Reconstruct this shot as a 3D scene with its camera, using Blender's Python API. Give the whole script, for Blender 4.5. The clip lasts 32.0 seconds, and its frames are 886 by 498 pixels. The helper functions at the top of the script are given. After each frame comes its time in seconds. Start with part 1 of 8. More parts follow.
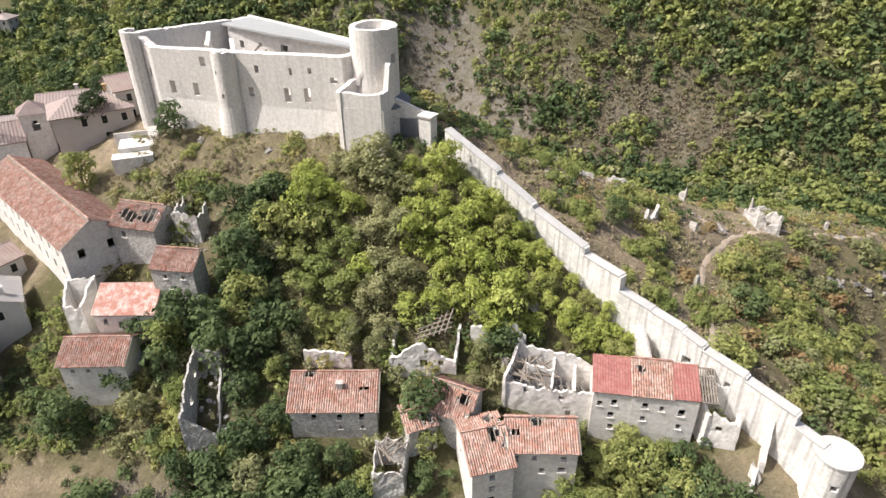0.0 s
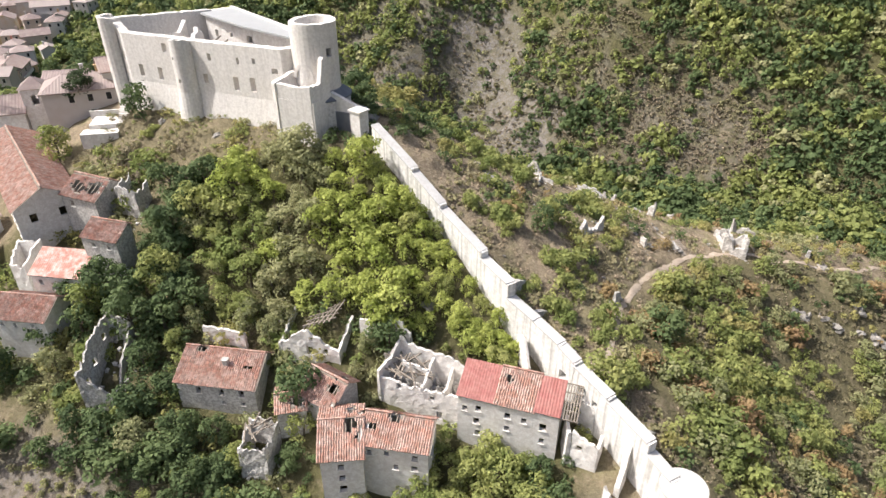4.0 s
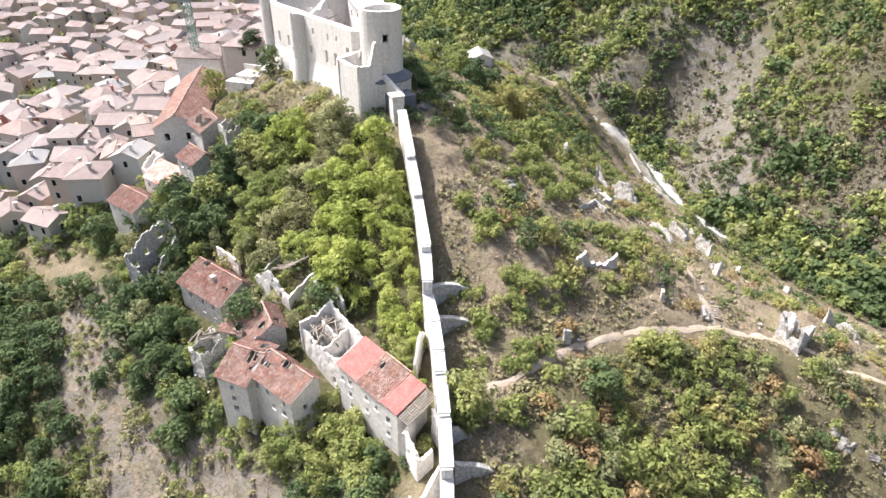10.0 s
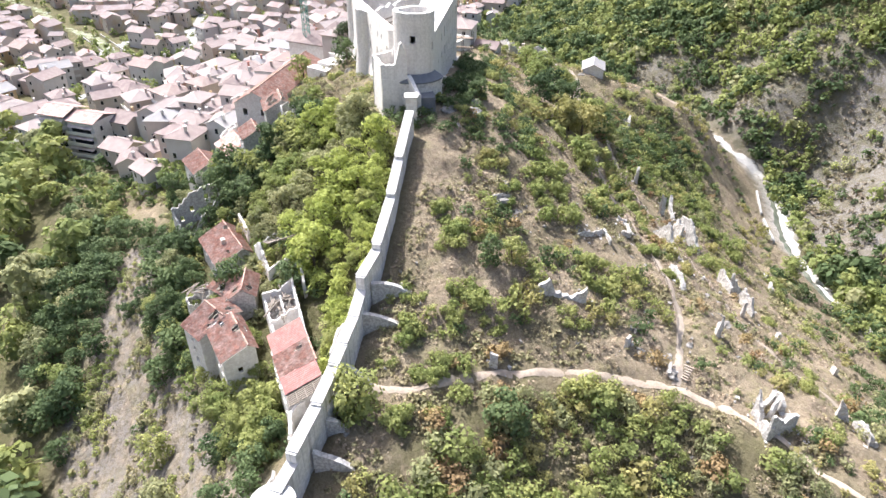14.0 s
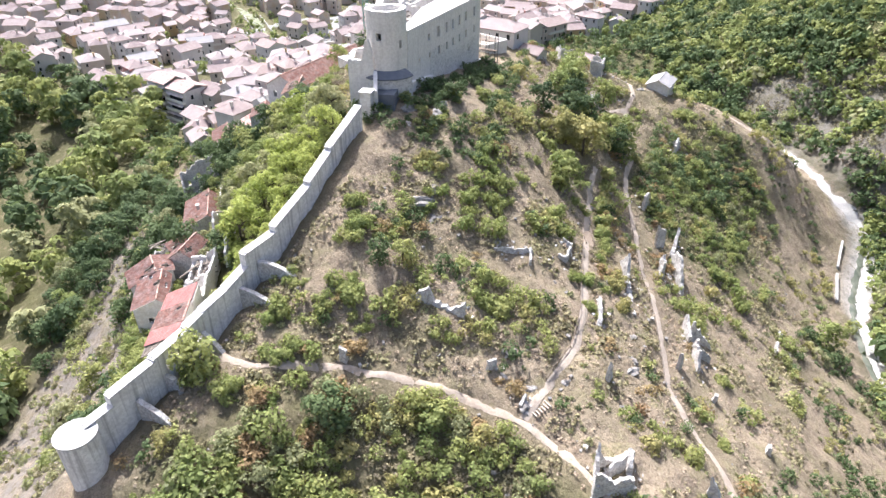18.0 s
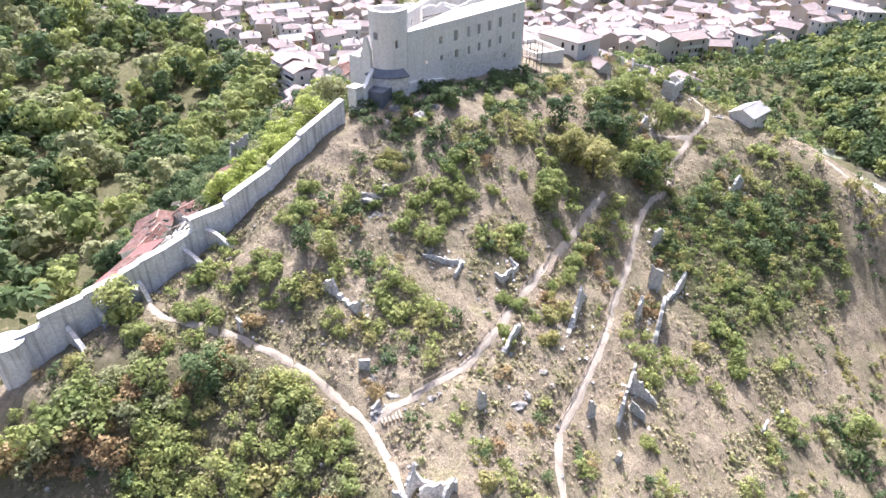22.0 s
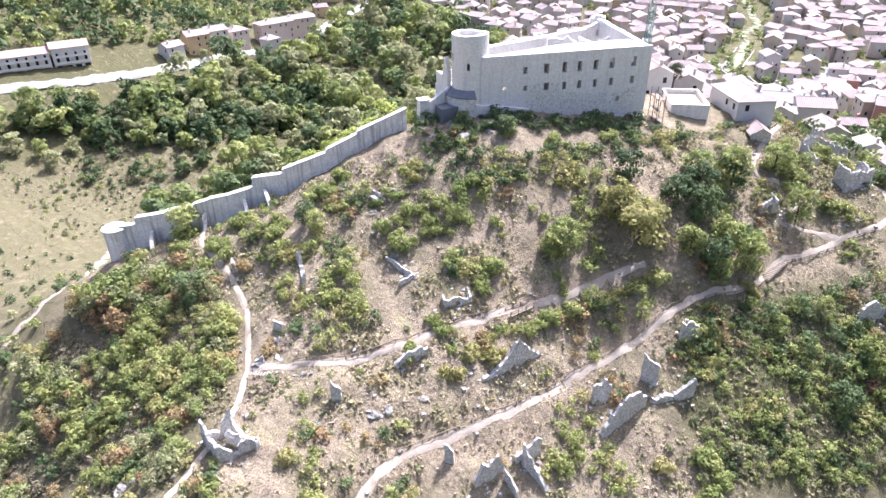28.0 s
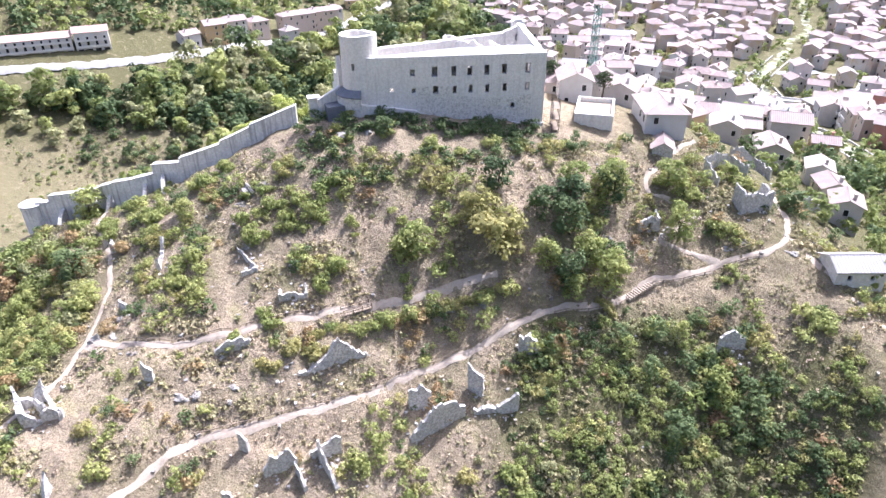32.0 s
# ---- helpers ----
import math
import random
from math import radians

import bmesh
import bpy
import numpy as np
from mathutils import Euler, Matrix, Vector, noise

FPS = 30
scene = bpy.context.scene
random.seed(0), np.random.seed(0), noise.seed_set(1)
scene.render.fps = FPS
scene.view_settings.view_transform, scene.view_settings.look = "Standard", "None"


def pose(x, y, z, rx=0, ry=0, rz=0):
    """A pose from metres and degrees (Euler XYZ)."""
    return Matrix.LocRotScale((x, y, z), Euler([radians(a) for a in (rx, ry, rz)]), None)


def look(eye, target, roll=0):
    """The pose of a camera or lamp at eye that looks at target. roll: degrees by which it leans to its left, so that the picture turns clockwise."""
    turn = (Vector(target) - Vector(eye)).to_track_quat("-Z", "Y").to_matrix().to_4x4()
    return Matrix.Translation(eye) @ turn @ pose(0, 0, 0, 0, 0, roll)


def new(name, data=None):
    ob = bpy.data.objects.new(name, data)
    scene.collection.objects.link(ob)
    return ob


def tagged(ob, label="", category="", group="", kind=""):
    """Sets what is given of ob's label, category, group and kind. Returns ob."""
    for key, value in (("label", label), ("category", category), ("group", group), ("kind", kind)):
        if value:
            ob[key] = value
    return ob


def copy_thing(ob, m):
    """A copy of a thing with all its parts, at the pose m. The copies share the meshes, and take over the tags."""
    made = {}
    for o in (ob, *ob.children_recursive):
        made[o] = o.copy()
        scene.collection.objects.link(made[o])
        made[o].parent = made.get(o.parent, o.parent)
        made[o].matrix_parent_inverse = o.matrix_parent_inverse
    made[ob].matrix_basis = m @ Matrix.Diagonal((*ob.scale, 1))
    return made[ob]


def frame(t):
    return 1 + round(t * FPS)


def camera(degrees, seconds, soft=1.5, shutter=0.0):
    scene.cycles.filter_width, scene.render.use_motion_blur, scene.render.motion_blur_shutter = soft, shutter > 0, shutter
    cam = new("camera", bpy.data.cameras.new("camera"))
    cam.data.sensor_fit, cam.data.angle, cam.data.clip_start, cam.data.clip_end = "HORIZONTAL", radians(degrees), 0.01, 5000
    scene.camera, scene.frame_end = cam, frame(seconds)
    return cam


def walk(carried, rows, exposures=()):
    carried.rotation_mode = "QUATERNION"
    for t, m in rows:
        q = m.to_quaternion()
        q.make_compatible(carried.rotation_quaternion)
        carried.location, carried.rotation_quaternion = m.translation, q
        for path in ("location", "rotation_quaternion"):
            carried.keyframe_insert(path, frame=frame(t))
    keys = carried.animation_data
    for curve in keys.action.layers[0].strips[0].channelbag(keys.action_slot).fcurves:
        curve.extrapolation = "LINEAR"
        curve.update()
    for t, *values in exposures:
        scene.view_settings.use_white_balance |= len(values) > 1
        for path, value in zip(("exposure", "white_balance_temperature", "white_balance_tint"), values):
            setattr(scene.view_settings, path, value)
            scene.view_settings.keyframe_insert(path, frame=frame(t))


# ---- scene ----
cam = camera(69.3, 32.0)
# seconds, x, y, z, pitch, roll, yaw
ROWS = [
    (0.0, 0.00, 0.00, 100.00, -31.50, 0.50, 0.00),
    (0.5, 2.91, -0.07, 100.08, -31.53, 0.45, 0.09),
    (1.0, 4.90, -0.14, 100.11, -31.53, 0.41, 0.45),
    (1.5, 6.97, -0.17, 100.14, -31.54, 0.39, 1.46),
    (2.0, 9.07, -0.14, 100.17, -31.54, 0.37, 2.35),
    (2.5, 12.80, -0.05, 100.18, -31.56, 0.33, 3.88),
    (3.0, 16.89, 0.19, 100.16, -31.58, 0.28, 5.53),
    (3.5, 20.95, 0.52, 100.19, -31.61, 0.23, 7.21),
    (5.5, 37.86, 3.32, 100.36, -31.75, 0.05, 14.07),
    (6.0, 42.01, 4.34, 100.39, -31.76, -0.02, 15.78),
    (6.5, 44.39, 4.97, 100.44, -31.78, -0.04, 16.76),
    (7.0, 46.49, 5.55, 100.50, -31.79, -0.06, 17.62),
    (7.5, 48.61, 6.21, 100.50, -31.79, -0.08, 18.79),
    (8.0, 51.47, 7.22, 100.51, -31.77, -0.10, 22.11),
    (8.5, 55.64, 9.06, 100.53, -31.73, -0.06, 26.62),
    (9.0, 59.59, 11.11, 100.52, -31.69, -0.04, 30.51),
    (9.5, 63.37, 13.52, 100.62, -31.70, -0.07, 34.29),
    (10.0, 67.15, 16.23, 100.77, -31.72, -0.10, 38.02),
    (10.5, 70.88, 19.26, 100.91, -31.72, -0.11, 41.59),
    (11.0, 74.49, 22.50, 101.13, -31.74, -0.13, 44.69),
    (11.5, 78.08, 26.11, 101.41, -31.79, -0.17, 47.74),
    (12.0, 80.96, 29.32, 101.59, -31.81, -0.16, 50.25),
    (12.5, 82.65, 31.30, 101.70, -31.85, -0.17, 51.75),
    (13.0, 84.30, 33.38, 101.76, -31.85, -0.16, 53.24),
    (13.5, 85.84, 35.51, 101.89, -31.90, -0.19, 54.60),
    (14.0, 88.89, 39.77, 102.07, -31.93, -0.22, 56.97),
    (14.5, 91.64, 44.10, 102.25, -31.97, -0.22, 59.32),
    (16.5, 101.19, 62.83, 102.62, -32.06, -0.18, 68.27),
    (17.0, 103.10, 67.74, 102.68, -32.08, -0.17, 70.50),
    (17.5, 104.75, 72.72, 102.70, -32.11, -0.16, 72.73),
    (18.0, 105.62, 75.61, 102.69, -32.12, -0.15, 73.98),
    (18.5, 106.37, 78.29, 102.72, -32.13, -0.16, 74.97),
    (19.0, 107.16, 81.01, 102.75, -32.13, -0.16, 75.72),
    (19.5, 108.39, 85.67, 102.84, -32.16, -0.15, 77.37),
    (20.0, 109.45, 91.12, 102.94, -32.26, -0.08, 81.58),
    (20.5, 110.02, 96.74, 103.17, -32.31, -0.06, 84.94),
    (21.0, 110.33, 102.41, 103.40, -32.35, -0.05, 87.49),
    (21.5, 110.44, 108.21, 103.66, -32.33, -0.05, 90.08),
    (22.0, 110.36, 114.16, 103.99, -32.36, -0.03, 92.67),
    (22.1, 110.32, 115.37, 104.02, -32.30, -0.03, 92.92),
    (22.2, 110.28, 116.58, 104.05, -32.45, -0.04, 93.17),
    (22.3, 110.24, 117.79, 104.09, -32.85, -0.04, 93.43),
    (22.4, 110.20, 119.00, 104.12, -33.50, -0.04, 93.68),
    (22.5, 110.16, 120.21, 104.16, -34.11, -0.05, 93.93),
    (22.6, 110.09, 121.32, 104.20, -34.20, -0.06, 94.16),
    (22.7, 110.01, 122.44, 104.24, -34.05, -0.08, 94.38),
    (22.8, 109.93, 123.55, 104.28, -32.60, -0.10, 94.60),
    (22.9, 109.85, 124.67, 104.32, -30.35, -0.11, 94.82),
    (23.0, 109.77, 125.78, 104.36, -29.68, -0.13, 95.05),
    (23.1, 109.72, 126.60, 104.37, -29.60, -0.13, 95.30),
    (23.5, 109.52, 129.90, 104.43, -29.60, -0.11, 96.31),
    (24.0, 109.24, 132.66, 104.45, -29.65, -0.11, 97.22),
    (24.5, 108.91, 135.43, 104.46, -29.70, -0.09, 98.85),
    (25.0, 108.12, 139.88, 104.44, -29.79, -0.04, 101.84),
    (25.5, 106.78, 145.39, 104.39, -29.90, 0.04, 106.09),
    (27.5, 97.15, 166.41, 104.75, -30.21, 0.37, 122.96),
    (28.0, 93.79, 171.16, 104.97, -30.30, 0.47, 127.11),
    (28.5, 90.10, 175.75, 105.10, -30.37, 0.52, 130.15),
    (29.0, 86.93, 179.74, 105.31, -30.42, 0.43, 130.12),
    (29.5, 84.97, 182.20, 105.43, -30.45, 0.38, 130.10),
    (30.0, 83.07, 184.65, 105.49, -30.50, 0.34, 130.31),
    (30.5, 80.22, 188.26, 105.61, -30.54, 0.32, 131.10),
    (31.0, 76.24, 193.04, 105.73, -30.63, 0.28, 132.23),
    (31.5, 72.18, 197.44, 105.93, -30.70, 0.26, 133.79),
    (32.0, 69.33, 200.32, 106.26, -30.73, 0.17, 134.46),
]
EXPOSURES = [(0.0, 0.13, 6250, 12), (8.0, 0.58, 6100, 12), (14.0, 0.93, 5850, 13), (20.0, 1.05, 5660, 16), (24.0, 1.24, 5540, 19), (32.0, 1.25, 5490, 21)]
walk(cam, [(t, pose(x, y, z, 90 + pitch, roll, yaw)) for t, x, y, z, pitch, roll, yaw in ROWS], EXPOSURES)

# ---- light ----
SUN_FROM = Vector((-0.992, -0.12, 0.0)).normalized()
SUN_ELEV = radians(53)
world = bpy.data.worlds.new("world")
scene.world = world
world.use_nodes = True
wn, wl = world.node_tree.nodes, world.node_tree.links
sky = wn.new("ShaderNodeTexSky")
sky.sky_type, sky.sun_disc = "NISHITA", False
sky.sun_elevation = SUN_ELEV
sky.sun_rotation = math.atan2(SUN_FROM.x, SUN_FROM.y)
sky.air_density, sky.dust_density, sky.ozone_density = 1.0, 7.0, 0.5
wn["Background"].inputs["Strength"].default_value = 0.135
wl.new(sky.outputs[0], wn["Background"].inputs["Color"])
sun_data = bpy.data.lights.new("sun", "SUN")
sun_data.energy, sun_data.angle, sun_data.color = 5.0, radians(0.6), (1.0, 0.95, 0.87)
sun = new("sun", sun_data)
sun.matrix_world = look((0, 0, 300), Vector((0, 0, 300)) - SUN_FROM * math.cos(SUN_ELEV) - Vector((0, 0, math.sin(SUN_ELEV))))

# ---- the lie of the land: ground heights along named lines, joined by a smooth surface ----
CREST = [(4, 93, 61.5), (11, 84, 56.5), (18, 76, 50.5), (22, 71, 47.5), (28, 66, 44.5), (33, 60, 42), (38, 54.5, 40), (43.5, 48.5, 36.8), (53, 40, 30)]
KNOLL = [(-50, 105, 61), (-34, 99, 61.5), (-17, 93, 61), (-9, 88, 60), (-6, 111, 62), (-20, 119, 61), (-36, 129, 59.5), (-53, 112, 60), (-30, 112, 62)]
EAST = [(12, 93, 56.5), (29, 99, 48.5), (33, 95, 48), (37, 88, 43.5), (37.5, 81, 43), (23, 121, 45), (30, 117.5, 43.8), (52, 102, 39.8), (59, 107, 38.2), (64, 99, 35), (64, 58, 27), (37, 137, 31.5), (49, 133, 30.3), (15.5, 144, 33.5), (10, 130, 43.5), (33, 125, 40.5)]
SHOULDER = [(62, 115, 36.6), (66, 122, 33.6), (70, 130, 28.4), (72, 104.5, 35.5), (75, 108, 35), (78, 113.5, 34.2), (83, 117, 32.2), (94.6, 126, 27.2), (82.5, 102, 30.2), (88, 101, 27), (80, 90, 22.8), (73, 91, 26.2), (57, 143, 24.3), (90, 139, 23.5), (106, 158, 12.5), (102, 108, 21), (71, 98, 31.2), (59, 125, 33.4), (72, 152, 16), (120, 130, 16), (68, 72, 25.5), (100, 88, 15)]
NORTH = [(-1, 149, 38), (-24, 156, 43), (-21, 144, 52), (-16, 164, 37), (-42, 149, 53.5), (-59, 148, 56), (-36, 166, 43.5), (-47, 174, 47), (-52, 181, 44.5), (-29, 186, 36), (-22, 194, 30), (-20, 177, 33), (8, 171, 24.5), (26, 167, 18.8), (-46, 193.5, 41.3), (-39, 202, 38.2), (-33, 207.5, 34.4), (-28, 213.5, 30.2), (-20, 207, 24.5), (-27, 220, 23.5), (-52, 210, 31), (-8, 214, 9.5), (-80, 165, 43)]
STREAM = [(-112, 222, 21), (-90, 225, 17.5), (-72, 236, 16.4), (-57, 242, 15.8), (-44, 240, 15), (-31, 238, 12.8), (-23, 240, 9), (-17, 243, 5.4), (-4, 229, 4.4), (8, 215, 3.8), (14, 208.5, 3.7), (24, 201.5, 3.5), (36, 195, 3.5), (48, 189, 3.6), (70, 182, 4), (92, 178, 4), (140, 168, 3)]
FAR_BANK = [(-10, 267, 19), (22, 244, 18), (38, 236, 23), (47, 249, 47), (64, 247, 46), (121, 228, 46), (88, 202, 12.5), (126, 193, 16), (-32, 258, 29), (-18, 275, 36), (-75, 277, 37), (-58, 263, 21), (-130, 330, 60), (60, 330, 105), (200, 270, 90), (-40, 380, 120)]
WEST = [(-35, 76, 48), (-46, 74, 43), (-41, 66, 40), (-30, 62, 40), (-8, 61, 38.5), (1, 52, 34), (15, 57, 36.5), (18, 64, 40.5), (31, 58, 38.5), (-44, 55, 34), (-66, 69, 36), (-75, 110, 52), (-71, 95, 47), (-75, 88, 40), (-60, 84, 46), (3, 43, 24), (10, 25, 12), (30, 35, 24), (-20, 40, 24), (-100, 35, 21)]
VALLEY = [(-124, 5, 8), (-52, 7, 7), (-3, -50, 5), (21, -63, 10), (34, -45, 11), (-35, -48, 9), (-78, -55, 6), (-55, -111, 28), (-120, -108, 20), (-69, -146, 42), (-160, -90, 16), (-219, -157, 22), (60, -20, 12), (90, 20, 12), (-154, -38, 12), (100, 70, 8)]
TOWN = [(-188, 61, 19), (-247, 111, 8), (-231, 153, 14), (-287, 199, 10), (-238, 233, 16), (-299, 250, 20), (-381, 119, 8), (-405, 33, 8), (-322, 96, 10), (-226, -58, 20), (-130, 60, 24), (-120, 110, 34), (-110, 160, 36), (-140, 200, 30), (-420, 300, 20), (-500, 100, 12), (-420, -150, 40), (-300, -260, 70)]


def spread(p, q):
    d2 = ((p[:, None, :] - q[None, :, :]) ** 2).sum(2) + 0.0009
    return 0.5 * d2 * np.log(d2)


LINES = np.array([p for line in (CREST, KNOLL, EAST, SHOULDER, NORTH, STREAM, FAR_BANK, WEST, VALLEY, TOWN) for p in line], float)
N_LINE = len(LINES)
XY = LINES[:, :2] / 100
K = np.zeros((N_LINE + 3, N_LINE + 3))
K[:N_LINE, :N_LINE] = spread(XY, XY) + np.eye(N_LINE) * 0.004
K[:N_LINE, N_LINE] = K[N_LINE, :N_LINE] = 1
K[:N_LINE, N_LINE + 1:], K[N_LINE + 1:, :N_LINE] = XY, XY.T
WEIGHTS = np.linalg.solve(K, np.append(LINES[:, 2], (0, 0, 0)))


def ground_many(xy):
    """Heights of the ground under many places."""
    xy = np.asarray(xy, float)
    out = np.empty(len(xy))
    for i in range(0, len(xy), 20000):
        q = xy[i:i + 20000] / 100
        out[i:i + 20000] = spread(q, XY) @ WEIGHTS[:N_LINE] + WEIGHTS[N_LINE] + q @ WEIGHTS[N_LINE + 1:]
    far = np.clip((np.hypot(xy[:, 0] + 90, xy[:, 1] - 90) - 420) / 400, 0, 1)
    far = far * far * (3 - 2 * far)
    out = out * (1 - far) + (40 + np.clip(xy[:, 1] - 90, -200, 700) * 0.15) * far
    x, y = xy[:, 0], xy[:, 1]
    rough = 0.40 * np.sin(x * 0.61 + 1.3 * np.sin(y * 0.23)) * np.sin(y * 0.53 + 1.1 * np.sin(x * 0.31)) + 0.16 * np.sin(x * 1.37 + y * 0.7 + 2 * np.sin(y * 0.41)) * np.sin(y * 1.21 - x * 0.35) + 0.10 * np.sin(x * 2.6 + 1.7 * np.sin(y * 0.9)) * np.sin(y * 2.9 + 1.3 * np.sin(x * 1.1))
    return out + rough


def ground(x, y):
    return float(ground_many([(x, y)])[0])
# ---- end of the land ----

# ---- materials ----
def material(name, base, rough=0.9, vary=(), scale=1.0, bump=0.0, bump_scale=6.0, island=0.0, per_object=0.0, metal=0.0, streak=0.0):
    """A surface of one base colour, broken up by noise into the colours of vary (colour, size in metres, amount, sharpness)."""
    m = bpy.data.materials.new(name)
    m.use_nodes = True
    n, l = m.node_tree.nodes, m.node_tree.links
    b = n["Principled BSDF"]
    b.inputs["Roughness"].default_value, b.inputs["Metallic"].default_value = rough, metal
    b.inputs["Specular IOR Level"].default_value = 0.25
    place = n.new("ShaderNodeNewGeometry").outputs["Position"]
    last = n.new("ShaderNodeRGB")
    last.outputs[0].default_value = (*base, 1)
    last = last.outputs[0]
    for i, (colour, size, amount, sharp) in enumerate(vary):
        t = n.new("ShaderNodeTexNoise")
        t.inputs["Scale"].default_value = scale / size
        t.inputs["Detail"].default_value = 5.0
        t.inputs["Roughness"].default_value = 0.62
        off = n.new("ShaderNodeVectorMath")
        off.operation = "ADD"
        off.inputs[1].default_value = (13.7 * i + 3, 7.3 * i, 5.1 * i)
        l.new(place, off.inputs[0])
        l.new(off.outputs[0], t.inputs["Vector"])
        r = n.new("ShaderNodeMapRange")
        r.inputs["From Min"].default_value, r.inputs["From Max"].default_value = 0.5 - 0.25 / sharp, 0.5 + 0.25 / sharp
        r.inputs["To Max"].default_value = amount
        l.new(t.outputs["Fac"], r.inputs["Value"])
        mix = n.new("ShaderNodeMixRGB")
        mix.inputs["Color2"].default_value = (*colour, 1)
        l.new(r.outputs[0], mix.inputs["Fac"])
        l.new(last, mix.inputs["Color1"])
        last = mix.outputs[0]
    if streak:
        wide = n.new("ShaderNodeVectorMath")
        wide.operation = "MULTIPLY"
        wide.inputs[1].default_value = (2.0, 2.0, 0.09)
        l.new(place, wide.inputs[0])
        t = n.new("ShaderNodeTexNoise")
        t.inputs["Scale"].default_value, t.inputs["Detail"].default_value = 1.0, 3.0
        l.new(wide.outputs[0], t.inputs["Vector"])
        r = n.new("ShaderNodeMapRange")
        r.inputs["From Min"].default_value, r.inputs["From Max"].default_value, r.inputs["To Max"].default_value = 0.50, 0.66, streak
        l.new(t.outputs["Fac"], r.inputs["Value"])
        mix = n.new("ShaderNodeMixRGB")
        mix.inputs["Color2"].default_value = (0.24, 0.225, 0.205, 1)
        l.new(r.outputs[0], mix.inputs["Fac"])
        l.new(last, mix.inputs["Color1"])
        last = mix.outputs[0]
    if island or per_object:
        src = n.new("ShaderNodeNewGeometry").outputs["Random Per Island"] if island else n.new("ShaderNodeObjectInfo").outputs["Random"]
        amount = island or per_object
        r = n.new("ShaderNodeMapRange")
        r.inputs["To Min"].default_value, r.inputs["To Max"].default_value = 1 - amount, 1 + amount
        l.new(src, r.inputs["Value"])
        hsv = n.new("ShaderNodeHueSaturation")
        l.new(r.outputs[0], hsv.inputs["Value"])
        l.new(last, hsv.inputs["Color"])
        last = hsv.outputs[0]
    l.new(last, b.inputs["Base Color"])
    if bump:
        t = n.new("ShaderNodeTexNoise")
        t.inputs["Scale"].default_value, t.inputs["Detail"].default_value = bump_scale, 6.0
        l.new(place, t.inputs["Vector"])
        bp = n.new("ShaderNodeBump")
        bp.inputs["Strength"].default_value, bp.inputs["Distance"].default_value = bump, 0.15
        l.new(t.outputs["Fac"], bp.inputs["Height"])
        l.new(bp.outputs[0], b.inputs["Normal"])
    return m


STONE = material("pale_limestone", (0.77, 0.74, 0.695), 0.92, [((0.68, 0.64, 0.59), 5, 0.6, 1.6), ((0.77, 0.735, 0.69), 2.2, 0.5, 2), ((0.46, 0.425, 0.38), 0.45, 0.34, 3.2)], bump=0.5, bump_scale=2.5, streak=0.14)
RUIN = material("weathered_rubble", (0.60, 0.58, 0.545), 0.95, [((0.46, 0.435, 0.405), 1.4, 0.6, 2), ((0.66, 0.635, 0.595), 0.8, 0.6, 2.5), ((0.24, 0.215, 0.19), 0.35, 0.55, 4)], bump=0.8, bump_scale=3)
PLASTER = material("old_white_plaster", (0.79, 0.77, 0.735), 0.9, [((0.72, 0.69, 0.65), 2.5, 0.55, 2), ((0.47, 0.43, 0.38), 0.6, 0.4, 3.4), ((0.55, 0.47, 0.40), 0.25, 0.25, 4)], bump=0.45)
TILE = material("terracotta_tile", (0.50, 0.27, 0.205), 0.85, [((0.30, 0.165, 0.125), 1.6, 0.7, 2), ((0.55, 0.43, 0.37), 1.0, 0.7, 3), ((0.20, 0.14, 0.11), 0.4, 0.5, 3)], island=0.16, bump=0.4)
# flat black that stands in for the darkness of unlit interiors
DARK = material("dark_opening", (0.03, 0.028, 0.026), 0.9)
ROOF_GREY = material("pale_grey_membrane", (0.38, 0.385, 0.38), 0.5, [((0.33, 0.335, 0.33), 3, 0.7, 1.5)])


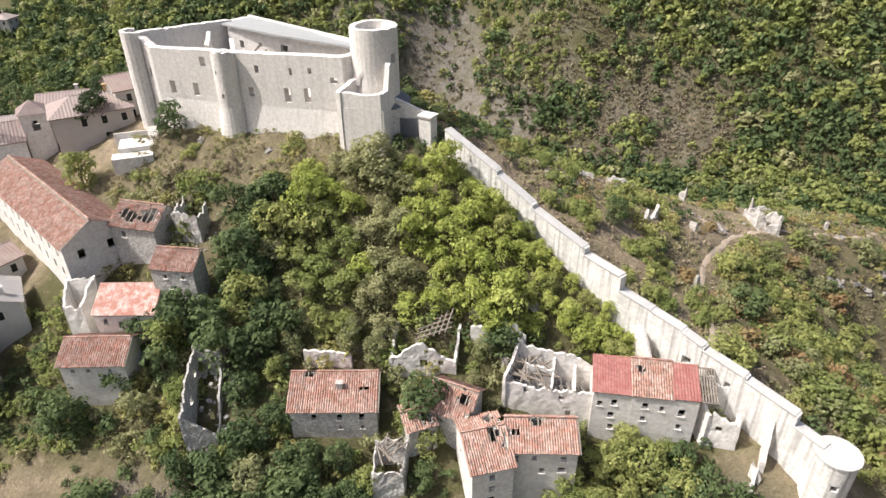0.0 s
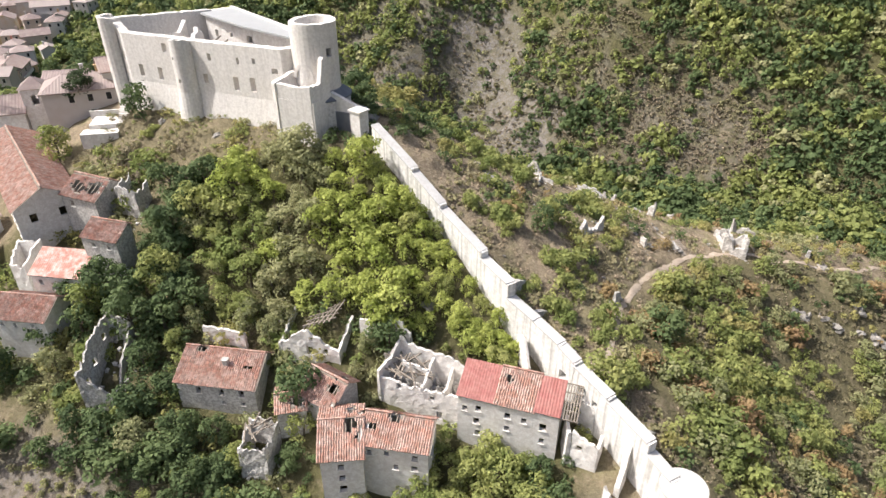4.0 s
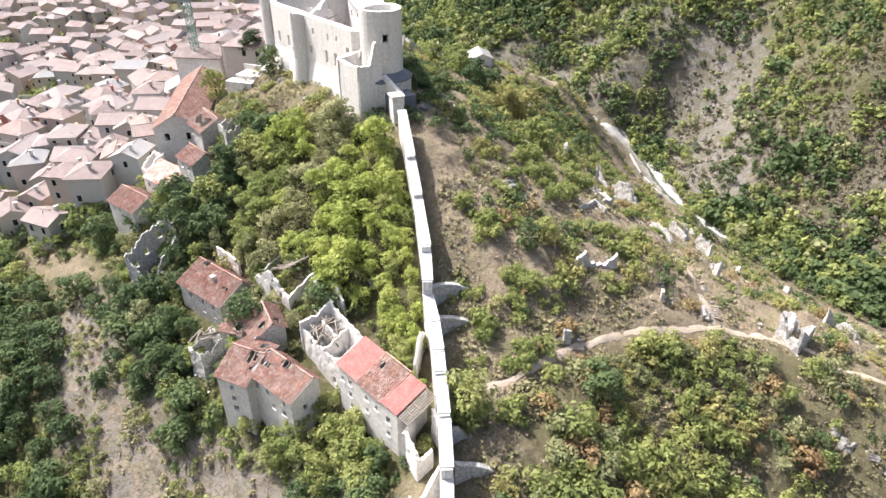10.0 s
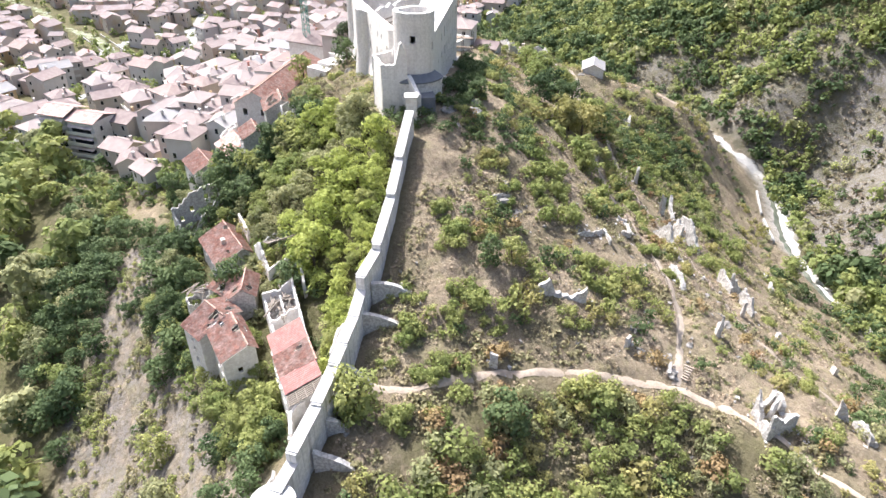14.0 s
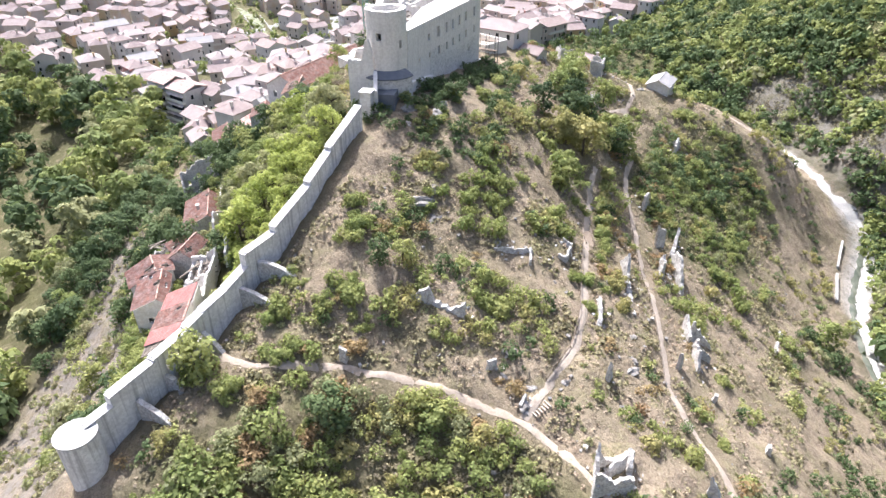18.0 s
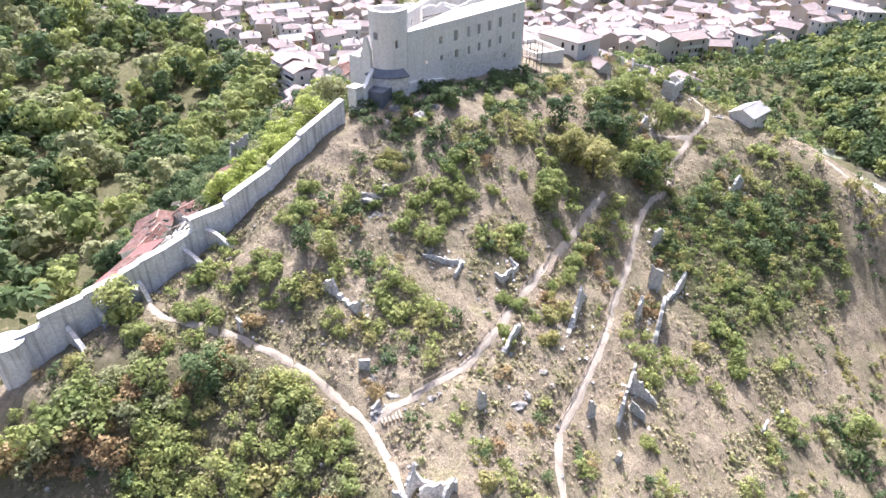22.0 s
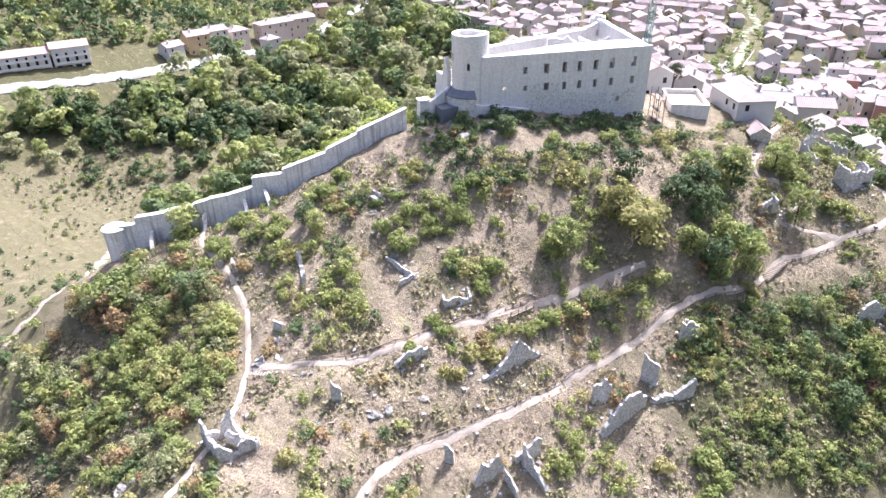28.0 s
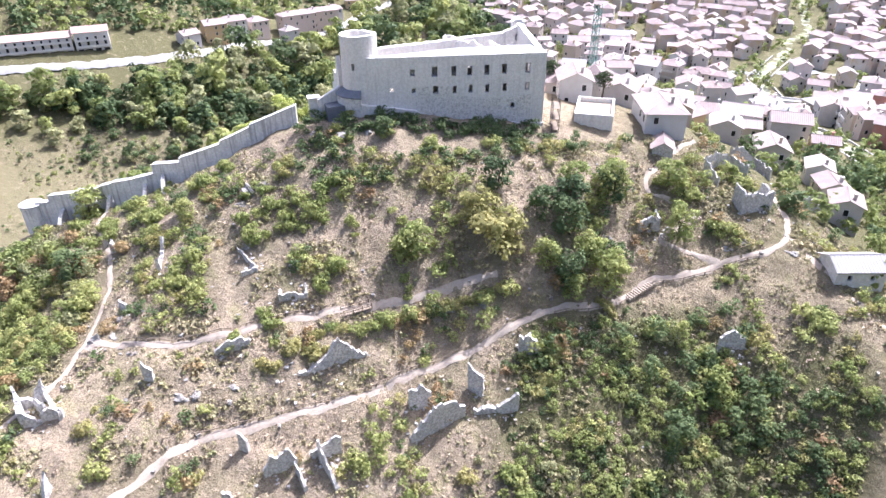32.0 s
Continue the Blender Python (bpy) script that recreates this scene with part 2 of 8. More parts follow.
def land_material():
    m = bpy.data.materials.new("dry_hillside")
    m.use_nodes = True
    n, l = m.node_tree.nodes, m.node_tree.links
    b = n["Principled BSDF"]
    b.inputs["Roughness"].default_value = 0.97
    b.inputs["Specular IOR Level"].default_value = 0.1
    place = n.new("ShaderNodeNewGeometry").outputs["Position"]

    def grain(size, detail=6.0, rough=0.65, shift=0.0):
        t = n.new("ShaderNodeTexNoise")
        t.inputs["Scale"].default_value, t.inputs["Detail"].default_value, t.inputs["Roughness"].default_value = 1 / size, detail, rough
        off = n.new("ShaderNodeVectorMath")
        off.operation = "ADD"
        off.inputs[1].default_value = (shift, shift * 0.7, 0)
        l.new(place, off.inputs[0])
        l.new(off.outputs[0], t.inputs["Vector"])
        return t.outputs["Fac"]

    def ramp(fac, lo, hi, top=1.0):
        r = n.new("ShaderNodeMapRange")
        for key, v in (("From Min", lo), ("From Max", hi), ("To Max", top)):
            r.inputs[key].default_value = v
        l.new(fac, r.inputs["Value"])
        return r.outputs[0]

    def over(fac, under, colour):
        mix = n.new("ShaderNodeMixRGB")
        l.new(fac, mix.inputs["Fac"])
        if isinstance(under, tuple):
            mix.inputs["Color1"].default_value = (*under, 1)
        else:
            l.new(under, mix.inputs["Color1"])
        mix.inputs["Color2"].default_value = (*colour, 1)
        return mix.outputs[0]

    def times(a, c):
        t = n.new("ShaderNodeMath")
        t.operation, t.use_clamp = "MULTIPLY", True
        l.new(a, t.inputs[0])
        l.new(c, t.inputs[1])
        return t.outputs[0]

    def cover(name):
        a = n.new("ShaderNodeAttribute")
        a.attribute_name = name
        return a.outputs["Fac"]

    c = over(ramp(grain(9), 0.35, 0.65), (0.340, 0.275, 0.190), (0.265, 0.213, 0.145))
    c = over(ramp(grain(1.6, shift=31), 0.47, 0.60, 0.75), c, (0.205, 0.158, 0.118))
    c = over(ramp(grain(0.5, shift=57), 0.52, 0.66, 0.6), c, (0.38, 0.312, 0.228))
    c = over(ramp(grain(4.0, shift=83), 0.53, 0.66, 0.6), c, (0.265, 0.245, 0.120))
    c = over(ramp(grain(0.28, 4.0, 0.7, shift=211), 0.54, 0.60, 0.55), c, (0.135, 0.108, 0.075))
    c = over(ramp(grain(0.33, 4.0, 0.7, shift=173), 0.56, 0.64, 0.4), c, (0.46, 0.385, 0.285))
    slope = times(cover("far_side"), ramp(grain(7.0, shift=43), 0.2, 0.5))
    c = over(slope, c, (0.122, 0.106, 0.078))
    brown = times(cover("far_side"), ramp(grain(2.6, 8.0, 0.72, shift=131), 0.47, 0.56))
    c = over(brown, c, (0.098, 0.092, 0.052))
    # plant and litter cover, darkened so its colour also carries shade between crowns
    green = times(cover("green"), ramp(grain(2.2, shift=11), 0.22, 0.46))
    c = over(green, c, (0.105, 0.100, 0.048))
    rock = times(cover("scree"), ramp(grain(3.0, shift=71), 0.30, 0.58))
    c = over(rock, c, (0.205, 0.190, 0.176))
    speck = times(cover("scree"), ramp(grain(1.1, 8.0, 0.75, shift=149), 0.50, 0.56, 0.8))
    c = over(speck, c, (0.135, 0.118, 0.080))
    pale = times(cover("gravel"), ramp(grain(1.2, shift=19), 0.25, 0.45))
    c = over(pale, c, (0.41, 0.385, 0.35))
    c = over(ramp(grain(0.9, 8.0, 0.75, shift=97), 0.53, 0.62, 0.65), c, (0.150, 0.128, 0.078))
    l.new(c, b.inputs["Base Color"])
    bp = n.new("ShaderNodeBump")
    bp.inputs["Strength"].default_value, bp.inputs["Distance"].default_value = 1.0, 0.7
    l.new(grain(1.3, 8.0, 0.7, shift=5), bp.inputs["Height"])
    l.new(bp.outputs[0], b.inputs["Normal"])
    return m


LAND = land_material()
PATH_EARTH = material("trodden_earth", (0.37, 0.31, 0.245), 0.97, [((0.29, 0.235, 0.18), 1.2, 0.6, 2), ((0.43, 0.37, 0.30), 0.4, 0.6, 2.5)], bump=0.5)

# ---- building helpers ----
def mesh_object(name, verts, faces, mat, parent=None, label="", smooth=False):
    me = bpy.data.meshes.new(name)
    me.from_pydata([tuple(map(float, v)) for v in verts], [], [tuple(map(int, f)) for f in faces])
    for one in (mat if isinstance(mat, (list, tuple)) else (mat,)):
        me.materials.append(one)
    if smooth:
        me.polygons.foreach_set("use_smooth", np.ones(len(me.polygons), bool))
    me.update()
    ob = new(name, me)
    if parent:
        ob.parent = parent
    if label:
        tagged(ob, label)
    return ob


def thing(name, x, y, z, label, category, turn=0.0, group="", kind=""):
    ob = new(name)
    ob.matrix_basis = pose(x, y, z, 0, 0, turn)
    return tagged(ob, label, category, group, kind)


def to_line(xy, line):
    """Distance of many places from a line of points, and how far along it they lie."""
    best, along, run = np.full(len(xy), 1e9), np.zeros(len(xy)), 0.0
    for a, b in zip(line[:-1], line[1:]):
        a, b = np.array(a[:2], float), np.array(b[:2], float)
        d = b - a
        u = np.clip(((xy - a) @ d) / (d @ d), 0, 1)
        r = np.hypot(*(xy - a - u[:, None] * d).T)
        near = r < best
        best[near], along[near] = r[near], run + (u * np.hypot(*d))[near]
        run += np.hypot(*d)
    return best, along


def waves(x, y, size, seed=0.0):
    """A smooth uneven field from -1 to 1."""
    k = 2 * math.pi / size
    return (np.sin(k * x + 1.7 * np.sin(0.6 * k * y + seed) + seed) * np.sin(0.8 * k * y + 1.4 * np.sin(0.7 * k * x - seed) + 2 * seed) + 0.5 * np.sin(2.1 * k * x + seed * 3 + np.sin(1.7 * k * y)) * np.sin(1.9 * k * y - seed)) / 1.5


# ---- the ground, one sheet ----
def spaced(lo, hi, step):
    fine = np.arange(lo, hi + step, step)
    grow, out_a, out_b, a, b = step, [], [], lo, fine[-1]
    while a > -2600:
        grow = min(grow * 1.09, 60)
        a -= grow
        b += grow
        out_a.append(a)
        out_b.append(b)
    return np.concatenate((out_a[::-1], fine, out_b))


GX, GY = spaced(-80, 90, 1.1), spaced(20, 252, 1.1)
gx, gy = np.meshgrid(GX, GY)
gxy = np.stack((gx.ravel(), gy.ravel()), 1)
gz = ground_many(gxy)
stream_d, _ = to_line(gxy, STREAM)


def fast_mesh(name, verts, quads, mat, parent=None, label=""):
    """A mesh of quads from arrays."""
    me = bpy.data.meshes.new(name)
    verts, quads = np.asarray(verts, np.float32), np.asarray(quads, np.int32)
    me.vertices.add(len(verts))
    me.vertices.foreach_set("co", verts.ravel())
    me.loops.add(quads.size)
    me.loops.foreach_set("vertex_index", quads.ravel())
    me.polygons.add(len(quads))
    me.polygons.foreach_set("loop_start", np.arange(0, quads.size, 4, dtype=np.int32))
    me.update(calc_edges=True)
    me.materials.append(mat)
    ob = new(name, me)
    if parent:
        ob.parent = parent
    if label:
        tagged(ob, label)
    return ob


def inside(xy, poly):
    """Which of many places lie inside a polygon."""
    x, y = xy[:, 0], xy[:, 1]
    odd = np.zeros(len(xy), bool)
    for (x0, y0), (x1, y1) in zip(poly, poly[1:] + poly[:1]):
        cross = (y0 > y) != (y1 > y)
        odd ^= cross & (x < (x1 - x0) * (y - y0) / (y1 - y0 + 1e-9) + x0)
    return odd


def sown(rng, poly, gap, tries=30000):
    """Places spread over a polygon, no two nearer than gap."""
    p = np.array(poly, float)
    lo, hi = p.min(0), p.max(0)
    q = rng.uniform(lo, hi, (tries, 2))
    q = q[inside(q, poly)]
    cells, out = {}, []
    for x, y in q:
        k = (int(x // gap), int(y // gap))
        if all((x - a) ** 2 + (y - b) ** 2 >= gap * gap for i in (-1, 0, 1) for j in (-1, 0, 1) for a, b in cells.get((k[0] + i, k[1] + j), ())):
            cells.setdefault(k, []).append((x, y))
            out.append((x, y))
    return np.array(out)


def shell(place, length, base, top, thick, holes=(), step=1.0, rows=(), caps=True):
    """A standing wall with openings cut through it. place(u): plan point and outward normal at u metres along; base(u), top(u): heights; holes: (u0, u1, z0, z1)."""
    us = sorted(set([round(v, 3) for v in np.linspace(0, length, max(2, int(length / step) + 1))] + [round(v, 3) for h in holes for v in h[:2]]))
    zs = sorted(set([h[2] for h in holes] + [h[3] for h in holes] + list(rows)))
    nu, nz = len(us), len(zs) + 2
    hgt = np.zeros((nz, nu))
    front, back = np.zeros((nz, nu, 3)), np.zeros((nz, nu, 3))
    for i, u in enumerate(us):
        (px, py), (nx_, ny_) = place(u)
        b, t = base(u), max(top(u), base(u) + 0.05)
        for j, z in enumerate([b] + zs + [t]):
            z = min(max(z, b), t)
            hgt[j, i] = z
            front[j, i] = (px, py, z)
            back[j, i] = (px - nx_ * thick, py - ny_ * thick, z)
    full = np.zeros((nz + 1, nu + 1), bool)
    for j in range(nz - 1):
        for i in range(nu - 1):
            uc, zc = (us[i] + us[i + 1]) / 2, (hgt[j, i] + hgt[j + 1, i] + hgt[j, i + 1] + hgt[j + 1, i + 1]) / 4
            tall = max(hgt[j + 1, i] - hgt[j, i], hgt[j + 1, i + 1] - hgt[j, i + 1]) > 0.02
            full[j, i] = tall and not any(h[0] < uc < h[1] and h[2] < zc < h[3] for h in holes)
    n = nz * nu
    verts = np.concatenate((front.reshape(-1, 3), back.reshape(-1, 3)))
    f = lambda j, i: j * nu + i
    k = lambda j, i: n + j * nu + i
    faces = []
    for j in range(nz - 1):
        for i in range(nu - 1):
            if not full[j, i]:
                continue
            faces += [(f(j, i), f(j, i + 1), f(j + 1, i + 1), f(j + 1, i)), (k(j, i + 1), k(j, i), k(j + 1, i), k(j + 1, i + 1))]
            if not full[j, i - 1] and (caps or i > 0):
                faces.append((k(j, i), f(j, i), f(j + 1, i), k(j + 1, i)))
            if not full[j, i + 1] and (caps or i < nu - 2):
                faces.append((f(j, i + 1), k(j, i + 1), k(j + 1, i + 1), f(j + 1, i + 1)))
            if not full[j - 1, i] or j == 0:
                faces.append((k(j, i), k(j, i + 1), f(j, i + 1), f(j, i)))
            if not full[j + 1, i]:
                faces.append((f(j + 1, i), f(j + 1, i + 1), k(j + 1, i + 1), k(j + 1, i)))
    return verts, faces


def straight(p0, p1):
    """Plan line from p0 to p1 for shell(); the outside is on the right hand."""
    d = Vector((p1[0] - p0[0], p1[1] - p0[1]))
    n = d.length
    d /= n
    return (lambda u: ((p0[0] + d.x * u, p0[1] + d.y * u), (d.y, -d.x))), n


def round_plan(cx, cy, r, a0=0.0, a1=360.0):
    a0, a1 = radians(a0), radians(a1)
    return (lambda u: ((cx + r * math.cos(a0 + u / r), cy + r * math.sin(a0 + u / r)), (math.cos(a0 + u / r), math.sin(a0 + u / r)))), (a1 - a0) * r


def wall_part(name, p0, p1, base, top, thick, mat, parent, holes=(), ragged=0.0, seed=0.0, step=1.0, label="", plan=None, caps=True):
    """A wall as one mesh; without caps its ends stay open, to meet the next wall at a corner. base and top: a height, or one at each end. ragged: how far the broken top goes up and down."""
    place, n = plan or straight(p0, p1)
    b0, b1 = base if isinstance(base, (tuple, list)) else (base, base)
    tops = list(top) if isinstance(top, (tuple, list)) else [top, top]
    knots = np.linspace(0, n, len(tops))

    def top_of(u):
        z = float(np.interp(u, knots, tops))
        if ragged:
            z -= ragged * abs(math.sin(u * 1.9 + seed * 5.1) * 0.5 + math.sin(u * 4.3 + seed * 2.3) * 0.35 + math.sin(u * 9.7 + seed) * 0.3)
        return z

    v, f = shell(place, n, lambda u: b0 + (b1 - b0) * u / n, top_of, thick, holes, step, (), caps)
    return mesh_object(name, v, f, mat, parent, label)


def box_mesh(cx, cy, z0, w, d, h, turn=0.0, slope=0.0):
    """Corners and faces of a block; its top rises by slope from front to back."""
    c, s = math.cos(radians(turn)), math.sin(radians(turn))
    v = []
    for z in (0, 1):
        for x, y in ((-w / 2, -d / 2), (w / 2, -d / 2), (w / 2, d / 2), (-w / 2, d / 2)):
            v.append((cx + x * c - y * s, cy + x * s + y * c, z0 + z * (h + (slope if y > 0 else 0))))
    return v, [(0, 3, 2, 1), (4, 5, 6, 7), (0, 1, 5, 4), (1, 2, 6, 5), (2, 3, 7, 6), (3, 0, 4, 7)]


def joined(pieces):
    verts, faces = [], []
    for v, f in pieces:
        k = len(verts)
        verts += list(v)
        faces += [tuple(i + k for i in q) for q in f]
    return verts, faces


def beam(a, b, r=0.08):
    """A squared timber from a to b."""
    a, b = Vector(a), Vector(b)
    d = (b - a).normalized()
    side = d.cross(Vector((0, 0, 1)))
    side = (side if side.length > 0.01 else Vector((1, 0, 0))).normalized() * r
    up = side.cross(d).normalized() * r
    v = [p + s for p in (a, b) for s in (side + up, side - up, -side - up, -side + up)]
    return v, [(0, 1, 2, 3), (7, 6, 5, 4), (0, 4, 5, 1), (1, 5, 6, 2), (2, 6, 7, 3), (3, 7, 4, 0)]


def tile_slope(o, along, up, n_cols, n_rows, rng, gone=lambda a, b: False, pitch=0.3, size=0.42):
    """Rows of barrel tiles on a slope: o is the lower corner, along the eave's way, up the slope's way (unit vectors)."""
    along, up = Vector(along), Vector(up)
    nrm = along.cross(up).normalized()
    pieces = []
    for i in range(n_cols):
        for j in range(n_rows):
            if gone((i + 0.5) / n_cols, (j + 0.5) / n_rows):
                continue
            w, lift = pitch * 0.5, 0.03 + 0.05 * rng.random()
            p = Vector(o) + along * ((i + 0.5) * pitch + rng.normal(0, 0.02)) + up * (j * size + rng.normal(0, 0.03)) + nrm * (0.02 * rng.random())
            q = p + up * (size * 1.12) + along * rng.normal(0, 0.015)
            v = [p - along * w, p + nrm * (0.08 + lift), p + along * w, q - along * w * 0.9 - nrm * 0.02, q + nrm * (0.08 + lift * 0.4), q + along * w * 0.9 - nrm * 0.02]
            pieces.append((v, [(0, 1, 4, 3), (1, 2, 5, 4), (0, 2, 1)]))
    return joined(pieces)


# ---- the ground's cover ----
def near_poly(xy, poly, soft):
    """1 inside a polygon, falling to 0 over soft metres outside."""
    d, _ = to_line(xy, poly + poly[:1])
    d[inside(xy, poly)] = 0
    return np.clip(1 - d / soft, 0, 1)


SCREE = [(-16, 282), (6, 286), (15, 264), (20, 248), (31, 233), (25, 221), (11, 225), (0, 240), (-7, 256)]
GREY_SCREE = [(-122, 250), (-98, 238), (-74, 243), (-50, 249), (-28, 246), (-10, 250), (-14, 280), (-34, 284), (-70, 276), (-104, 268)]
HEATHLAND = [(14, 268), (44, 258), (79, 238), (104, 212), (92, 200), (50, 211), (32, 222), (22, 246)]
GROVE = [(-17, 89), (-6, 89), (2, 87), (11, 80), (19, 72), (22, 67), (15, 66), (2, 68), (-12, 67), (-24, 68), (-33, 75), (-32, 84), (-26, 88)]
BRAMBLES = [(-4, 150), (-26, 170), (-22, 178), (-34, 190), (-29, 198), (-18, 199), (6, 176), (14, 165), (11, 157), (2, 153)]
EAST_SCRUB = [(40, 70), (43, 82), (48, 93), (55, 100), (66, 107), (84, 111), (102, 112), (104, 84), (84, 68), (66, 52), (50, 50), (46, 58)]
SHOULDER_DRY = [(56, 105), (66, 109), (84, 114), (104, 132), (110, 112), (92, 99), (76, 96), (68, 98)]
SOUTH_WOOD = [(-48, 50), (-30, 54), (-10, 50), (0, 45), (14, 47), (30, 51), (36, 48), (22, 37), (4, 30), (-20, 22), (-60, 25), (-75, 45)]
VALLEY_WOOD = [(-60, 40), (-20, 24), (8, 14), (14, -8), (-25, -28), (-58, -55), (-15, -82), (28, -85), (45, -106), (-60, -104), (-100, -112), (-165, -100), (-205, -60), (-190, -25), (-135, 20), (-105, 40)]
MEADOW = [(20, -84), (30, -30), (10, -20), (-38, -29), (-57, -58), (-8, -84)]
TOWN_GREEN = [(-100, 60), (-160, 10), (-250, -90), (-330, -210), (-520, -260), (-700, -60), (-700, 200), (-560, 420), (-300, 420), (-180, 290), (-90, 240), (-60, 165), (-95, 120)]
CASTLE_BANK = [(-52, 103), (-36, 101), (-26, 99.4), (-17, 96), (-15, 90), (-19, 85), (-34, 87), (-44, 83), (-58, 96)]
DRY_STRIP = [(37, 80), (42.5, 76), (45, 66), (48, 58), (44, 54), (39, 60), (36, 68)]
VILLAGE = [(-62, 60), (-38, 56), (-24, 52), (0, 46), (30, 50), (34, 57), (22, 66), (-4, 70), (-26, 68), (-38, 80), (-36, 88), (-58, 90), (-64, 80)]
BARE_SLOPE = [(-40, 51), (-28, 47.5), (-18, 45), (-8, 42.5), (-1, 44.5), (7, 46.5), (14, 45.5), (24, 46), (34, 47), (40, 40), (34, 28), (16, 20), (2, 26), (-12, 28), (-20, 34), (-29, 39.5), (-42, 46)]
north_green = near_poly(gxy, [(-260, 262), (-60, 268), (-10, 262), (30, 250), (90, 236), (140, 205), (400, 190), (400, 700), (-260, 700)], 14)
pool = np.clip((gxy[:, 0] + 28) / 8, 0, 1) * np.clip((14 - gxy[:, 0]) / 8, 0, 1)
gravel = np.clip(1.3 - stream_d / (1.7 + 0.8 * waves(gxy[:, 0], gxy[:, 1], 23) + 3.2 * pool), 0, 1) * np.clip((gxy[:, 0] + 120) / 20, 0, 1) * np.clip((90 - gxy[:, 0]) / 30, 0.2, 1)
scree = np.maximum.reduce((near_poly(gxy, SCREE, 8), 0.8 * near_poly(gxy, BARE_SLOPE, 5), 0.7 * near_poly(gxy, GREY_SCREE, 6)))
scree = np.maximum(scree, near_poly(gxy, HEATHLAND, 10) * np.clip(0.12 + 0.5 * waves(gxy[:, 0], gxy[:, 1], 17, 2.0), 0, 0.6))
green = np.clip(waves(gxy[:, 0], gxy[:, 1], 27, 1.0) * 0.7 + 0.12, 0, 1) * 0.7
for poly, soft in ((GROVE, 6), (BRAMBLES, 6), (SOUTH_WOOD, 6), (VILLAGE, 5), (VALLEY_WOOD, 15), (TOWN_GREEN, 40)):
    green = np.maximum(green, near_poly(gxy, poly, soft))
green = np.maximum(green, north_green)
green = np.maximum(green, 0.8 * near_poly(gxy, [(20, -84), (90, -60), (110, 60), (75, 60), (40, 20), (10, -20), (-38, -29), (-57, -58), (-8, -84)], 12))
green = np.maximum(green, 0.75 * near_poly(gxy, EAST_SCRUB, 4))
green = np.maximum(green, near_poly(gxy, [(60, -100), (-60, -100), (-165, -95), (-262, -150), (-330, -400), (120, -400)], 15))
green = np.maximum(green, 0.8 * near_poly(gxy, [(80, -150), (-60, -130), (-215, -165), (-330, -200), (-330, -400), (120, -400)], 20))
wooded = near_poly(gxy, [(-120, 242), (-60, 250), (-20, 245), (6, 224), (26, 205), (48, 190), (120, 168), (400, 150), (400, 700), (-260, 700), (-200, 250)], 5)
green = np.maximum(green, wooded * (1 - np.maximum.reduce((near_poly(gxy, SCREE, 8), near_poly(gxy, HEATHLAND, 8), near_poly(gxy, GREY_SCREE, 5)))))
green = np.maximum(green, 0.6 * near_poly(gxy, CASTLE_BANK, 3))
green *= 1 - near_poly(gxy, BARE_SLOPE, 4)
nx, ny = len(GX), len(GY)
idx = np.arange(nx * ny).reshape(ny, nx)
quads = np.stack((idx[:-1, :-1], idx[:-1, 1:], idx[1:, 1:], idx[1:, :-1]), 2).reshape(-1, 4)
land = fast_mesh("ground", np.column_stack((gxy, gz)), quads, LAND)
land.data.polygons.foreach_set("use_smooth", np.ones(len(quads), bool))
tagged(land, "dry grassy hillside with bare earth and scrub", "ground", kind="structure")
far_side = near_poly(gxy, [(-260, 244), (-120, 236), (-92, 233), (-62, 246), (-24, 243), (2, 222), (20, 206), (44, 190), (66, 180), (120, 166), (400, 145), (400, 700), (-260, 700)], 8)
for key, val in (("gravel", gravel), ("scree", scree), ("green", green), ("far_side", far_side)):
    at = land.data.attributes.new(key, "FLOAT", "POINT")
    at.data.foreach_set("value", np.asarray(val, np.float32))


def ribbon(name, line, width, mat, lift, label, category, kind="structure", uneven=0.25, level=None):
    """A path laid on the ground along a line."""
    p = np.array(line, float)
    run = np.append(0, np.cumsum(np.hypot(*np.diff(p, axis=0).T)))
    n = int(run[-1] / 0.8) + 2
    s = np.linspace(0, run[-1], n)
    c = np.stack((np.interp(s, run, p[:, 0]), np.interp(s, run, p[:, 1])), 1)
    for _ in range(4):
        c[1:-1] = (c[:-2] + 2 * c[1:-1] + c[2:]) / 4
    d = np.gradient(c, axis=0)
    d /= np.hypot(*d.T)[:, None]
    side = np.stack((-d[:, 1], d[:, 0]), 1)
    wide = width * (1 + uneven * np.sin(s * 0.9) * np.sin(s * 0.37 + 1))
    cols = [c + side * (wide * k)[:, None] for k in (-0.5, -0.2, 0.2, 0.5)]
    v = []
    for k, q in enumerate(cols):
        z = ground_many(q) + (lift if k in (1, 2) else lift * 0.3)
        if level is not None:
            z = np.maximum(z, level(s))
        v.append(np.column_stack((q, z)))
    v = np.stack(v, 1).reshape(-1, 3)
    i = np.arange((n - 1))[:, None] * 4 + np.arange(3)[None, :]
    quads_ = np.stack((i, i + 1, i + 5, i + 4), 2).reshape(-1, 4)
    return tagged(fast_mesh(name, v, quads_, mat), label, category, kind=kind)


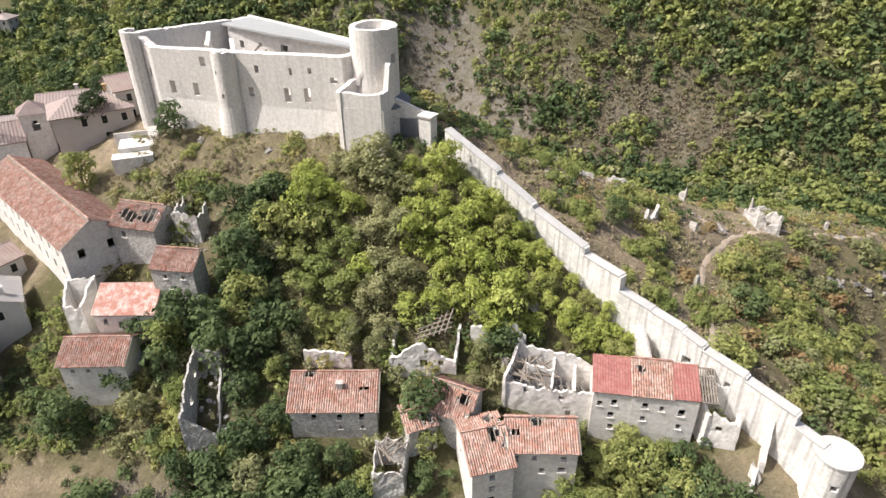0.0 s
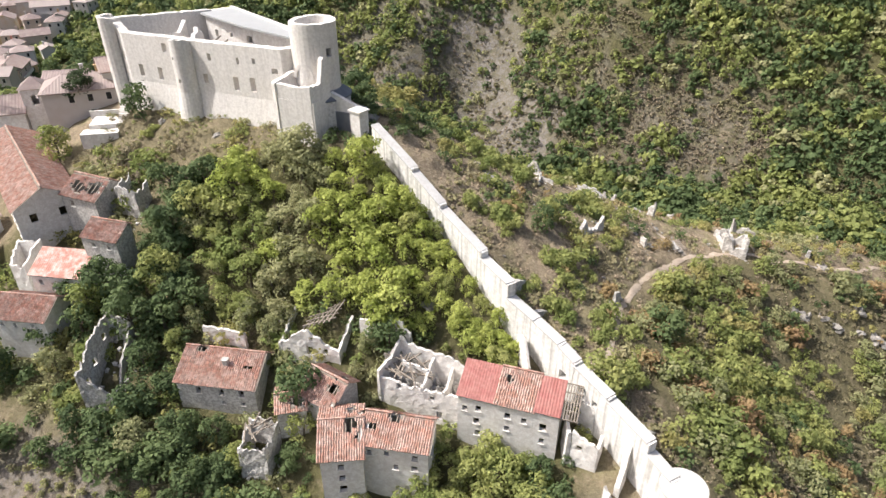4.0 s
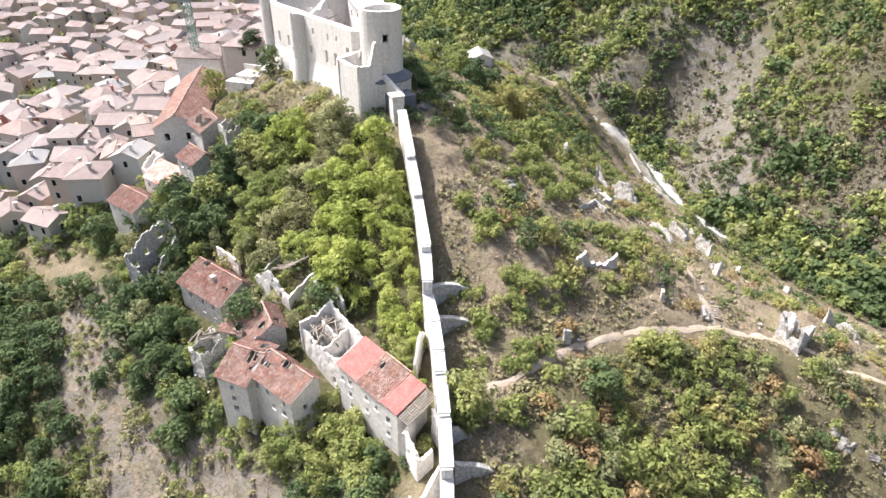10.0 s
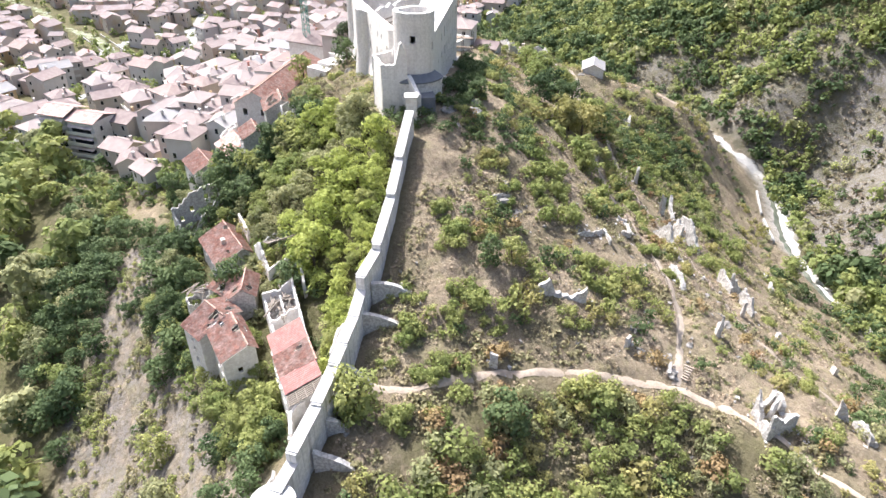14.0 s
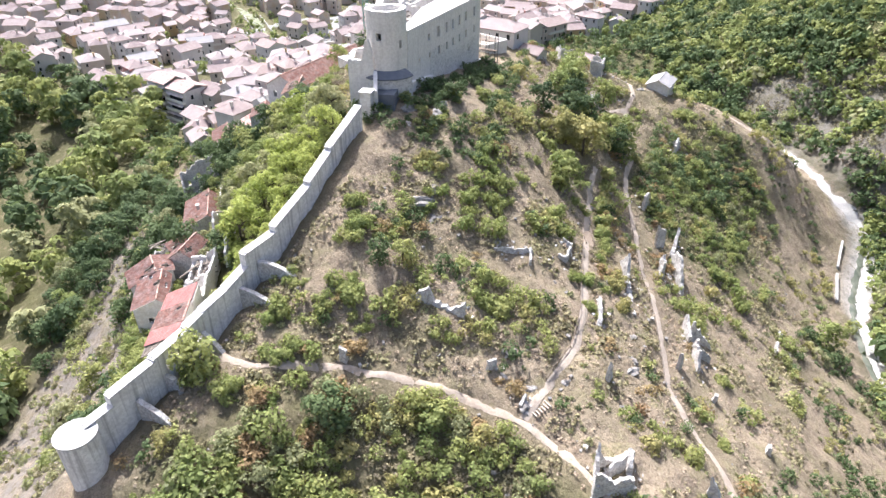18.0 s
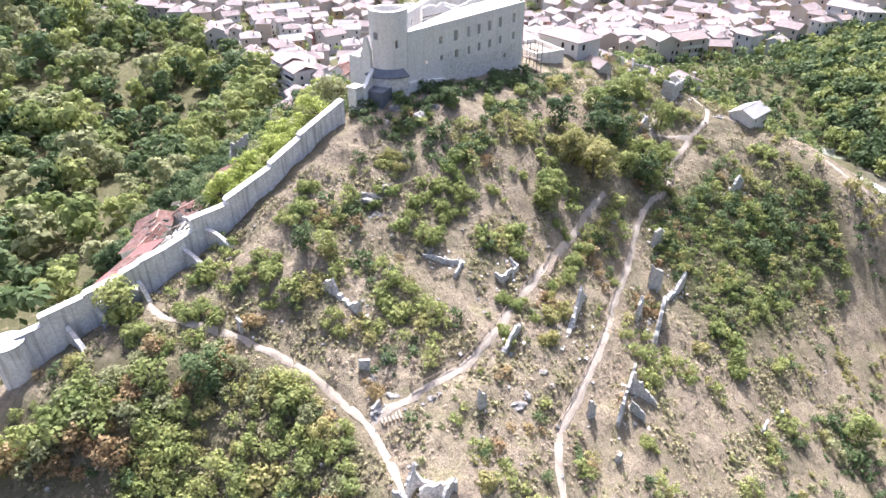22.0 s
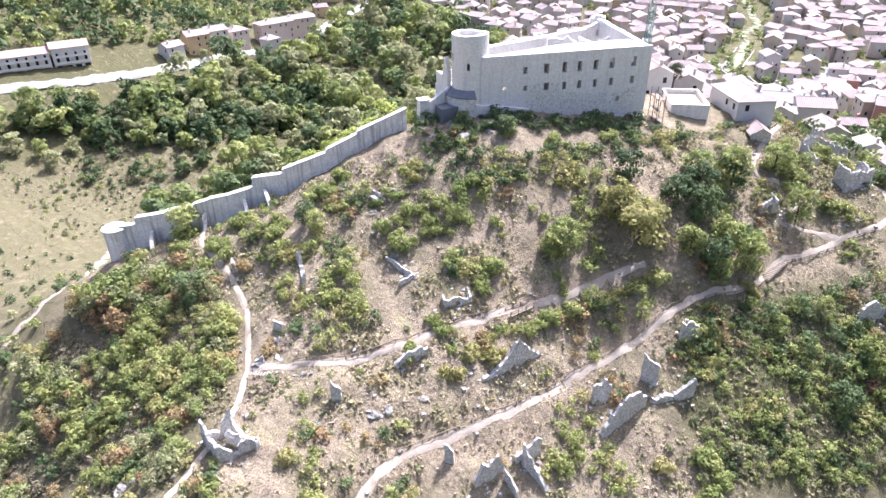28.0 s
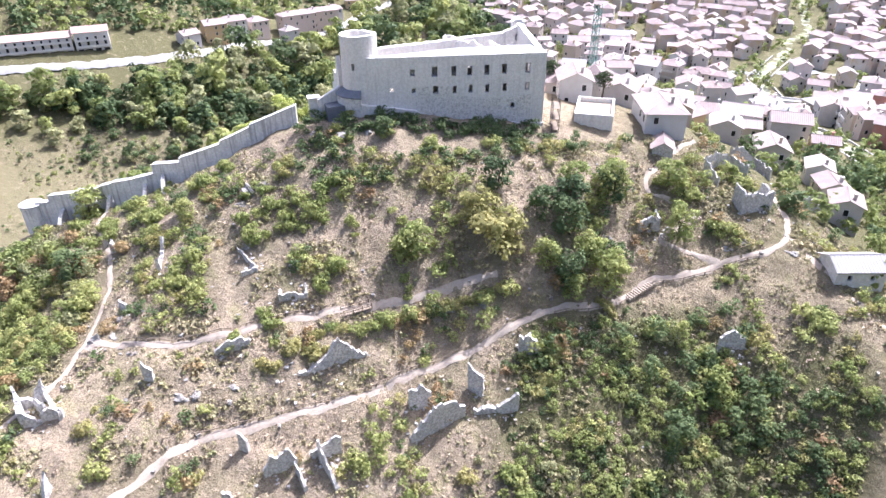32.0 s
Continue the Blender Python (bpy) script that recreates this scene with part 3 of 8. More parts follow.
UPPER_TRAIL = [(52.2, 102), (48.1, 107.5), (42.5, 114), (36.5, 118.2), (27.6, 122.7), (19.8, 126.8), (14.5, 129.5), (7.6, 133.6), (-0.5, 138), (-4.5, 141)]
LOWER_TRAIL = [(66, 127), (58, 127.5), (51.9, 127), (47.5, 127.6), (41.7, 130.6), (35, 133.8), (27, 137.3), (18.3, 140.2), (10.3, 143.6), (3, 146.3), (-2.6, 147.9), (-8.1, 150.9), (-16, 157.2), (-21.5, 158.4), (-25.4, 159.3), (-33.4, 164.9), (-37.3, 167.1), (-42.4, 171.9), (-47.9, 173.8), (-54.2, 171.5), (-58.1, 167.7), (-62, 164)]
WALL_TRAIL = [(32.5, 63.5), (36.6, 68.5), (39, 80.5), (43.6, 91), (51.8, 101.2), (57, 105), (62, 107.4), (66, 108.2), (72.5, 109), (81, 112.3), (90, 118.4), (99, 127), (107, 136)]
STEP_TRAIL = [(-37, 166.6), (-34.2, 159.7), (-32.5, 156), (-37, 157.5), (-41.9, 159.1), (-40.6, 153.1), (-38.6, 149.2), (-41, 147.6), (-50.5, 147.6), (-61, 147.7)]
ribbon("trail", UPPER_TRAIL, 1.1, PATH_EARTH, 0.12, "pale trodden earth footpath across the dry slope", "path")
ribbon("trail", LOWER_TRAIL, 1.1, PATH_EARTH, 0.12, "pale trodden earth footpath with a low timber edge", "path")
WORN_EARTH = material("worn_dusty_earth", (0.43, 0.35, 0.27), 0.97, [((0.34, 0.27, 0.20), 1.2, 0.7, 2), ((0.50, 0.42, 0.335), 0.4, 0.6, 2.5)], bump=0.5)
ribbon("trail", WALL_TRAIL, 0.95, WORN_EARTH, 0.12, "pale earth footpath running to the town wall", "path")
ribbon("trail", STEP_TRAIL, 1.0, PATH_EARTH, 0.12, "winding pale footpath with steps below the castle", "path")
ribbon("trail", [(-50, 174), (-45, 184), (-42, 192), (-38.5, 201), (-33, 207), (-28.5, 213), (-27, 219)], 1.3, WORN_EARTH, 0.12, "pale dirt track down the bare ridge to the stream", "path")

ribbon("trail", [(74, 47), (67.3, 38.3), (59.4, 37.6), (50.8, 31.3), (33.7, 3), (19.8, -13), (6, -26)], 2.0, PATH_EARTH, 0.12, "pale dirt track over the lower valley side", "path")

# humps, hollows and old terrace edges over the dry slope, none on the trails
mask = near_poly(gxy, [(8, 96), (30, 76), (48, 52), (66, 60), (76, 90), (70, 120), (60, 145), (40, 165), (14, 190), (-24, 205), (-40, 190), (-40, 138), (-4, 118)], 12)
for line in (UPPER_TRAIL, LOWER_TRAIL, WALL_TRAIL, STEP_TRAIL):
    mask *= np.clip((to_line(gxy, line)[0] - 1.4) / 2.5, 0, 1)
relief = np.zeros(len(gxy))
for i in np.nonzero(mask > 0)[0]:
    x, y = gxy[i]
    step_ = gz[i] / 2.3 + 0.5 * noise.noise(Vector((x / 9, y / 9, 3.0)))
    edge = min(1.0, (step_ - math.floor(step_)) * 3)
    relief[i] = 0.75 * max(0.0, noise.noise(Vector((x / 5.5, y / 5.5, 0)))) + 0.45 * abs(noise.noise(Vector((x / 2.1, y / 2.1, 7.0)))) + 0.4 * edge * max(0.0, noise.noise(Vector((x / 13, y / 13, 11.0))) + 0.2)
land.data.vertices.foreach_set("co", np.column_stack((gxy, gz + relief * mask)).astype(np.float32).ravel())
land.data.update()

# ---- the castle ----
castle = thing("castle", 0, 0, 0, "ruined pale limestone castle on the hilltop with a grey roofed wing", "castle")
W_, S1, TUR, S3, E_, N_ = (-51.0, 107.2), (-47.3, 104.4), (-34.5, 101.0), (-15.3, 95.9), (-9.3, 102.0), (-36.4, 125.2)


def hole(u, z, w, h):
    return (u - w / 2, u + w / 2, z - h / 2, z + h / 2)


castle_walls = []
castle_walls.append(wall_part("wall_southwest", S1, TUR, (58, 58), (74.3, 74.5), 1.5, STONE, castle, [hole(9.2, 72.6, 1.0, 1.5), hole(2.8, 68.1, 1.0, 2.1), hole(7.1, 68.0, 1.0, 2.1), hole(12.1, 68.3, 0.8, 1.7), hole(2.3, 65.6, 1.0, 1.4), hole(7.1, 65.5, 1.3, 1.1)], 0.15, 1))
castle_walls.append(wall_part("wall_south", TUR, S3, (58, 58), (74.4, 74.7), 1.5, STONE, castle, [hole(5.4, 72.0, 0.7, 1.2), hole(3.9, 68.3, 0.9, 1.5), hole(4.8, 65.3, 0.9, 0.9), hole(10.2, 68.2, 1.1, 2.3), hole(13.6, 68.4, 1.1, 2.3), hole(18.3, 71.1, 1.2, 0.9), hole(11.2, 72.0, 0.5, 1.1), hole(14.4, 72.3, 0.6, 0.9)], 0.15, 2))
castle_walls.append(wall_part("wall_west", W_, S1, (57, 58), (76.2, 74.4), 1.4, STONE, castle, [hole(2.2, 70.4, 0.6, 1.3), hole(3.4, 70.2, 0.6, 1.3), hole(1.5, 73.3, 0.6, 1.3)], 0.2, 3))
castle_walls.append(wall_part("wall_southeast", S3, E_, (58, 60), (74.7, 74.8), 1.4, STONE, castle, (), 0.2, 4))
upper = [(9.0, 71.7, 0.95, 1.3), (13.4, 71.8, 1.15, 2.0), (17.2, 71.8, 0.95, 2.0), (20.4, 71.8, 0.95, 2.0), (23.8, 71.9, 1.0, 2.0), (27.3, 72.0, 1.0, 2.0), (32.0, 72.1, 1.05, 2.0)]
lower = [(4.9, 68.3, 0.75, 0.8), (9.2, 68.2, 0.75, 1.0), (13.6, 68.2, 1.05, 1.6), (17.4, 68.1, 0.8, 1.6), (20.6, 68.2, 0.8, 1.6), (24.0, 68.2, 0.8, 1.6), (27.5, 68.3, 0.85, 1.6), (32.1, 68.4, 0.85, 1.6), (29.3, 64.6, 0.85, 1.1)]
castle_walls.append(wall_part("wall_east", E_, N_, (60, 56), (74.5, 74.8), 1.2, STONE, castle, [hole(*h) for h in upper + lower], 0.0, 5))
castle_walls.append(wall_part("wall_northwest", N_, W_, (56, 57), (74.8, 75.6, 76.2), 1.3, STONE, castle, [hole(5, 71.5, 1.0, 1.8), hole(11, 71.5, 1.0, 1.8), hole(17, 71.5, 1.0, 1.8)], 0.35, 6))
PATCH = material("patched_rubble_masonry", (0.66, 0.63, 0.585), 0.95, [((0.40, 0.375, 0.34), 0.5, 0.75, 4), ((0.76, 0.73, 0.68), 0.4, 0.7, 4)], bump=0.9, bump_scale=3.5)
# rougher courses of rubble left bare on the lower east face
de = (Vector(N_) - Vector(E_)).normalized()
ne = Vector((de.y, -de.x))


def on_east(u, out):
    return (E_[0] + de.x * u + ne.x * out, E_[1] + de.y * u + ne.y * out)


wall_part("rubble_patch", on_east(9.6, 0.06), on_east(16.4, 0.06), (60, 60), (69.0, 68.9), 0.05, PATCH, castle, [hole(4.0, 68.2, 1.05, 1.6)], 0.15, 2, label="patch of bare rubble masonry")
wall_part("rubble_patch", on_east(16.6, 0.05), on_east(33, 0.05), (58, 57), (67.2, 66.6, 66.4, 67.0), 0.04, PATCH, castle, [hole(12.7, 64.6, 0.85, 1.1)], 0.5, 5, label="patch of bare rubble masonry")
# footing under the east face
wall_part("plinth", on_east(-3.5, 1.0), on_east(10, 0.9), (58, 56), (66.4, 64.2), 1.0, STONE, castle, (), 0.3, 3)
wall_part("plinth", on_east(9, 0.7), on_east(35.8, 0.5), (55, 54), (62.6, 61.0), 0.7, PATCH, castle, (), 0.7, 8)
# round tower at the south-east corner
TX, TY = -10.6, 98.5
tower = wall_part("tower", None, None, 58, (78.7, 78.9, 78.6, 78.8, 78.7), 0.9, STONE, castle, [hole(3.62 * radians(195), 74.4, 0.7, 1.2), hole(3.62 * radians(325), 74.4, 1.0, 1.3), hole(3.62 * radians(30), 73.0, 0.6, 1.4)], 0.12, 1, 0.75, "round tower with an open top", plan=round_plan(TX, TY, 3.62))
ring_v, ring_f = [], []
for r, z in ((3.0, 77.6), (2.2, 77.5), (2.2, 77.2), (3.0, 77.2)):
    ring_v += [(TX + r * math.cos(a * math.pi / 16), TY + r * math.sin(a * math.pi / 16), z) for a in range(32)]
for k in range(3):
    ring_f += [(k * 32 + i, k * 32 + (i + 1) % 32, (k + 1) * 32 + (i + 1) % 32, (k + 1) * 32 + i) for i in range(32)]
mesh_object("walkway", ring_v, ring_f, STONE, tower)
mesh_object("floor", [(TX + 2.8 * math.cos(a * math.pi / 12), TY + 2.8 * math.sin(a * math.pi / 12), 75.6) for a in range(24)], [tuple(range(24))], STONE, tower)
wall_part("tower_skirt", None, None, 57, 67.4, 0.6, STONE, castle, (), 0.3, 2, 0.8, plan=round_plan(TX, TY, 4.25, 190, 400))
# half-round turret in the middle of the long face
turret = wall_part("turret", None, None, 57, (74.2, 74.9, 74.4), 0.8, STONE, castle, [hole(1.95 * radians(70), 71.6, 0.35, 0.6), hole(1.95 * radians(90), 67.9, 0.5, 0.7)], 0.3, 3, 0.5, "slender round turret", plan=round_plan(TUR[0], TUR[1] - 0.1, 1.95, 165, 375))
v, f = [], []
for z, r in ((57, 2.9), (62.5, 2.4), (66, 1.97)):
    v += [(TUR[0] + r * math.cos(radians(165 + a * 15)), TUR[1] - 0.1 + r * math.sin(radians(165 + a * 15)), z) for a in range(15)]
f = [(k * 15 + i, k * 15 + i + 1, (k + 1) * 15 + i + 1, (k + 1) * 15 + i) for k in range(2) for i in range(14)]
mesh_object("batter", v, f, STONE, castle)
# sloping foot along the long face
for p0, p1 in ((S1, (-36.8, 101.6)), ((-32.2, 100.4), S3)):
    place_, n_ = straight(p0, p1)
    v = []
    for u in np.linspace(0, n_, 14):
        (x, y), (a, b) = place_(u)
        v += [(x + a * 1.4, y + b * 1.4, 57), (x + a * 0.6, y + b * 0.6, 62.4), (x + a * 0.02, y + b * 0.02, 66.2)]
    mesh_object("batter", v, [(i * 3 + k, i * 3 + 3 + k, i * 3 + 4 + k, i * 3 + 1 + k) for i in range(13) for k in range(2)], STONE, castle)
# west corner pier
wall_part("corner_pier", None, None, 57, (76.6, 76.8, 76.4), 0.7, STONE, castle, (), 0.25, 2, 0.7, plan=round_plan(-50.6, 106.4, 1.7, 90, 330))
# bastion in front of the tower
bast = [(-16.2, 92.9), (-9.4, 91.0), (-7.6, 95.2), (-13.4, 97.6)]
wall_part("bastion_wall", bast[0], bast[1], (57, 57), (70.4, 70.4, 70.2, 70.6), 0.8, STONE, castle, [hole(2.2, 66.3, 0.35, 0.8), hole(5.2, 64.6, 0.3, 0.5), hole(4.4, 66.8, 0.3, 0.5)], 0.1, 1, label="square bastion wall")
wall_part("bastion_wall", bast[1], bast[2], (57, 57), (70.4, 70.4, 70.5, 70.5, 70.8, 73.9, 74.3, 71.6), 0.8, STONE, castle, (), 0.3, 2, 0.4)
wall_part("bastion_wall", bast[3], bast[0], (57, 57), (72, 70.5), 0.8, STONE, castle, [hole(4.0, 67.5, 0.6, 2.6)], 0.5, 3)
v, f = joined([box_mesh(-11.6, 94.0, 57.5, 6.4, 4.6, 10.6, -14)])
mesh_object("bastion_floor", v, f, STONE, castle)
# broken arch left standing on the bastion
arc = [beam((-11.6 + 1.5 * math.cos(a * math.pi / 8), 95.4 - 0.3 * math.cos(a * math.pi / 8), 70.6 + 1.9 * math.sin(a * math.pi / 8)), (-11.6 + 1.5 * math.cos((a + 1) * math.pi / 8), 95.4 - 0.3 * math.cos((a + 1) * math.pi / 8), 70.6 + 1.9 * math.sin((a + 1) * math.pi / 8)), 0.28) for a in range(8)]
v, f = joined(arc)
mesh_object("broken_arch", v, f, STONE, castle)
# terrace and block where the town wall meets the castle
wall_part("terrace_wall", bast[2], (-2.6, 94.2), (58, 58), (68.6, 66.6), 0.7, STONE, castle, (), 0.15, 1)
v, f = joined([box_mesh(-5.6, 96.8, 58, 5.0, 4.4, 7.6, -25)])
SLATE = material("dark_slate_sheet", (0.13, 0.14, 0.16), 0.6, [((0.20, 0.205, 0.215), 1.5, 0.6, 2)])
mesh_object("terrace", v, f, SLATE, castle, "dark slate-grey lean-to roof")
ring_v = []
for r, z in ((3.6, 68.5), (5.2, 67.42), (5.2, 67.2), (3.6, 67.2)):
    ring_v += [(TX + r * math.cos(radians(-62 + 7 * a)), TY + r * math.sin(radians(-62 + 7 * a)), z) for a in range(17)]
mesh_object("skirt_roof", ring_v, [(k * 17 + i, k * 17 + i + 1, (k + 1) * 17 + i + 1, (k + 1) * 17 + i) for k in range(3) for i in range(16)], SLATE, castle, "dark slate-grey skirt roof round the tower")
wall_part("skirt_wall", None, None, 57, 67.18, 0.6, PATCH, castle, (), 0.0, 4, 0.8, plan=round_plan(TX, TY, 5.0, -62, 50))
gate_block = thing("guard_post", -2.6, 93.0, 60, "small white block with a flat pale roof beside the castle", "outbuilding", -30)
v, f = joined([box_mesh(0, 0, 0, 2.1, 1.9, 6.6), ])
mesh_object("body", v, f, PLASTER, gate_block)
v, f = joined([box_mesh(0, 0, 6.6, 2.5, 2.3, 0.25)])
mesh_object("roof", v, f, PLASTER, gate_block)
# roofed wing behind the east face
inner0, inner1 = (-14.2, 104.2), (-38.8, 118.4)
wall_part("courtyard_wall", inner1, inner0, (60, 60), (74.75, 74.3), 0.8, PLASTER, castle, [hole(3, 71.6, 1.0, 1.4), hole(7.5, 72, 0.8, 0.8), hole(13, 72, 1.6, 1.2), hole(17, 71.0, 0.9, 1.6), hole(22, 71.2, 0.9, 1.6)], 0.0, 1, label="pale rendered courtyard wall with openings")
v = [(E_[0] - 0.6, E_[1] + 0.4, 74.45), (N_[0] + 0.4, N_[1] - 0.9, 74.85), (inner1[0] - 1.0, inner1[1] + 0.2, 74.9), (-27.4, 109.4, 74.9), (-12.3, 101.6, 74.5)]
v = [(x, y, z) for x, y, z in v] + [(x, y, z - 0.35) for x, y, z in v]
mesh_object("roof", v, [(0, 1, 2, 3, 4), (9, 8, 7, 6, 5)] + [(i + 5, (i + 1) % 5 + 5, (i + 1) % 5, i) for i in range(5)], ROOF_GREY, castle, "flat grey membrane roof")
wall_part("parapet", on_east(0, 0.01), on_east(35.7, 0.01), (74.4, 74.7), (74.75, 75.05), 0.5, PLASTER, castle, (), 0.0, 1)
# remains inside the court
wall_part("inner_wall", (-41, 113.8), (-40.2, 107.2), (60, 60), (74.8, 73.2, 74.2), 0.7, STONE, castle, [hole(2, 71.6, 0.9, 1.6), hole(4.6, 70.8, 0.9, 1.8)], 0.6, 4)
wall_part("inner_wall", (-36.5, 111), (-33.8, 103), (60, 60), (73.0, 75.2, 74.8), 0.7, STONE, castle, [hole(3, 71.6, 1.1, 1.8)], 0.8, 7)
v, f = joined([box_mesh(-29, 107, 58, 21, 7.0, 9.0, -17)])
mesh_object("court_floor", v, f, STONE, castle)
pieces = [beam((-31.5 + k * 1.2, 103.2, 72.4 - 0.5 * k), (-30.6 + k * 1.2, 107.4, 73.6 - 0.6 * k), 0.1) for k in range(5)]
v, f = joined(pieces)
mesh_object("fallen_timbers", v, f, material("grey_timber", (0.22, 0.19, 0.155), 0.9, [((0.12, 0.10, 0.08), 0.5, 0.6, 2)]), castle)

# stair and terrace at the castle's west foot
stair = thing("outside_stair", -51.5, 100.2, ground(-51.5, 100.2), "white stone stair and landing at the castle's foot", "stair", 20)
v, f = joined([box_mesh(0, 0, -2, 5.0, 4.6, 3.4), box_mesh(-0.5, -3.4, -2, 6.2, 2.6, 2.6)])
mesh_object("landing", v, f, PLASTER, stair)
for k in range(10):
    v, f = box_mesh(2.9, -1.6 + k * 0.42, -1, 1.6, 0.42, 2.3 + 0.18 * k)
    mesh_object("step", v, f, PLASTER, stair)
v, f = box_mesh(0, 2.5, -2, 6.6, 0.3, 4.4)
mesh_object("parapet", v, f, PLASTER, stair)

# ---- the town wall down the crest ----
WALL_LINE = [(0.4, 90.9), (18.0, 75.4), (22.1, 70.3), (27.6, 65.6), (38.0, 54.4), (42.1, 49.1)]
WALL_RUN = np.append(0, np.cumsum(np.hypot(*np.diff(np.array(WALL_LINE), axis=0).T)))


def wall_at(s):
    return (float(np.interp(s, WALL_RUN, [p[0] for p in WALL_LINE])), float(np.interp(s, WALL_RUN, [p[1] for p in WALL_LINE])))


town_wall = thing("town_wall", 0, 0, 0, "long stepped pale stone town wall running down the crest", "wall")
STEPS = [(0, 9.6, 65.3, 61.5), (9.6, 16, 61.0, 58.2), (16, 25, 57.6, 54.7), (25, 31.2, 53.7, 53.1), (31.2, 36, 51.0, 50.0), (36, 40.5, 49.9, 49.2), (40.5, 43.4, 49.0, 48.3), (43.4, 49, 47.9, 47.1), (49, 55.4, 46.7, 45.8), (55.4, 61.5, 44.3, 43.8)]
WALL_STONE = material("lime_washed_wall", (0.84, 0.82, 0.78), 0.93, [((0.55, 0.53, 0.50), 2.0, 0.5, 2.6), ((0.74, 0.72, 0.68), 1.0, 0.5, 2), ((0.33, 0.31, 0.28), 0.5, 0.3, 3.0)], bump=0.4, bump_scale=2.5, streak=0.55)
COPING = material("worn_pale_coping", (0.53, 0.525, 0.51), 0.9, [((0.47, 0.455, 0.43), 1.2, 0.6, 2), ((0.36, 0.34, 0.31), 0.35, 0.3, 3)], bump=0.4)
for k, (s0, s1, z0, z1) in enumerate(STEPS):
    a, b = wall_at(s0), wall_at(s1)
    d = Vector((b[0] - a[0], b[1] - a[1])).normalized()
    nrm = Vector((d.y, -d.x))
    east = -nrm
    half = 0.62
    ext = 0.25
    p0, p1 = Vector(a) + nrm * half - d * 0.0, Vector(b) + nrm * half + d * ext
    deep = 7.5
    holes_w = []
    if k == 6:
        holes_w = [(0.7, 1.9, 44.6, 45.9)]
    if k == 7:
        holes_w = [(1.2, 2.3, 44.6, 45.8), (3.6, 4.3, 44.4, 45.3)]
    wall_part("wall_length", p0, p1, (z0 - deep, z1 - deep), (z0, z1), half * 2, WALL_STONE, town_wall, holes_w, 0.0, k)
    n_slab = max(1, int((s1 - s0) / 4.5))
    for q in range(n_slab):
        u0, u1 = q / n_slab, (q + 1) / n_slab - 0.003
        c0, c1 = Vector(a).lerp(Vector(b), u0), Vector(a).lerp(Vector(b), u1)
        h0, h1 = z0 + (z1 - z0) * u0, z0 + (z1 - z0) * u1
        v = []
        for lift in (0.003, 0.16):
            for c, h in ((c0, h0), (c1, h1)):
                v += [(c.x + nrm.x * 0.74, c.y + nrm.y * 0.74, h + lift), (c.x - nrm.x * 0.74, c.y - nrm.y * 0.74, h + lift)]
        mesh_object("coping_slab", v, [(0, 2, 3, 1), (4, 5, 7, 6), (0, 1, 5, 4), (2, 6, 7, 3), (0, 4, 6, 2), (1, 3, 7, 5)], COPING, town_wall)
# spur walls on the slope side
for (x0, y0), (x1, y1), zt, zb in (((22.6, 71.2), (25.2, 76.2), 51.2, 49.3), ((25.5, 68.2), (28.2, 72.6), 48.9, 47.0), ((31.4, 62.8), (33.6, 65.2), 46.6, 44.0), ((39.0, 54.6), (42.0, 58.6), 43.4, 40.6), ((35.8, 57.8), (37.2, 60.0), 44.0, 42.0)):
    wall_part("spur", (x0, y0), (x1, y1), (zt - 7, zb - 7), (zt, (zt + zb) / 2 + 0.5, zb), 0.7, RUIN, town_wall, (), 0.35, x0)
# raking buttresses on the village side
for s, top_z, out in ((46.5, 43.6, 1.2),):
    x, y = wall_at(s)
    v = []
    for t_ in (-0.5, 0.5):
        for o_, z_ in ((0.5, top_z), (0.5, top_z - 8), (out, top_z - 8), (out * 0.75, top_z - 4.2)):
            v.append((x - 0.75 * o_ + 0.66 * t_, y - 0.66 * o_ - 0.75 * t_, z_))
    mesh_object("buttress", v, [(0, 1, 2, 3), (7, 6, 5, 4), (0, 3, 7, 4), (3, 2, 6, 7), (1, 0, 4, 5), (2, 1, 5, 6)], WALL_STONE, town_wall)
end_tower = wall_part("end_tower", None, None, 33.5, 43.6, 0.7, WALL_STONE, town_wall, [hole(2.35 * radians(255), 40.4, 0.9, 0.9)], 0.0, 1, 0.5, "round end tower", plan=round_plan(43.0, 48.4, 2.35))
v, f = [], []
for r, z in ((2.5, 43.45), (2.5, 43.7), (0.01, 43.75)):
    v += [(43 + r * math.cos(a * math.pi / 14), 48.4 + r * math.sin(a * math.pi / 14), z) for a in range(28)]
f = [(k * 28 + i, k * 28 + (i + 1) % 28, (k + 1) * 28 + (i + 1) % 28, (k + 1) * 28 + i) for k in range(2) for i in range(28)]
mesh_object("deck", v, f, COPING, end_tower)


# ---- the abandoned houses below the wall ----
TIMBER = material("bleached_timber", (0.27, 0.235, 0.195), 0.9, [((0.15, 0.125, 0.10), 0.6, 0.7, 2)])
RED_SHEET = material("red_painted_sheet", (0.31, 0.115, 0.10), 0.6, [((0.42, 0.22, 0.19), 1.1, 0.6, 2), ((0.20, 0.08, 0.065), 0.4, 0.5, 2.5)])
RUST_SHEET = material("rusty_sheet", (0.42, 0.20, 0.155), 0.6, [((0.62, 0.52, 0.47), 0.9, 0.75, 3), ((0.30, 0.13, 0.09), 0.5, 0.5, 2)])
GLASS = material("dark_window_glass", (0.02, 0.022, 0.025), 0.15)
house_rng = np.random.default_rng(11)


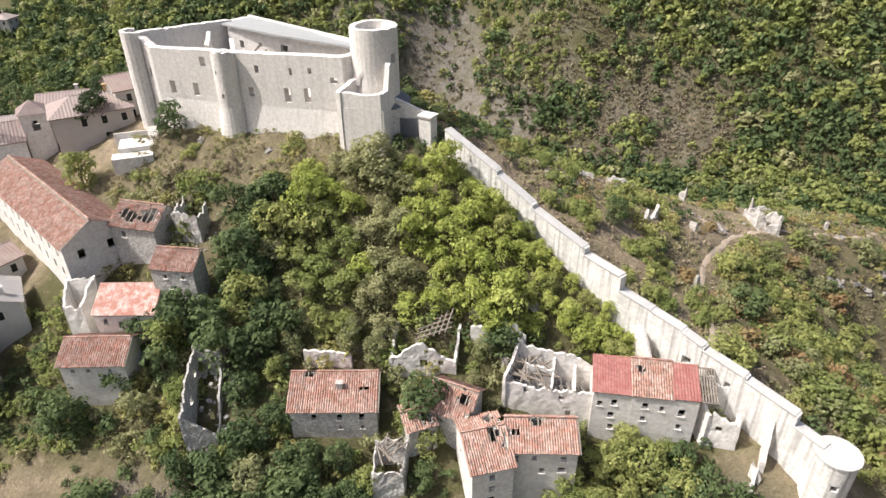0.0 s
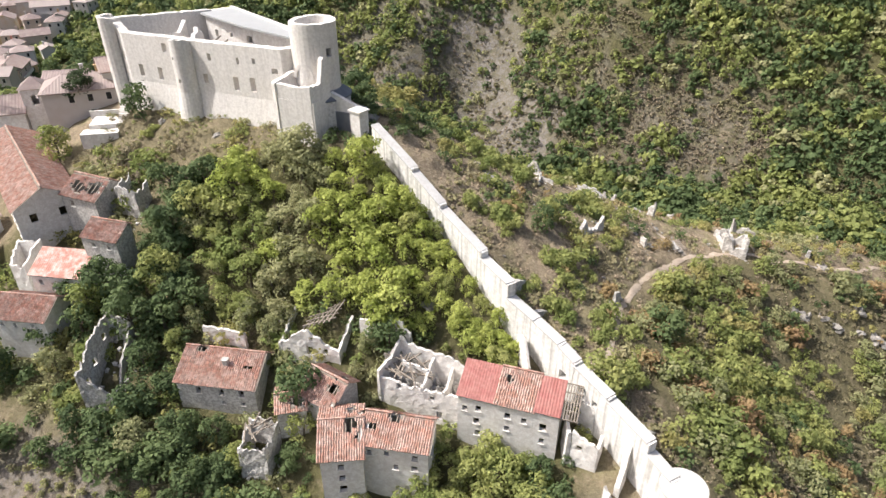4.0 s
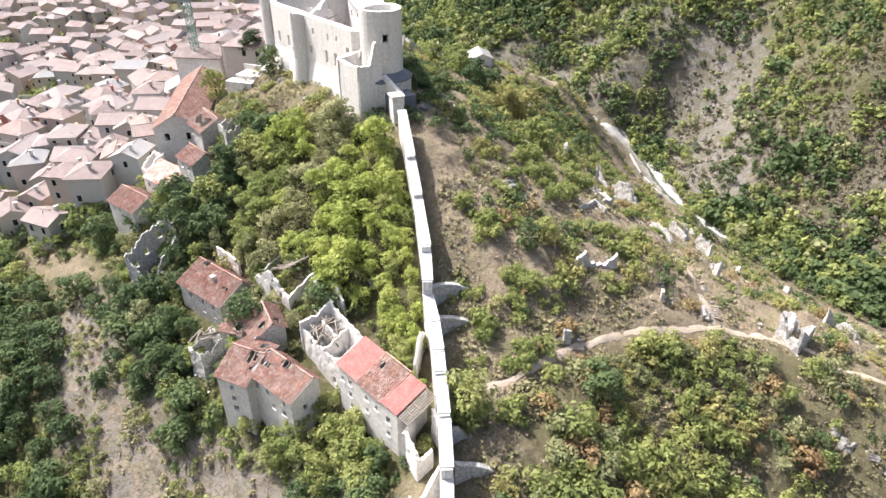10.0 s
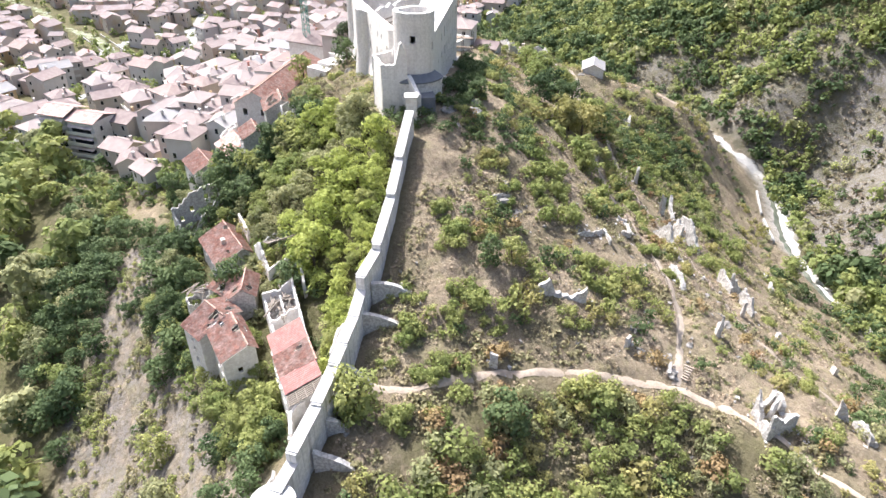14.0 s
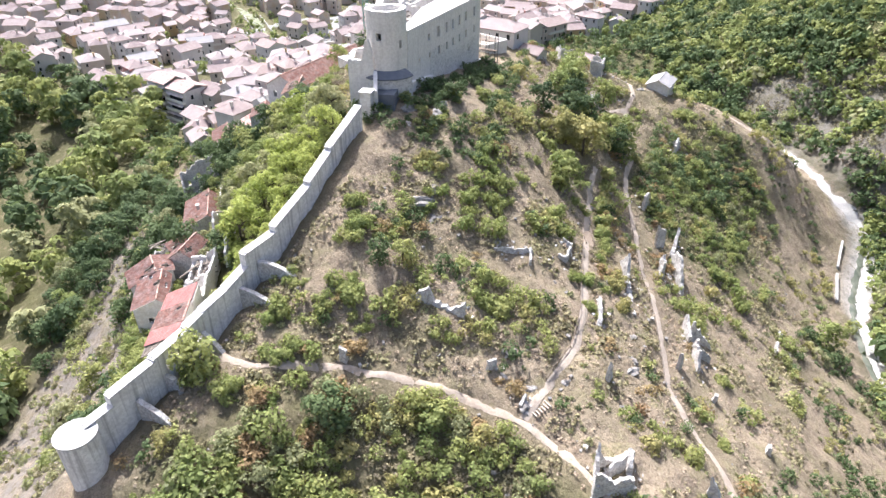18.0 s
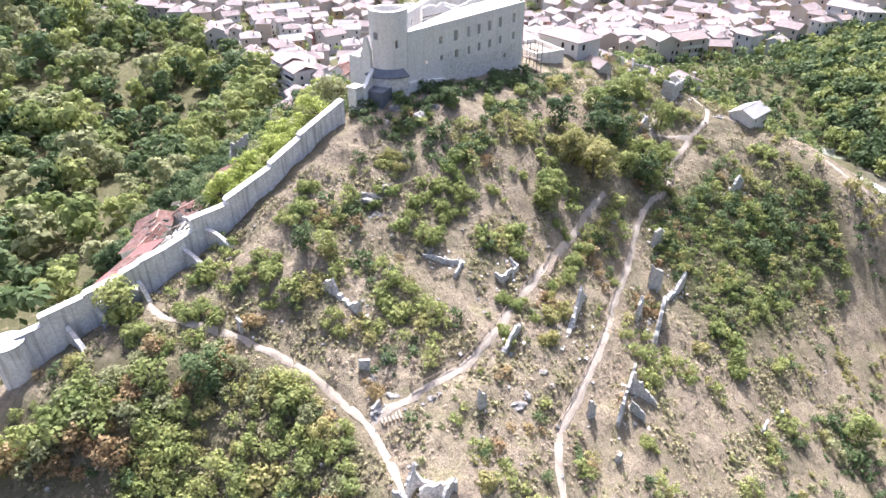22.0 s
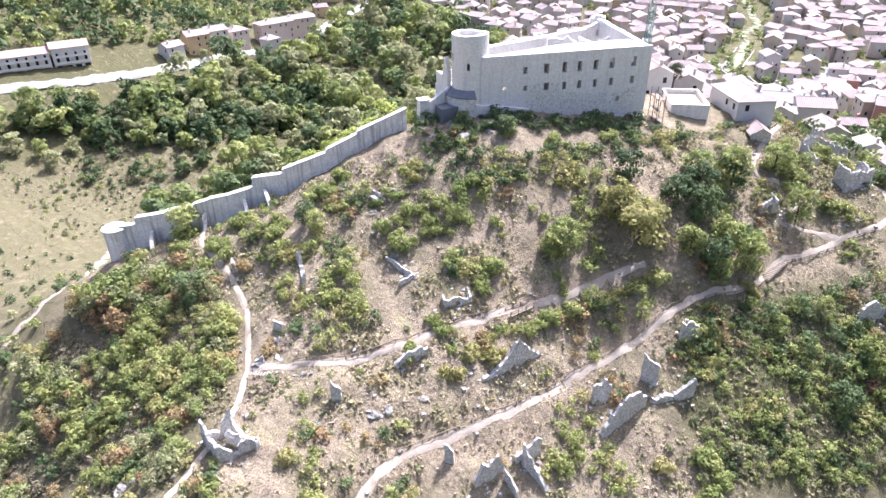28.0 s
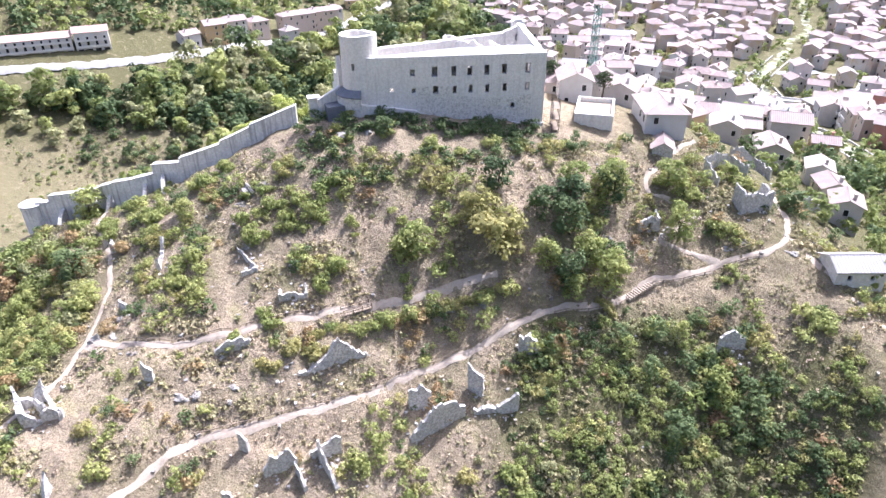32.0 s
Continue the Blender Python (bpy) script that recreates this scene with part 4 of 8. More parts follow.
def sheet_slope(o, along, up, width, run, step=0.33):
    """Ribbed metal sheet on a slope."""
    o, along, up = Vector(o), Vector(along), Vector(up)
    nrm = along.cross(up).normalized()
    v, f = [], []
    n = int(width / step) * 2
    for i in range(n + 1):
        lift = 0.05 + (0.045 if i % 2 else 0.0)
        for r in (0, run):
            v.append(o + along * (width * i / n) + up * r + nrm * lift)
    f = [(2 * i, 2 * i + 2, 2 * i + 3, 2 * i + 1) for i in range(n)]
    return v, f


def old_house(label, cx, cy, turn, w, d, base, eave, ridge, back, ry, wall_mat=PLASTER, holes=(), roof="tile", gone=None, side_holes=(), group="abandoned houses", name="abandoned_house", left_holes=(), over=0.35, ragged=0.0):
    """A house with its front on -y. eave, ridge, back: heights of front eave, ridge and back eave; ry: how far back the ridge lies from the middle."""
    h = thing(name, cx, cy, 0, label, "house", turn, group)
    t = 0.5
    fl, fr, br, bl = (-w / 2, -d / 2), (w / 2, -d / 2), (w / 2, d / 2), (-w / 2, d / 2)
    mid = (ry + d / 2) / d
    prof = [float(np.interp(q, (0, mid, 1) if 0 < mid < 1 else (0, 1), (eave, ridge, back) if 0 < mid < 1 else (eave, ridge))) for q in np.linspace(0, 1, 9)]
    wall_part("front_wall", fl, fr, base, eave, t, wall_mat, h, holes, ragged, cx, caps=False)
    wall_part("side_wall", fr, br, base, prof, t, wall_mat, h, side_holes, ragged, cy, caps=False)
    wall_part("back_wall", br, bl, base, back if mid < 1 else ridge, t, wall_mat, h, (), ragged, cx + 1, caps=False)
    wall_part("side_wall", bl, fl, base, prof[::-1], t, wall_mat, h, left_holes, ragged, cy + 1, caps=False)
    for u0, u1, z0, z1 in holes:
        v, f = box_mesh(-w / 2 + (u0 + u1) / 2, -d / 2 - 0.04, z0 - 0.1, u1 - u0 + 0.24, 0.2, 0.1)
        mesh_object("sill", v, f, STONE, h)
    # under a roof the floor is coloured black for the unlit room
    v, f = box_mesh(0, 0, base, w - 1.05, d - 1.05, 0.6)
    mesh_object("floor", v, f, DARK if roof != "none" else RUIN, h)
    if roof == "none":
        return h
    gone_ = gone or (lambda a, b: False)
    slopes = [((-w / 2 - over, -d / 2 - over), (1, 0), -d / 2 - over, ry, eave, ridge)]
    if ry < d / 2 - 0.2:
        slopes.append(((w / 2 + over, d / 2 + over), (-1, 0), d / 2 + over, ry, back, ridge))
    rafters = []
    for k, (o, al, y0, y1, z0, z1) in enumerate(slopes):
        rise = (z1 - z0) / max(0.3, abs(y1 - (y0 - math.copysign(over, y0))))
        z_low = z0 - rise * over
        up = Vector((0, y1 - y0, z1 - z_low))
        run = up.length
        up.normalize()
        along = Vector((al[0], 0, 0))
        o3 = Vector((o[0], y0, z_low + 0.1))
        width = w + 2 * over
        g = gone_ if k == 0 else (lambda a, b: gone_(1 - a, 1.3 - b) if gone else False)
        nrm = along.cross(up).normalized()
        # boarding below the covering, broken where the covering is
        v, f, n_c, n_r = [], [], 18, 8
        for i in range(n_c + 1):
            for j in range(n_r + 1):
                v.append(o3 + along * (width * i / n_c) + up * (run * j / n_r))
        for i in range(n_c):
            for j in range(n_r):
                if not g((i + 0.5) / n_c, (j + 0.5) / n_r):
                    q = i * (n_r + 1) + j
                    f.append((q, q + n_r + 1, q + n_r + 2, q + 1))
        roof_ob = mesh_object("roof", v, f, TIMBER, h)
        if roof == "tile":
            v, f = tile_slope(o3 + nrm * 0.03, along, up, int(width / 0.3), int(run / 0.42), house_rng, g)
            if v:
                tagged(mesh_object("tiles", v, f, TILE, roof_ob, "loose terracotta barrel tiles"), kind="stuff")
        else:
            v, f = sheet_slope(o3 + nrm * 0.03, along, up, width, run)
            mesh_object("sheeting", v, f, RED_SHEET if roof == "red" else RUST_SHEET, roof_ob)
        for i in range(int(width / 0.9)):
            a = o3 + along * (0.5 + i * 0.9) - nrm * 0.12
            rafters.append(beam(a, a + up * run * 0.98, 0.07))
    v, f = joined(rafters)
    tagged(mesh_object("rafter_frame", v, f, TIMBER, h), kind="stuff")
    if roof == "tile":
        caps = []
        for i in range(int((w + 2 * over) / 0.42)):
            x = -w / 2 - over + i * 0.42
            if not gone_((x + w / 2) / w, 0.98):
                caps.append(beam((x, ry, ridge + 0.2), (x + 0.44, ry, ridge + 0.2 + house_rng.normal(0, 0.015)), 0.11))
        if caps:
            v, f = joined(caps)
            tagged(mesh_object("ridge_tiles", v, f, TILE, h), kind="stuff")
    return h


def win(u, z, w=0.7, h=1.0):
    return (u - w / 2, u + w / 2, z - h / 2, z + h / 2)


def spots(*s):
    """Ragged holes in a roof: (across, up, size) in parts of the slope."""
    return lambda a, b: any(((a - x) / r) ** 2 + ((b - y) / (r * 1.5)) ** 2 < 1 + 0.5 * math.sin(17 * a + 23 * b) for x, y, r in s)


old_house("stone house with a sagging terracotta roof, abandoned", -14.3, 60.6, 0, 10.9, 6.0, 33.0, 41.2, 43.4, 42.2, 1.6, RUIN, [win(3.0, 40.0), win(6.2, 40.0), win(9.0, 40.1), win(6.2, 38.2, 0.5, 0.5), win(9.0, 38.3, 0.5, 0.5)], gone=spots((0.2, 0.92, 0.07), (0.86, 0.6, 0.05)))
chim = thing("chimney", -13.6, 60.2, 42.2, "squat stone chimney on a tiled roof", "chimney")
v, f = box_mesh(0, 0, 0, 0.7, 0.5, 1.2)
mesh_object("shaft", v, f, RUIN, chim)
v, f = box_mesh(0, 0, 1.2, 0.95, 0.75, 0.14)
mesh_object("cap", v, f, RUIN, chim)
old_house("tall pale house with a patched terracotta roof", 11.2, 53.6, -2, 8.2, 4.8, 30.0, 40.9, 42.4, 41.6, 1.4, PLASTER, [win(1.0, 39.6, 0.6, 0.8), win(3.2, 39.8, 0.6, 0.6), win(4.2, 37.6, 0.6, 0.8), win(6.6, 39.6, 0.7, 0.8), win(6.5, 37.8, 0.8, 0.8)], gone=spots((0.14, 0.6, 0.08), (0.45, 0.97, 0.1)), side_holes=[win(2.2, 38.4, 0.7, 1.0)])
old_house("narrow three-storey house wing with a broken tiled roof", 4.4, 52.6, 14, 5.0, 7.0, 29.0, 40.3, 42.3, 41.6, 0.8, PLASTER, [win(2.4, 38.9, 0.7, 0.8), win(2.4, 37.0, 0.7, 0.8), win(2.4, 35.0, 0.9, 1.1)], gone=spots((0.7, 0.9, 0.14), (0.95, 0.6, 0.12)), left_holes=[win(2.0, 38.5, 0.6, 0.8)])
old_house("low house with half its tiled roof fallen in", 0.9, 58.6, -25, 5.6, 4.8, 36, 41.6, 43.8, 42.6, 0.6, RUIN, [], gone=spots((0.75, 0.7, 0.14), (0.98, 0.2, 0.12)))
old_house("collapsed tiled shed between two houses", -3.6, 57.0, 20, 3.6, 3.6, 36, 40.6, 41.4, 41.2, 0.6, RUIN, [], gone=spots((0.7, 0.5, 0.22)))
# the long row beside the wall: three roofs and an open shell
old_house("row house with a red metal roof", 20.5, 59.3, -9.5, 4.6, 4.8, 34.5, 44.5, 46.3, 46.2, 2.3, PLASTER, [win(0.9, 42.6, 0.6, 0.8), win(2.6, 43.0, 0.7, 0.9), win(2.4, 40.9, 0.7, 0.9), win(2.6, 38.9, 0.7, 0.8)], "red", over=0.2)
old_house("row house with a damaged terracotta roof", 25.1, 58.4, -9.5, 4.7, 4.8, 34.5, 44.6, 46.4, 46.3, 2.3, PLASTER, [win(1.6, 43.1, 0.7, 0.9), win(1.6, 41.0, 0.6, 0.7), win(3.6, 42.9, 0.6, 0.8)], "tile", spots((0.25, 0.75, 0.09)), over=0.2)
old_house("row house with a half-stripped red metal roof", 28.9, 57.7, -9.5, 3.0, 4.7, 34.5, 44.7, 46.3, 46.2, 2.3, PLASTER, [win(1.2, 42.6, 0.8, 1.1), win(1.2, 40.3, 0.6, 0.8)], "red", over=0.1)
strip = thing("roof_skeleton", 31.3, 57.2, 0, "bare white roof battens over a broken house end", "roof frame", -9.5)
v, f = joined([beam((-0.9 + 0.32 * i, -2.2, 44.6), (-0.9 + 0.32 * i, 2.2, 46.2), 0.07) for i in range(7)] + [beam((-1.1, -2.2 + 1.1 * j, 44.6 + 0.4 * j), (1.2, -2.2 + 1.1 * j, 44.6 + 0.4 * j), 0.06) for j in range(5)])
tagged(mesh_object("batten_frame", v, f, TIMBER, strip), kind="stuff")


def ruin(label, walls, mat=RUIN, name="ruined_wall", group="ruined walls", category="ruin"):
    """Broken walls standing together. Each: x0, y0, x1, y1, heights above the ground along it, thickness, openings (along, up, width, height)."""
    x, y = walls[0][0], walls[0][1]
    r = thing(name, 0, 0, 0, label, category, 0, group)
    for k, (x0, y0, x1, y1, prof, thick, *more) in enumerate(walls):
        g0, g1 = ground(x0, y0), ground(x1, y1)
        n = len(prof)
        tops = [g0 + (g1 - g0) * i / (n - 1) + p for i, p in enumerate(prof)]
        length = math.hypot(x1 - x0, y1 - y0)
        holes_r = [(u - w_ / 2, u + w_ / 2, g0 + (g1 - g0) * u / length + z, g0 + (g1 - g0) * u / length + z + h_) for u, z, w_, h_ in (more[0] if more else ())]
        rough = 1.0 if mat is RUIN else 0.6
        place_r, run = straight((x0, y0), (x1, y1))
        knots = np.linspace(0, run, n)

        def top_of(u, tops=tops, knots=knots, seed=x0 + y0 + k, amp=min(1.1, 0.26 * max(prof)) * rough):
            z = float(np.interp(u, knots, tops))
            chip = noise.cell(Vector((u * 1.45, seed * 3.1, 2.0))) * 0.5 + noise.cell(Vector((u * 0.6, seed * 5.3, 9.0))) * 0.6
            return z - amp * abs(noise.noise(Vector((u * 0.75, seed, 0)))) - 0.5 * amp * abs(noise.noise(Vector((u * 2.3, seed, 5)))) - 0.75 * amp * max(0.0, chip) - 0.12 * rough * (math.floor(u * 1.7 + seed) % 2)

        v, f = shell(place_r, run, lambda u: g0 + (g1 - g0) * u / run - 1.2, top_of, thick, holes_r, 0.33, list(np.arange(min(g0, g1) - 0.3, max(tops), 0.5)))
        v = np.array(v)
        half = len(v) // 2
        into = np.array(place_r(0)[1])
        share = np.clip((v[:, 2] - min(g0, g1)) / max(1.0, max(prof)), 0, 1)
        v[half:, :2] += into * (thick * 0.4 * share[half:] * rough)[:, None]
        v[:half, :2] -= into * (thick * 0.15 * share[:half] * rough)[:, None]
        for q in v:
            c = Vector(q)
            q += np.array(noise.noise_vector(c * 0.9)) * 0.15 * rough + np.array(noise.noise_vector(c * 2.6)) * 0.08 * rough
        mesh_object("wall", [tuple(q) for q in v], f, mat, r)
    if mat is RUIN:
        heap = []
        jog = np.random.default_rng(int(abs(walls[0][0] * 7 + walls[0][1] * 3)))
        for x0, y0, x1, y1, prof, *_ in walls:
            for _ in range(int(3 * math.hypot(x1 - x0, y1 - y0))):
                q, s_ = jog.random(), jog.uniform(0.12, 0.42)
                px, py = x0 + (x1 - x0) * q + jog.normal(0, 1.3), y0 + (y1 - y0) * q + jog.normal(0, 1.3)
                heap.append(box_mesh(px, py, ground(px, py) - 0.12, s_ * 1.5, s_, s_ * 0.7 + 0.12, jog.uniform(0, 180), s_ * 0.25))
        v, f = joined(heap)
        tagged(mesh_object("rubble", v, f, mat, r, "fallen stones lying round the walls"), kind="stuff")
    return r


ruin("roofless stone house shell with whitewashed inner walls", [(7.0, 60.2, 18.2, 58.0, [4.4, 4.8, 5.2, 6.2], 0.5, [(3, 3.4, 0.7, 0.9), (7.5, 3.4, 0.7, 0.9), (8.5, 0.8, 0.8, 1.2)]), (9.2, 64.6, 7.0, 60.2, [4.6, 4.4, 5.6], 0.5), (18.8, 62.4, 9.2, 64.6, [4.6, 5.0, 4.4, 4.8], 0.5), (13.2, 59.1, 14.2, 63.4, [6.2, 5.0, 4.6], 0.4), (16.0, 58.5, 16.8, 62.9, [6.2, 4.6, 4.8], 0.4), (10.0, 61.8, 13.4, 61.2, [4.6, 5.2], 0.35)], PLASTER, "house_shell")
fallen = thing("fallen_roof_beams", 10.9, 61.4, 0, "grey fallen roof beams inside a house shell", "beams")
brng = np.random.default_rng(5)
heap_ = []
for _ in range(150):
    q, w_ = brng.uniform(-1, 1, 2), brng.uniform(0.15, 0.6)
    px, py = 12.9 + 5.0 * q[0] - 0.4 * q[1], 61.2 - 1.0 * q[0] + 1.7 * q[1]
    heap_.append(box_mesh(px, py, ground(px, py) - 0.1, w_ * 1.5, w_, 1.0 + 1.6 * brng.random(), brng.uniform(0, 180), 0.2))
v, f = joined(heap_)
tagged(mesh_object("rubble_heap", v, f, RUIN), "heaps of rubble and plaster inside a roofless house", "rubble", kind="stuff")
for i in range(16):
    a, q = brng.uniform(0, math.pi), brng.uniform(-1.4, 1.4, 2)
    v, f = beam((q[0] * 1.3 - 1.7 * math.cos(a), q[1] - 1.7 * math.sin(a), 43.0 + brng.uniform(0, 1.2)), (q[0] * 1.3 + 1.7 * math.cos(a), q[1] + 1.7 * math.sin(a), 43.6 + brng.uniform(0, 1.6)), 0.09)
    mesh_object("beam", v, f, TIMBER, fallen)
ruin("small roofless box of a house with timbers inside", [(-9.2, 51.3, -5.3, 51.1, [5.4, 5.8], 0.45), (-5.3, 51.1, -4.8, 54.9, [5.8, 4.6, 4.4], 0.45), (-4.8, 54.9, -8.9, 55.4, [4.2, 4.6], 0.45), (-8.9, 55.4, -9.2, 51.3, [4.6, 5.4], 0.45)], RUIN, "house_shell")
fl2 = thing("fallen_roof_beams", -7, 53.2, 0, "fallen roof timbers in a small shell", "beams")
for i in range(9):
    a, q = brng.uniform(0, math.pi), brng.uniform(-1.1, 1.1, 2)
    v, f = beam((q[0] - 1.5 * math.cos(a), q[1] - 1.5 * math.sin(a), 38.8 + brng.uniform(0, 0.7)), (q[0] + 1.5 * math.cos(a), q[1] + 1.5 * math.sin(a), 39.2 + brng.uniform(0, 0.9)), 0.08)
    mesh_object("beam", v, f, TIMBER, fl2)
ruin("white gabled house front with small windows and no roof", [(-7.6, 63.9, 1.2, 63.2, [2.6, 3.5, 4.6, 5.3, 4.4, 3.3, 2.4], 0.5, [(1.4, 1.2, 0.5, 0.5), (4.6, 1.0, 1.0, 1.4), (6.8, 1.4, 0.7, 0.9), (4.9, 3.4, 0.5, 0.6)]), (1.2, 63.2, 2.0, 68.0, [2.4, 2.0, 1.4], 0.5), (-6.8, 69.0, -7.6, 63.9, [1.2, 1.8, 2.6], 0.5)], PLASTER, "house_shell")
frame_ = thing("roof_skeleton", -2.2, 66.2, 0, "leaning skeleton of grey roof timbers", "roof frame", -5)
for v, f in ([beam((-1.6 + 0.75 * i, -1.8, 46.4 + 0.35 * i), (-0.8 + 0.75 * i, 2.4, 46.2 + 0.55 * i), 0.08) for i in range(6)] + [beam((-1.8, -1.5 + j, 46.5), (3.0, -1.2 + j, 48.6), 0.07) for j in range(4)]):
    mesh_object("timber", v, f, TIMBER, frame_)
ruin("low white plastered wall end among bushes", [(-18.9, 64.8, -12.6, 64.4, [3.0, 3.2, 3.1, 2.9], 0.5, [(2.0, 1.2, 0.6, 0.7)])], PLASTER)
ruin("white broken wall pieces above the house shell", [(3.2, 66.6, 6.4, 66.0, [3.2, 3.6, 2.2], 0.5), (7.4, 66.4, 10.4, 65.6, [3.6, 4.4, 3.2], 0.5, [(1.6, 1.6, 0.6, 0.9)])], PLASTER)
ruin("broken wall ends and stairs between row house and town wall", [(31.6, 54.6, 34.6, 53.2, [5.6, 5.0, 4.6, 4.0], 0.6, [(1.0, 2.6, 0.7, 0.9)]), (34.6, 53.2, 35.4, 55.2, [4.0, 3.0, 3.4], 0.6), (31.6, 54.6, 31.2, 57.0, [5.6, 5.2], 0.6), (32.5, 58.4, 34.2, 57.4, [5.0, 4.4], 0.6), (26.4, 63.0, 24.6, 67.0, [4.0, 5.6, 3.0], 0.5), (35.4, 50.6, 36.4, 49.6, [2.4, 1.2], 0.5)], PLASTER)
ruin("thin white spike of broken wall below the end tower", [(37.6, 53.2, 36.6, 51.0, [5.0, 3.4, 2.2], 0.7), (35.8, 50.4, 35.2, 49.4, [1.9, 1.0], 0.6)], PLASTER)
ruin("tall burnt-out house shell with crumbling walls", [(-33.2, 64.8, -32.8, 55.6, [5.0, 5.8, 6.4, 6.6, 6.8], 0.6, [(2.2, 2.4, 0.8, 1.2), (5.4, 2.6, 0.8, 1.2), (7.6, 2.4, 0.7, 1.1)]), (-32.8, 55.6, -28.8, 56.0, [6.6, 5.2, 3.2], 0.6), (-28.8, 56.0, -29.6, 65.0, [2.4, 1.2, 2.4, 2.0, 3.2], 0.6), (-29.6, 65.0, -33.2, 64.8, [3.4, 5.0], 0.6)], RUIN, "house_shell")
# houses higher up under the castle's west side
old_house("white house with a shallow brown tiled roof", -46.2, 65.9, 1, 8.4, 6.0, 36.0, 44.2, 45.9, 44.4, 0.5, PLASTER, [win(1.6, 43.2, 0.5, 0.6), win(3.6, 43.2, 0.5, 0.6), win(6.4, 43.2, 0.5, 0.6)], group="old village houses", name="village_house")
old_house("house with a rust-streaked metal roof", -44.0, 72.2, 0, 8.2, 5.0, 40.5, 47.2, 49.4, 48.8, 1.8, PLASTER, [win(1.4, 46.0, 0.6, 0.8), win(5.4, 46.0, 0.9, 1.2), win(3.4, 45.4, 0.7, 1.2)], "rust", group="old village houses", name="village_house", over=0.25)
old_house("small stone house with a mossy red tiled roof", -37.1, 74.4, -8, 6.2, 3.6, 44.5, 52.4, 54.0, 53.6, 1.2, RUIN, [win(2.0, 51.3, 0.5, 0.6), win(4.6, 51.3, 0.5, 0.6), win(2.6, 49.6, 0.5, 0.6)], group="old village houses", name="village_house", over=0.2)
old_house("long pale village building with a pinkish tiled roof", -63.4, 91.8, -43, 34, 9.4, 44, 53.4, 56.2, 53.8, 0.0, PLASTER, [win(2.5 + 3.2 * i, 51.6, 0.8, 1.4) for i in range(10)] + [win(2.5 + 3.2 * i, 48.6, 0.8, 1.4) for i in range(10)], group="old village houses", name="village_house", side_holes=[win(2.4, 51.5, 1.0, 1.5), win(6.6, 51.5, 1.0, 1.5)], left_holes=[win(3, 51.5, 0.9, 1.4)])
ruin("roofless tower-like house with a rounded end", [(-54.6, 76.2, -53.8, 72.2, [6.5, 7.2, 6.8], 0.5), (-53.8, 72.2, -50.8, 71.8, [6.8, 6.2], 0.5), (-50.8, 71.8, -49.8, 75.6, [6.2, 6.8, 6.4], 0.5), (-49.8, 75.6, -54.6, 76.2, [6.4, 6.0], 0.5)], PLASTER, "house_shell")
old_house("house with a collapsed roof of grey timbers", -45.0, 83.2, -14, 7.2, 5.0, 46, 54.6, 56.6, 55.8, 1.2, RUIN, [win(2, 53.2, 0.7, 1.0)], gone=spots((0.35, 0.5, 0.2), (0.75, 0.6, 0.2)), group="old village houses", name="village_house")
ruin("roofless grey stone shed", [(-40.2, 82.6, -36.0, 81.4, [5.2, 5.8, 4.6], 0.5, [(2.0, 2.4, 0.7, 0.9)]), (-36.0, 81.4, -35.4, 84.4, [4.6, 4.0], 0.5), (-39.4, 85.6, -40.2, 82.6, [3.4, 5.2], 0.5)], RUIN, "house_shell")

# ---- ruins on the east slope ----
ruin("roofless two-room stone ruin beside the path", [(64.8, 110.9, 59.8, 113.6, [3.6, 2.2, 3.0, 2.6], 0.7, [(2.4, 0.6, 0.8, 1.0)]), (63.8, 106.2, 64.8, 110.9, [4.6, 3.0, 3.6], 0.7), (60.0, 108.2, 63.8, 106.2, [4.8, 1.6, 3.6], 0.7), (59.8, 113.6, 60.0, 108.2, [2.4, 1.2, 4.2], 0.7), (62.2, 109.2, 61.6, 111.8, [2.6, 3.4], 0.6)])
ruin("tall broken ruin walls standing in dry grass", [(42.6, 137.4, 38.0, 139.3, [2.0, 4.4, 3.6, 5.4, 2.4], 0.7), (38.9, 139.7, 39.2, 142.2, [3.4, 2.2], 0.6), (35.2, 140.4, 35.7, 145.0, [4.6, 4.2, 3.0, 1.4], 0.7), (36.0, 140.0, 31.8, 141.8, [2.0, 3.0, 4.4], 0.6)])
ruin("group of jagged ruin walls below the path", [(20.2, 144.4, 16.8, 146.0, [4.4, 5.6, 3.4], 0.8), (22.9, 147.6, 14.0, 150.8, [1.6, 4.4, 6.0, 5.2, 3.4], 0.8), (12.8, 151.4, 7.4, 156.2, [1.4, 1.8, 2.2, 4.8], 0.8), (10.9, 148.2, 10.0, 150.8, [5.4, 4.2], 0.7)])
ruin("gable-shaped ruin wall with a long low remnant", [(34.2, 129.3, 19.9, 134.9, [1.0, 1.2, 1.6, 2.6, 6.4, 3.2, 1.2], 0.8)])
ruin("low leaning ruin wall by the upper path", [(39.0, 120.1, 34.0, 122.6, [1.0, 2.2, 2.4, 1.6], 0.9)])
ruin("slim standing wall remnant", [(48.8, 116.3, 47.8, 117.3, [4.2, 3.0], 0.8)])
ruin("slim standing wall remnant beside the lower path", [(43.3, 132.5, 42.6, 133.6, [4.2, 3.2], 0.7)])
ruin("small square stone hut base", [(26.4, 119.8, 22.6, 122.6, [1.8, 2.0, 1.6], 0.6, [(2.3, 0.3, 0.7, 0.7)]), (22.6, 122.6, 21.6, 121.2, [1.6, 1.2], 0.6), (25.4, 118.4, 26.4, 119.8, [1.2, 1.8], 0.6)])
